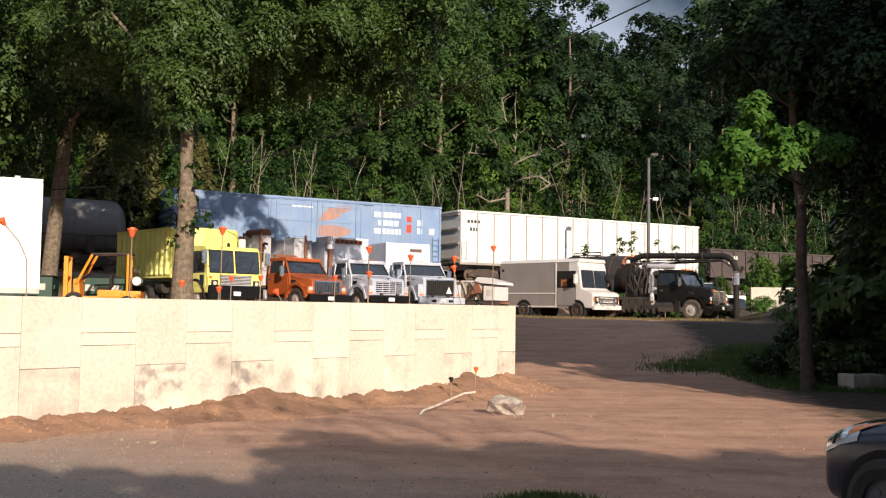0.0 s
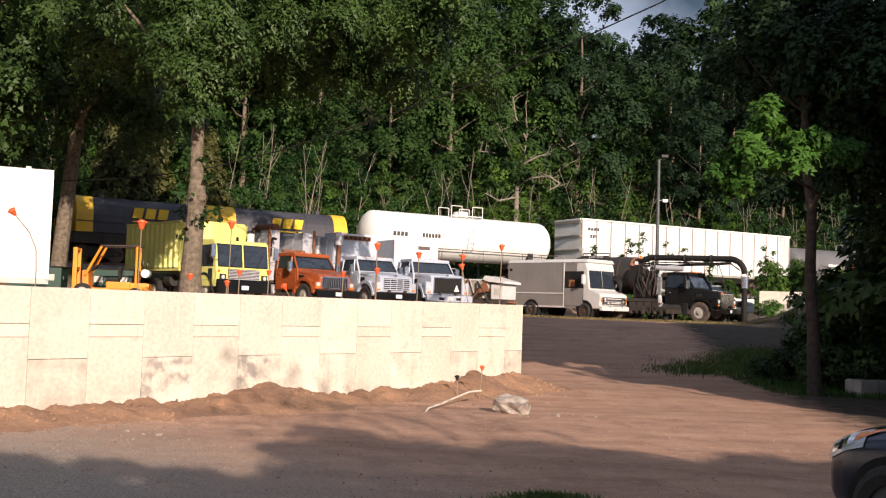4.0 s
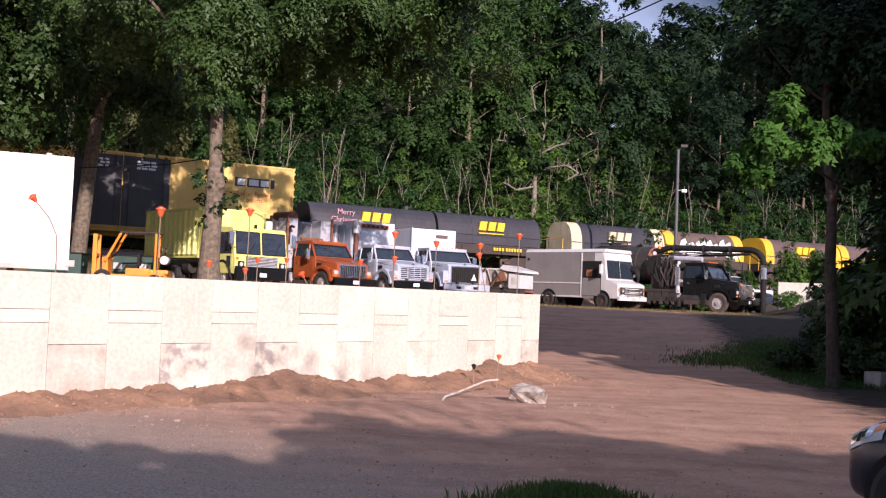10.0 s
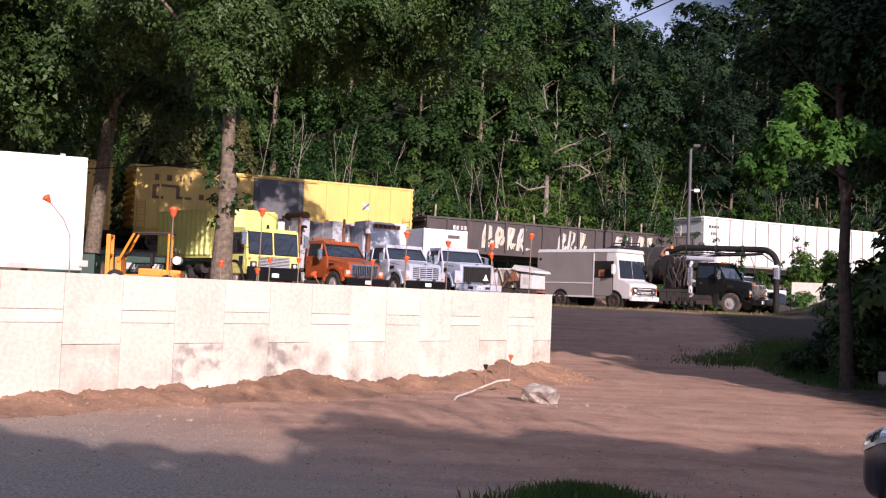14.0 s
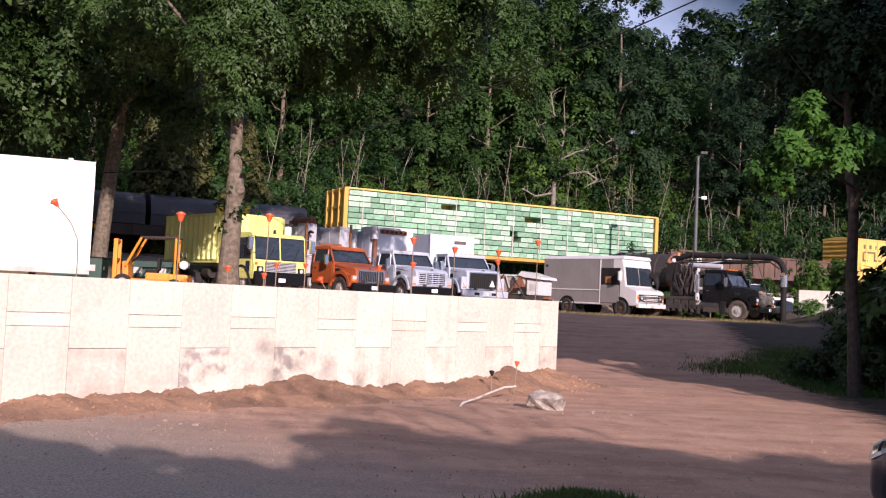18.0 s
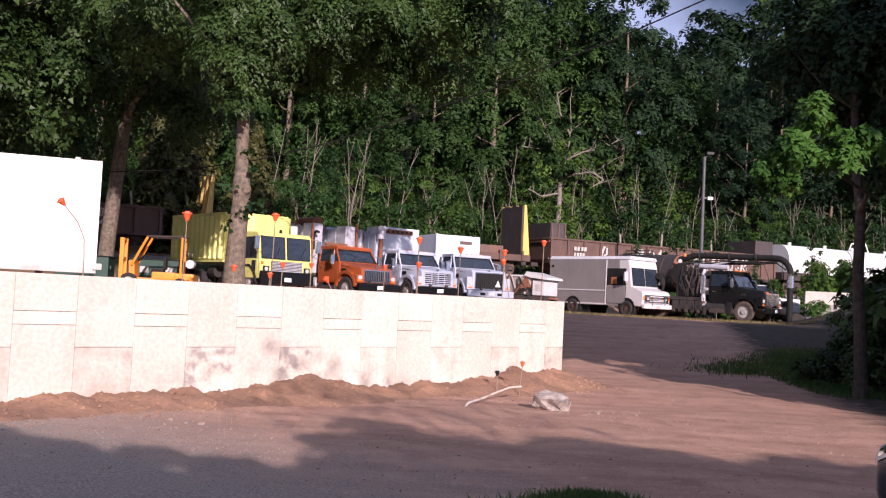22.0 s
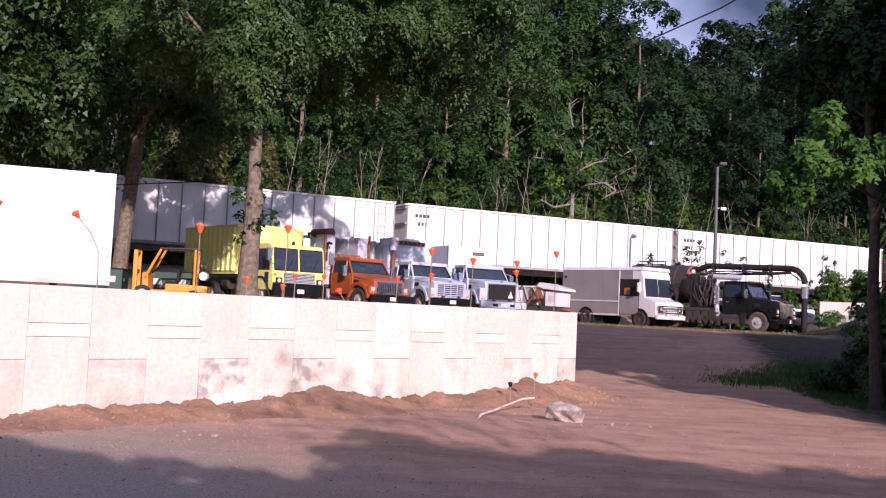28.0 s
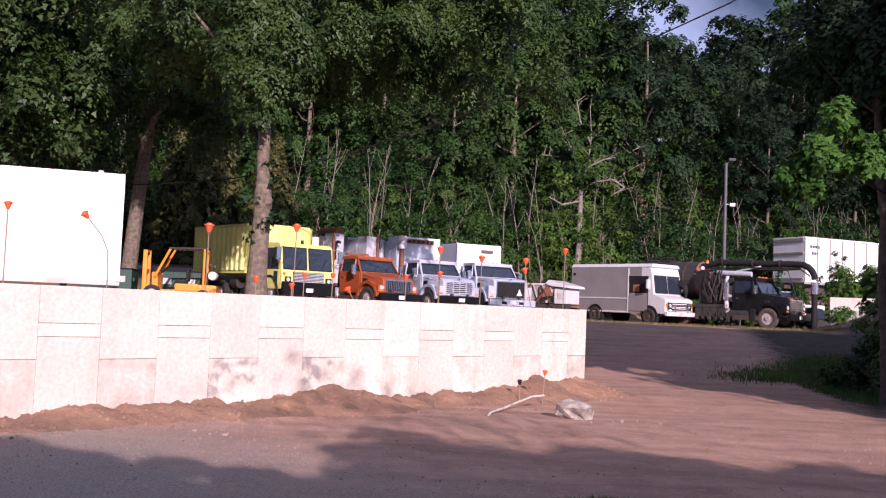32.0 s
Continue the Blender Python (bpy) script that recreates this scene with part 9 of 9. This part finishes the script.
def stone(name, x, y, size, seed, material, label, category, group="", squash=0.6, sink=0.1, turn=0):
    bm = new_bm()
    bmesh.ops.create_icosphere(bm, subdivisions=1, radius=1)
    for v in bm.verts:
        k = 1 + 0.35 * noise.noise(v.co * 1.3 + Vector((seed, 0, 0))) + 0.12 * noise.noise(v.co * 4 + Vector((0, seed, 0)))
        v.co = Vector((v.co.x * k * size, v.co.y * k * size * 0.8, max(v.co.z * k, -0.5) * size * squash))
    return solid(name, bm, M[material], pose(x, y, ground_z(x, y) + size * squash * (0.5 - sink), 0, 0, turn), label, category, group)


def boulder():
    """A broken slab of old concrete, tilted, with chipped corners."""
    rb = random.Random(12)
    bm = new_bm()
    bmesh.ops.create_cube(bm, size=1.0, matrix=Matrix.Diagonal((0.56, 0.42, 0.25, 1)))
    bmesh.ops.subdivide_edges(bm, edges=bm.edges[:], cuts=2, use_grid_fill=True)
    for v in bm.verts:
        k = 1 - 0.16 * (abs(v.co.x) > 0.27) * (abs(v.co.y) > 0.2) - 0.14 * (abs(v.co.z) > 0.12) * (abs(v.co.y) > 0.2)
        v.co = Vector((v.co.x * k + rb.uniform(-0.045, 0.045), v.co.y * k + rb.uniform(-0.045, 0.045), v.co.z + rb.uniform(-0.025, 0.03)))
    solid("boulder", bm, M["rock"], pose(1.08, 16.4, ground_z(1.08, 16.4) + 0.11, 14, 9, -28), "angular pale broken concrete boulder on the dirt", "boulder")


boulder()
rs = random.Random(8)
for i in range(60):
    a, d = rs.uniform(-3, 12.5), -rs.uniform(0.9, 3.6)
    p = along_wall(a, d)
    stone("stone", p.x, p.y, rs.uniform(0.010, 0.024), i * 1.7, "rock", "small pale stone on the dirt", "stone", "stones on the yard", sink=0.2)
for i in range(16):
    stone("stone", 1.2 + rs.gauss(0.2, 0.45), 16.2 + rs.gauss(0, 0.25), rs.uniform(0.012, 0.035), i * 2.9, "rock", "small pale stone beside the boulder", "stone", "stones on the yard", sink=0.2)
for x, y, s in ((-4.0, 12.6, 0.035), (-3.75, 12.45, 0.025), (-3.55, 12.4, 0.045)):
    stone("stone", x, y, s, x, "rock", "white chunk of stone at the foot of the dirt", "stone", "stones on the yard", sink=0.2)


def gravel():
    """Scattered grit on the near drive."""
    rng = np.random.default_rng(5)
    n = 2600
    bm_v, faces = [], []
    for i in range(n):
        x, y = rng.uniform(-6.5, 5.5), rng.uniform(8.3, 17)
        if rng.random() > 0.35 + 0.65 * step(3, -4, x):
            continue
        s = rng.uniform(0.005, 0.014)
        z = ground_z(x, y)
        b = len(bm_v)
        for dx, dy, dz in ((-1, -0.8, -0.4), (1, -0.6, -0.4), (0.1, 1, -0.4), (rng.uniform(-0.3, 0.3), rng.uniform(-0.3, 0.3), 1.0)):
            bm_v.append((x + dx * s, y + dy * s, z + dz * s))
        faces += [(b, b + 1, b + 3), (b + 1, b + 2, b + 3), (b + 2, b, b + 3)]
    me = bpy.data.meshes.new("gravel")
    me.from_pydata(bm_v, [], faces)
    me.materials.append(M["grit"])
    tagged(new("gravel", me), "scattered grey grit on the drive", "gravel", kind="stuff")


gravel()


def litter():
    """Dead leaves, twigs and dark crumbs lying about on the dirt."""
    rng = np.random.default_rng(15)
    vs, fs = [], []
    for i in range(650):
        x, y = rng.uniform(-6.5, 9.5), 9 + 13 * rng.random() ** 1.3
        if (Vector((x, y)) - WALL_A).dot(WALL_N) > -0.6:
            continue
        z = ground_z(x, y) + 0.006
        a, ln = rng.random() * 6.28, rng.uniform(0.008, 0.026)
        w = ln * (0.12 if i % 6 == 0 else 0.5)
        ln *= 3 if i % 6 == 0 else 1
        u, v = Vector((math.cos(a), math.sin(a))) * ln, Vector((-math.sin(a), math.cos(a))) * w
        b = len(vs)
        vs += [(x - u.x, y - u.y, z), (x + v.x, y + v.y, z + w * 0.8), (x + u.x, y + u.y, z + 0.004), (x - v.x, y - v.y, z)]
        fs.append((b, b + 1, b + 2, b + 3))
    me = bpy.data.meshes.new("litter")
    me.from_pydata(vs, [], fs)
    me.materials.append(M["tie"])
    tagged(new("litter", me), "scattered dead leaves and twigs on the dirt", "litter", kind="stuff")


litter()


def hose():
    pts = [Vector(p) for p in ((-0.33, 15.9, 0.03), (-0.28, 16.1, 0.08), (-0.1, 16.6, 0.10), (0.15, 17.2, 0.16), (0.4, 17.75, 0.22), (0.62, 18.1, 0.22))]
    solid("pipe", tube(new_bm(), pts, 0.018, 8), M["grimy_white"], Matrix.Identity(4), "bent white plastic pipe lying on the dirt heap", "pipe")


hose()


def marker(base, top, head="safety", size=0.105, bend=None):
    """A thin driveway marker: a rod with a flared funnel-shaped head."""
    size *= 0.76
    b, t = Vector(base), Vector(top)
    ob = thing("driveway_marker", Matrix.Translation(b), "thin driveway marker rod with a flared %s head" % ("orange" if head == "safety" else "dark"), "marker", "driveway markers along the wall")
    pts = [Vector((0, 0, -0.15))] + [Vector(p) - b for p in (bend or ())] + [t - b]
    part("rod", tube(new_bm(), pts, 0.009, 6), M["wood_stake"], ob)
    d = (pts[-1] - pts[-2]).normalized()
    e = pts[-1]
    bm = new_bm()
    rod(bm, e - d * size * 1.3, e, size * 0.32, size * 0.8, 14)
    rod(bm, e, e + d * size * 0.25, size * 0.98, size * 0.92, 14)
    rod(bm, e + d * size * 0.28, e + d * size * 0.5, size * 0.55, size * 0.5, 12)
    part("head", bm, M[head], ob)


LOTB = LOT
for x, y, zt, s in ((-4.83, 15.35, 2.86, 0.11), (-3.69, 16.51, 2.99, 0.10), (-1.44, 19.11, 2.86, 0.10), (-0.67, 20.14, 2.77, 0.10), (0.23, 21.03, 2.80, 0.10), (1.1, 22.04, 3.10, 0.10),
                    (-1.42, 18.98, 2.38, 0.09), (-2.01, 18.45, 2.28, 0.075), (-3.53, 16.55, 2.19, 0.075), (-3.15, 17.14, 2.22, 0.07), (-4.16, 15.82, 2.08, 0.08), (-3.69, 16.35, 2.0, 0.075)):
    marker((x, y, min(LOT, ground_z(x, y) + 2)), (x + 0.02, y, zt), size=s)
marker((-2.55, 17.6, LOT), (-2.89, 17.28, 1.98), size=0.085)
marker((0.55, 21.3, LOT - 0.3), (0.23, 21.04, 2.6), size=0.10)
marker((-5.94, 14.22, LOT), (-6.2, 13.91, 2.86), size=0.085, bend=((-5.94, 14.22, 2.05), (-5.95, 14.2, 2.35), (-6.02, 14.1, 2.58)))
marker((-6.92, 13.09, LOT), (-6.92, 13.09, 2.90), size=0.085)
marker((0.2, 18.9, 0.1), (0.19, 18.95, 0.40), "rubber", 0.075)
marker((0.62, 18.9, 0.12), (0.66, 18.95, 0.60), "safety", 0.075)


def sprigs():
    """Young leafy saplings in front of the track, behind the parked trucks."""
    rng = np.random.default_rng(61)
    for x, y, h in ((9.6, 54.6, 4.3), (10.6, 54.9, 4.7), (12.4, 55.4, 4.2), (7.6, 54.4, 3.8), (17.2, 55.0, 3.9), (14.6, 56.4, 3.6)):
        t = thing("leafy_sapling", pose(x, y, ground_z(x, y)), "thin leafy sapling standing behind the parked trucks", "sapling", "saplings behind the trucks")
        part("stem", loft_bm([(0, 0, -0.2), (rng.normal() * 0.08, 0, h * 0.4), (rng.normal() * 0.12, 0, h * 0.7), (rng.normal() * 0.2, 0, h)], 0.03, 0.01), M["bark"], t)
        cl = [(np.array([rng.normal() * 0.35, rng.normal() * 0.3, h * (0.55 + 0.45 * k / 7)]), 0.25) for k in range(8)]
        lv = new("foliage", leaf_mesh("foliage", cl, 80, 0.085, M["leaf_vine"], rng, tri=True))
        lv.parent = t


sprigs()


def light_pole():
    x, y = 12.0, 58.0
    z = ground_z(x, y)
    t = thing("light_pole", pose(x, y, z), "grey steel yard light pole with a floodlight and a small camera", "light pole")
    part("shaft", rod(new_bm(), (0, 0, -0.3), (0, 0, 10.75 - z), 0.125, 0.085, 16), M["galv"], t)
    part("arm", rod(new_bm(), (0, 0, 10.7 - z), (0.3, -0.08, 10.9 - z), 0.04, seg=8), M["galv"], t)
    part("floodlight", bevelled(0.1, 0.5, -0.25, 0.1, 10.85 - z, 11.02 - z, bevel=0.03), M["black_steel"], t)
    part("camera_arm", rod(new_bm(), (0, 0, 8.35 - z), (0.3, -0.2, 8.35 - z), 0.03, seg=8), M["white_paint"], t)
    part("camera_housing", bevelled(0.2, 0.5, -0.35, -0.15, 8.22 - z, 8.4 - z, bevel=0.03), M["white_paint"], t)


light_pole()


def overhead_wire():
    pts = [Vector(p) for p in ((10.5, 19.0, 12.6), (8.19, 22.45, 11.1), (5.37, 26.0, 9.97), (3.39, 27.93, 9.4), (1.87, 29.24, 9.0), (-0.14, 30.8, 8.41), (-2.75, 32.63, 7.79), (-6.08, 34.72, 7.03), (-8.83, 36.28, 6.57), (-11.79, 37.85, 6.3), (-16.22, 40.0, 6.28))]
    solid("overhead_wire", tube(new_bm(), pts, 0.022, 6), M["rubber"], Matrix.Identity(4), "black overhead cable sagging across the yard", "cable")


overhead_wire()


def barrier():
    t = thing("concrete_barrier", pose(16.0, 51.6, ground_z(16, 51.6), 0, 0, -14), "low pale concrete barrier at the end of the lot", "barrier")
    part("block", bevelled(0, 3.8, -0.3, 0.3, -0.2, 0.75, bevel=0.02), M["old_concrete"], t)
    # paler concrete on the upper half stands for the sunlight on it
    part("cap", bevelled(-0.02, 3.82, -0.34, 0.34, 0.75, 1.42, bevel=0.02), M["concrete"], t)


barrier()
t_block = thing("concrete_block", pose(9.8, 23.3, ground_z(9.8, 23.3), 0, 0, 15), "rough grey concrete block lying in the shade", "block")
part("block", bevelled(-0.45, 0.45, -0.3, 0.3, -0.05, 0.38, bevel=0.05), M["old_concrete"], t_block)


def grass_patch(name, label, blades, where, height, material, seed):
    """Grass blades: bent slivers rooted on the ground."""
    rng = np.random.default_rng(seed)
    vs, fs = [], []
    for _ in range(blades):
        x, y = where(rng)
        z = ground_z(x, y)
        h = height * (0.5 + rng.random())
        a = rng.random() * 6.28
        w = 0.006 + 0.006 * rng.random()
        if height > 0.25:
            w *= 2.5
        dx, dy = math.cos(a), math.sin(a)
        lx, ly = rng.normal() * h * 0.35, rng.normal() * h * 0.35
        b = len(vs)
        vs += [(x - dx * w, y - dy * w, z - 0.01), (x + dx * w, y + dy * w, z - 0.01), (x + lx * 0.4 + dx * w * 0.7, y + ly * 0.4 + dy * w * 0.7, z + h * 0.6), (x + lx * 0.4 - dx * w * 0.7, y + ly * 0.4 - dy * w * 0.7, z + h * 0.6), (x + lx, y + ly, z + h)]
        fs += [(b, b + 1, b + 2, b + 3), (b + 3, b + 2, b + 4)]
    me = bpy.data.meshes.new(name)
    me.from_pydata(vs, [], fs)
    me.materials.append(M[material])
    return tagged(new(name, me), label, "grass", kind="stuff")


grass_patch("near_grass", "tuft of green grass at the edge of the drive", 3400, lambda r: (lambda d: (0.95 + r.normal() * (0.12 + 0.36 * d), 8.95 - d))(abs(r.normal()) * 0.5), 0.10, "grass", 1)
grass_patch("bank_grass", "shaded grass along the edge of the ramp", 12000, lambda r: (lambda k: (6.0 + 4.7 * k + r.normal() * 0.5, 27.2 + (1.0 + 6.5 * k) * r.random() + r.normal() * 0.4))(r.random() ** 0.6), 0.085, "grass", 2)
grass_patch("bank_weeds", "low shaded weeds under the maple", 7000, lambda r: (7.4 + 4.2 * r.random() ** 0.8, 22.2 + 4.6 * r.random() + r.normal() * 0.3), 0.10, "grass", 5)
grass_patch("lot_verge", "dry grass strip along the edge of the lot", 4500, lambda r: (lambda k: (2.5 + 12.5 * k, 49.3 - 2.6 * k + r.normal() * 0.45))(r.random()), 0.10, "dry_grass", 3)

# ---- motions ----
def motions():
    for car, s in TRAIN:
        walk(car, [(t, on_track(s + d)) for t, d in SPEED_ROWS])


motions()
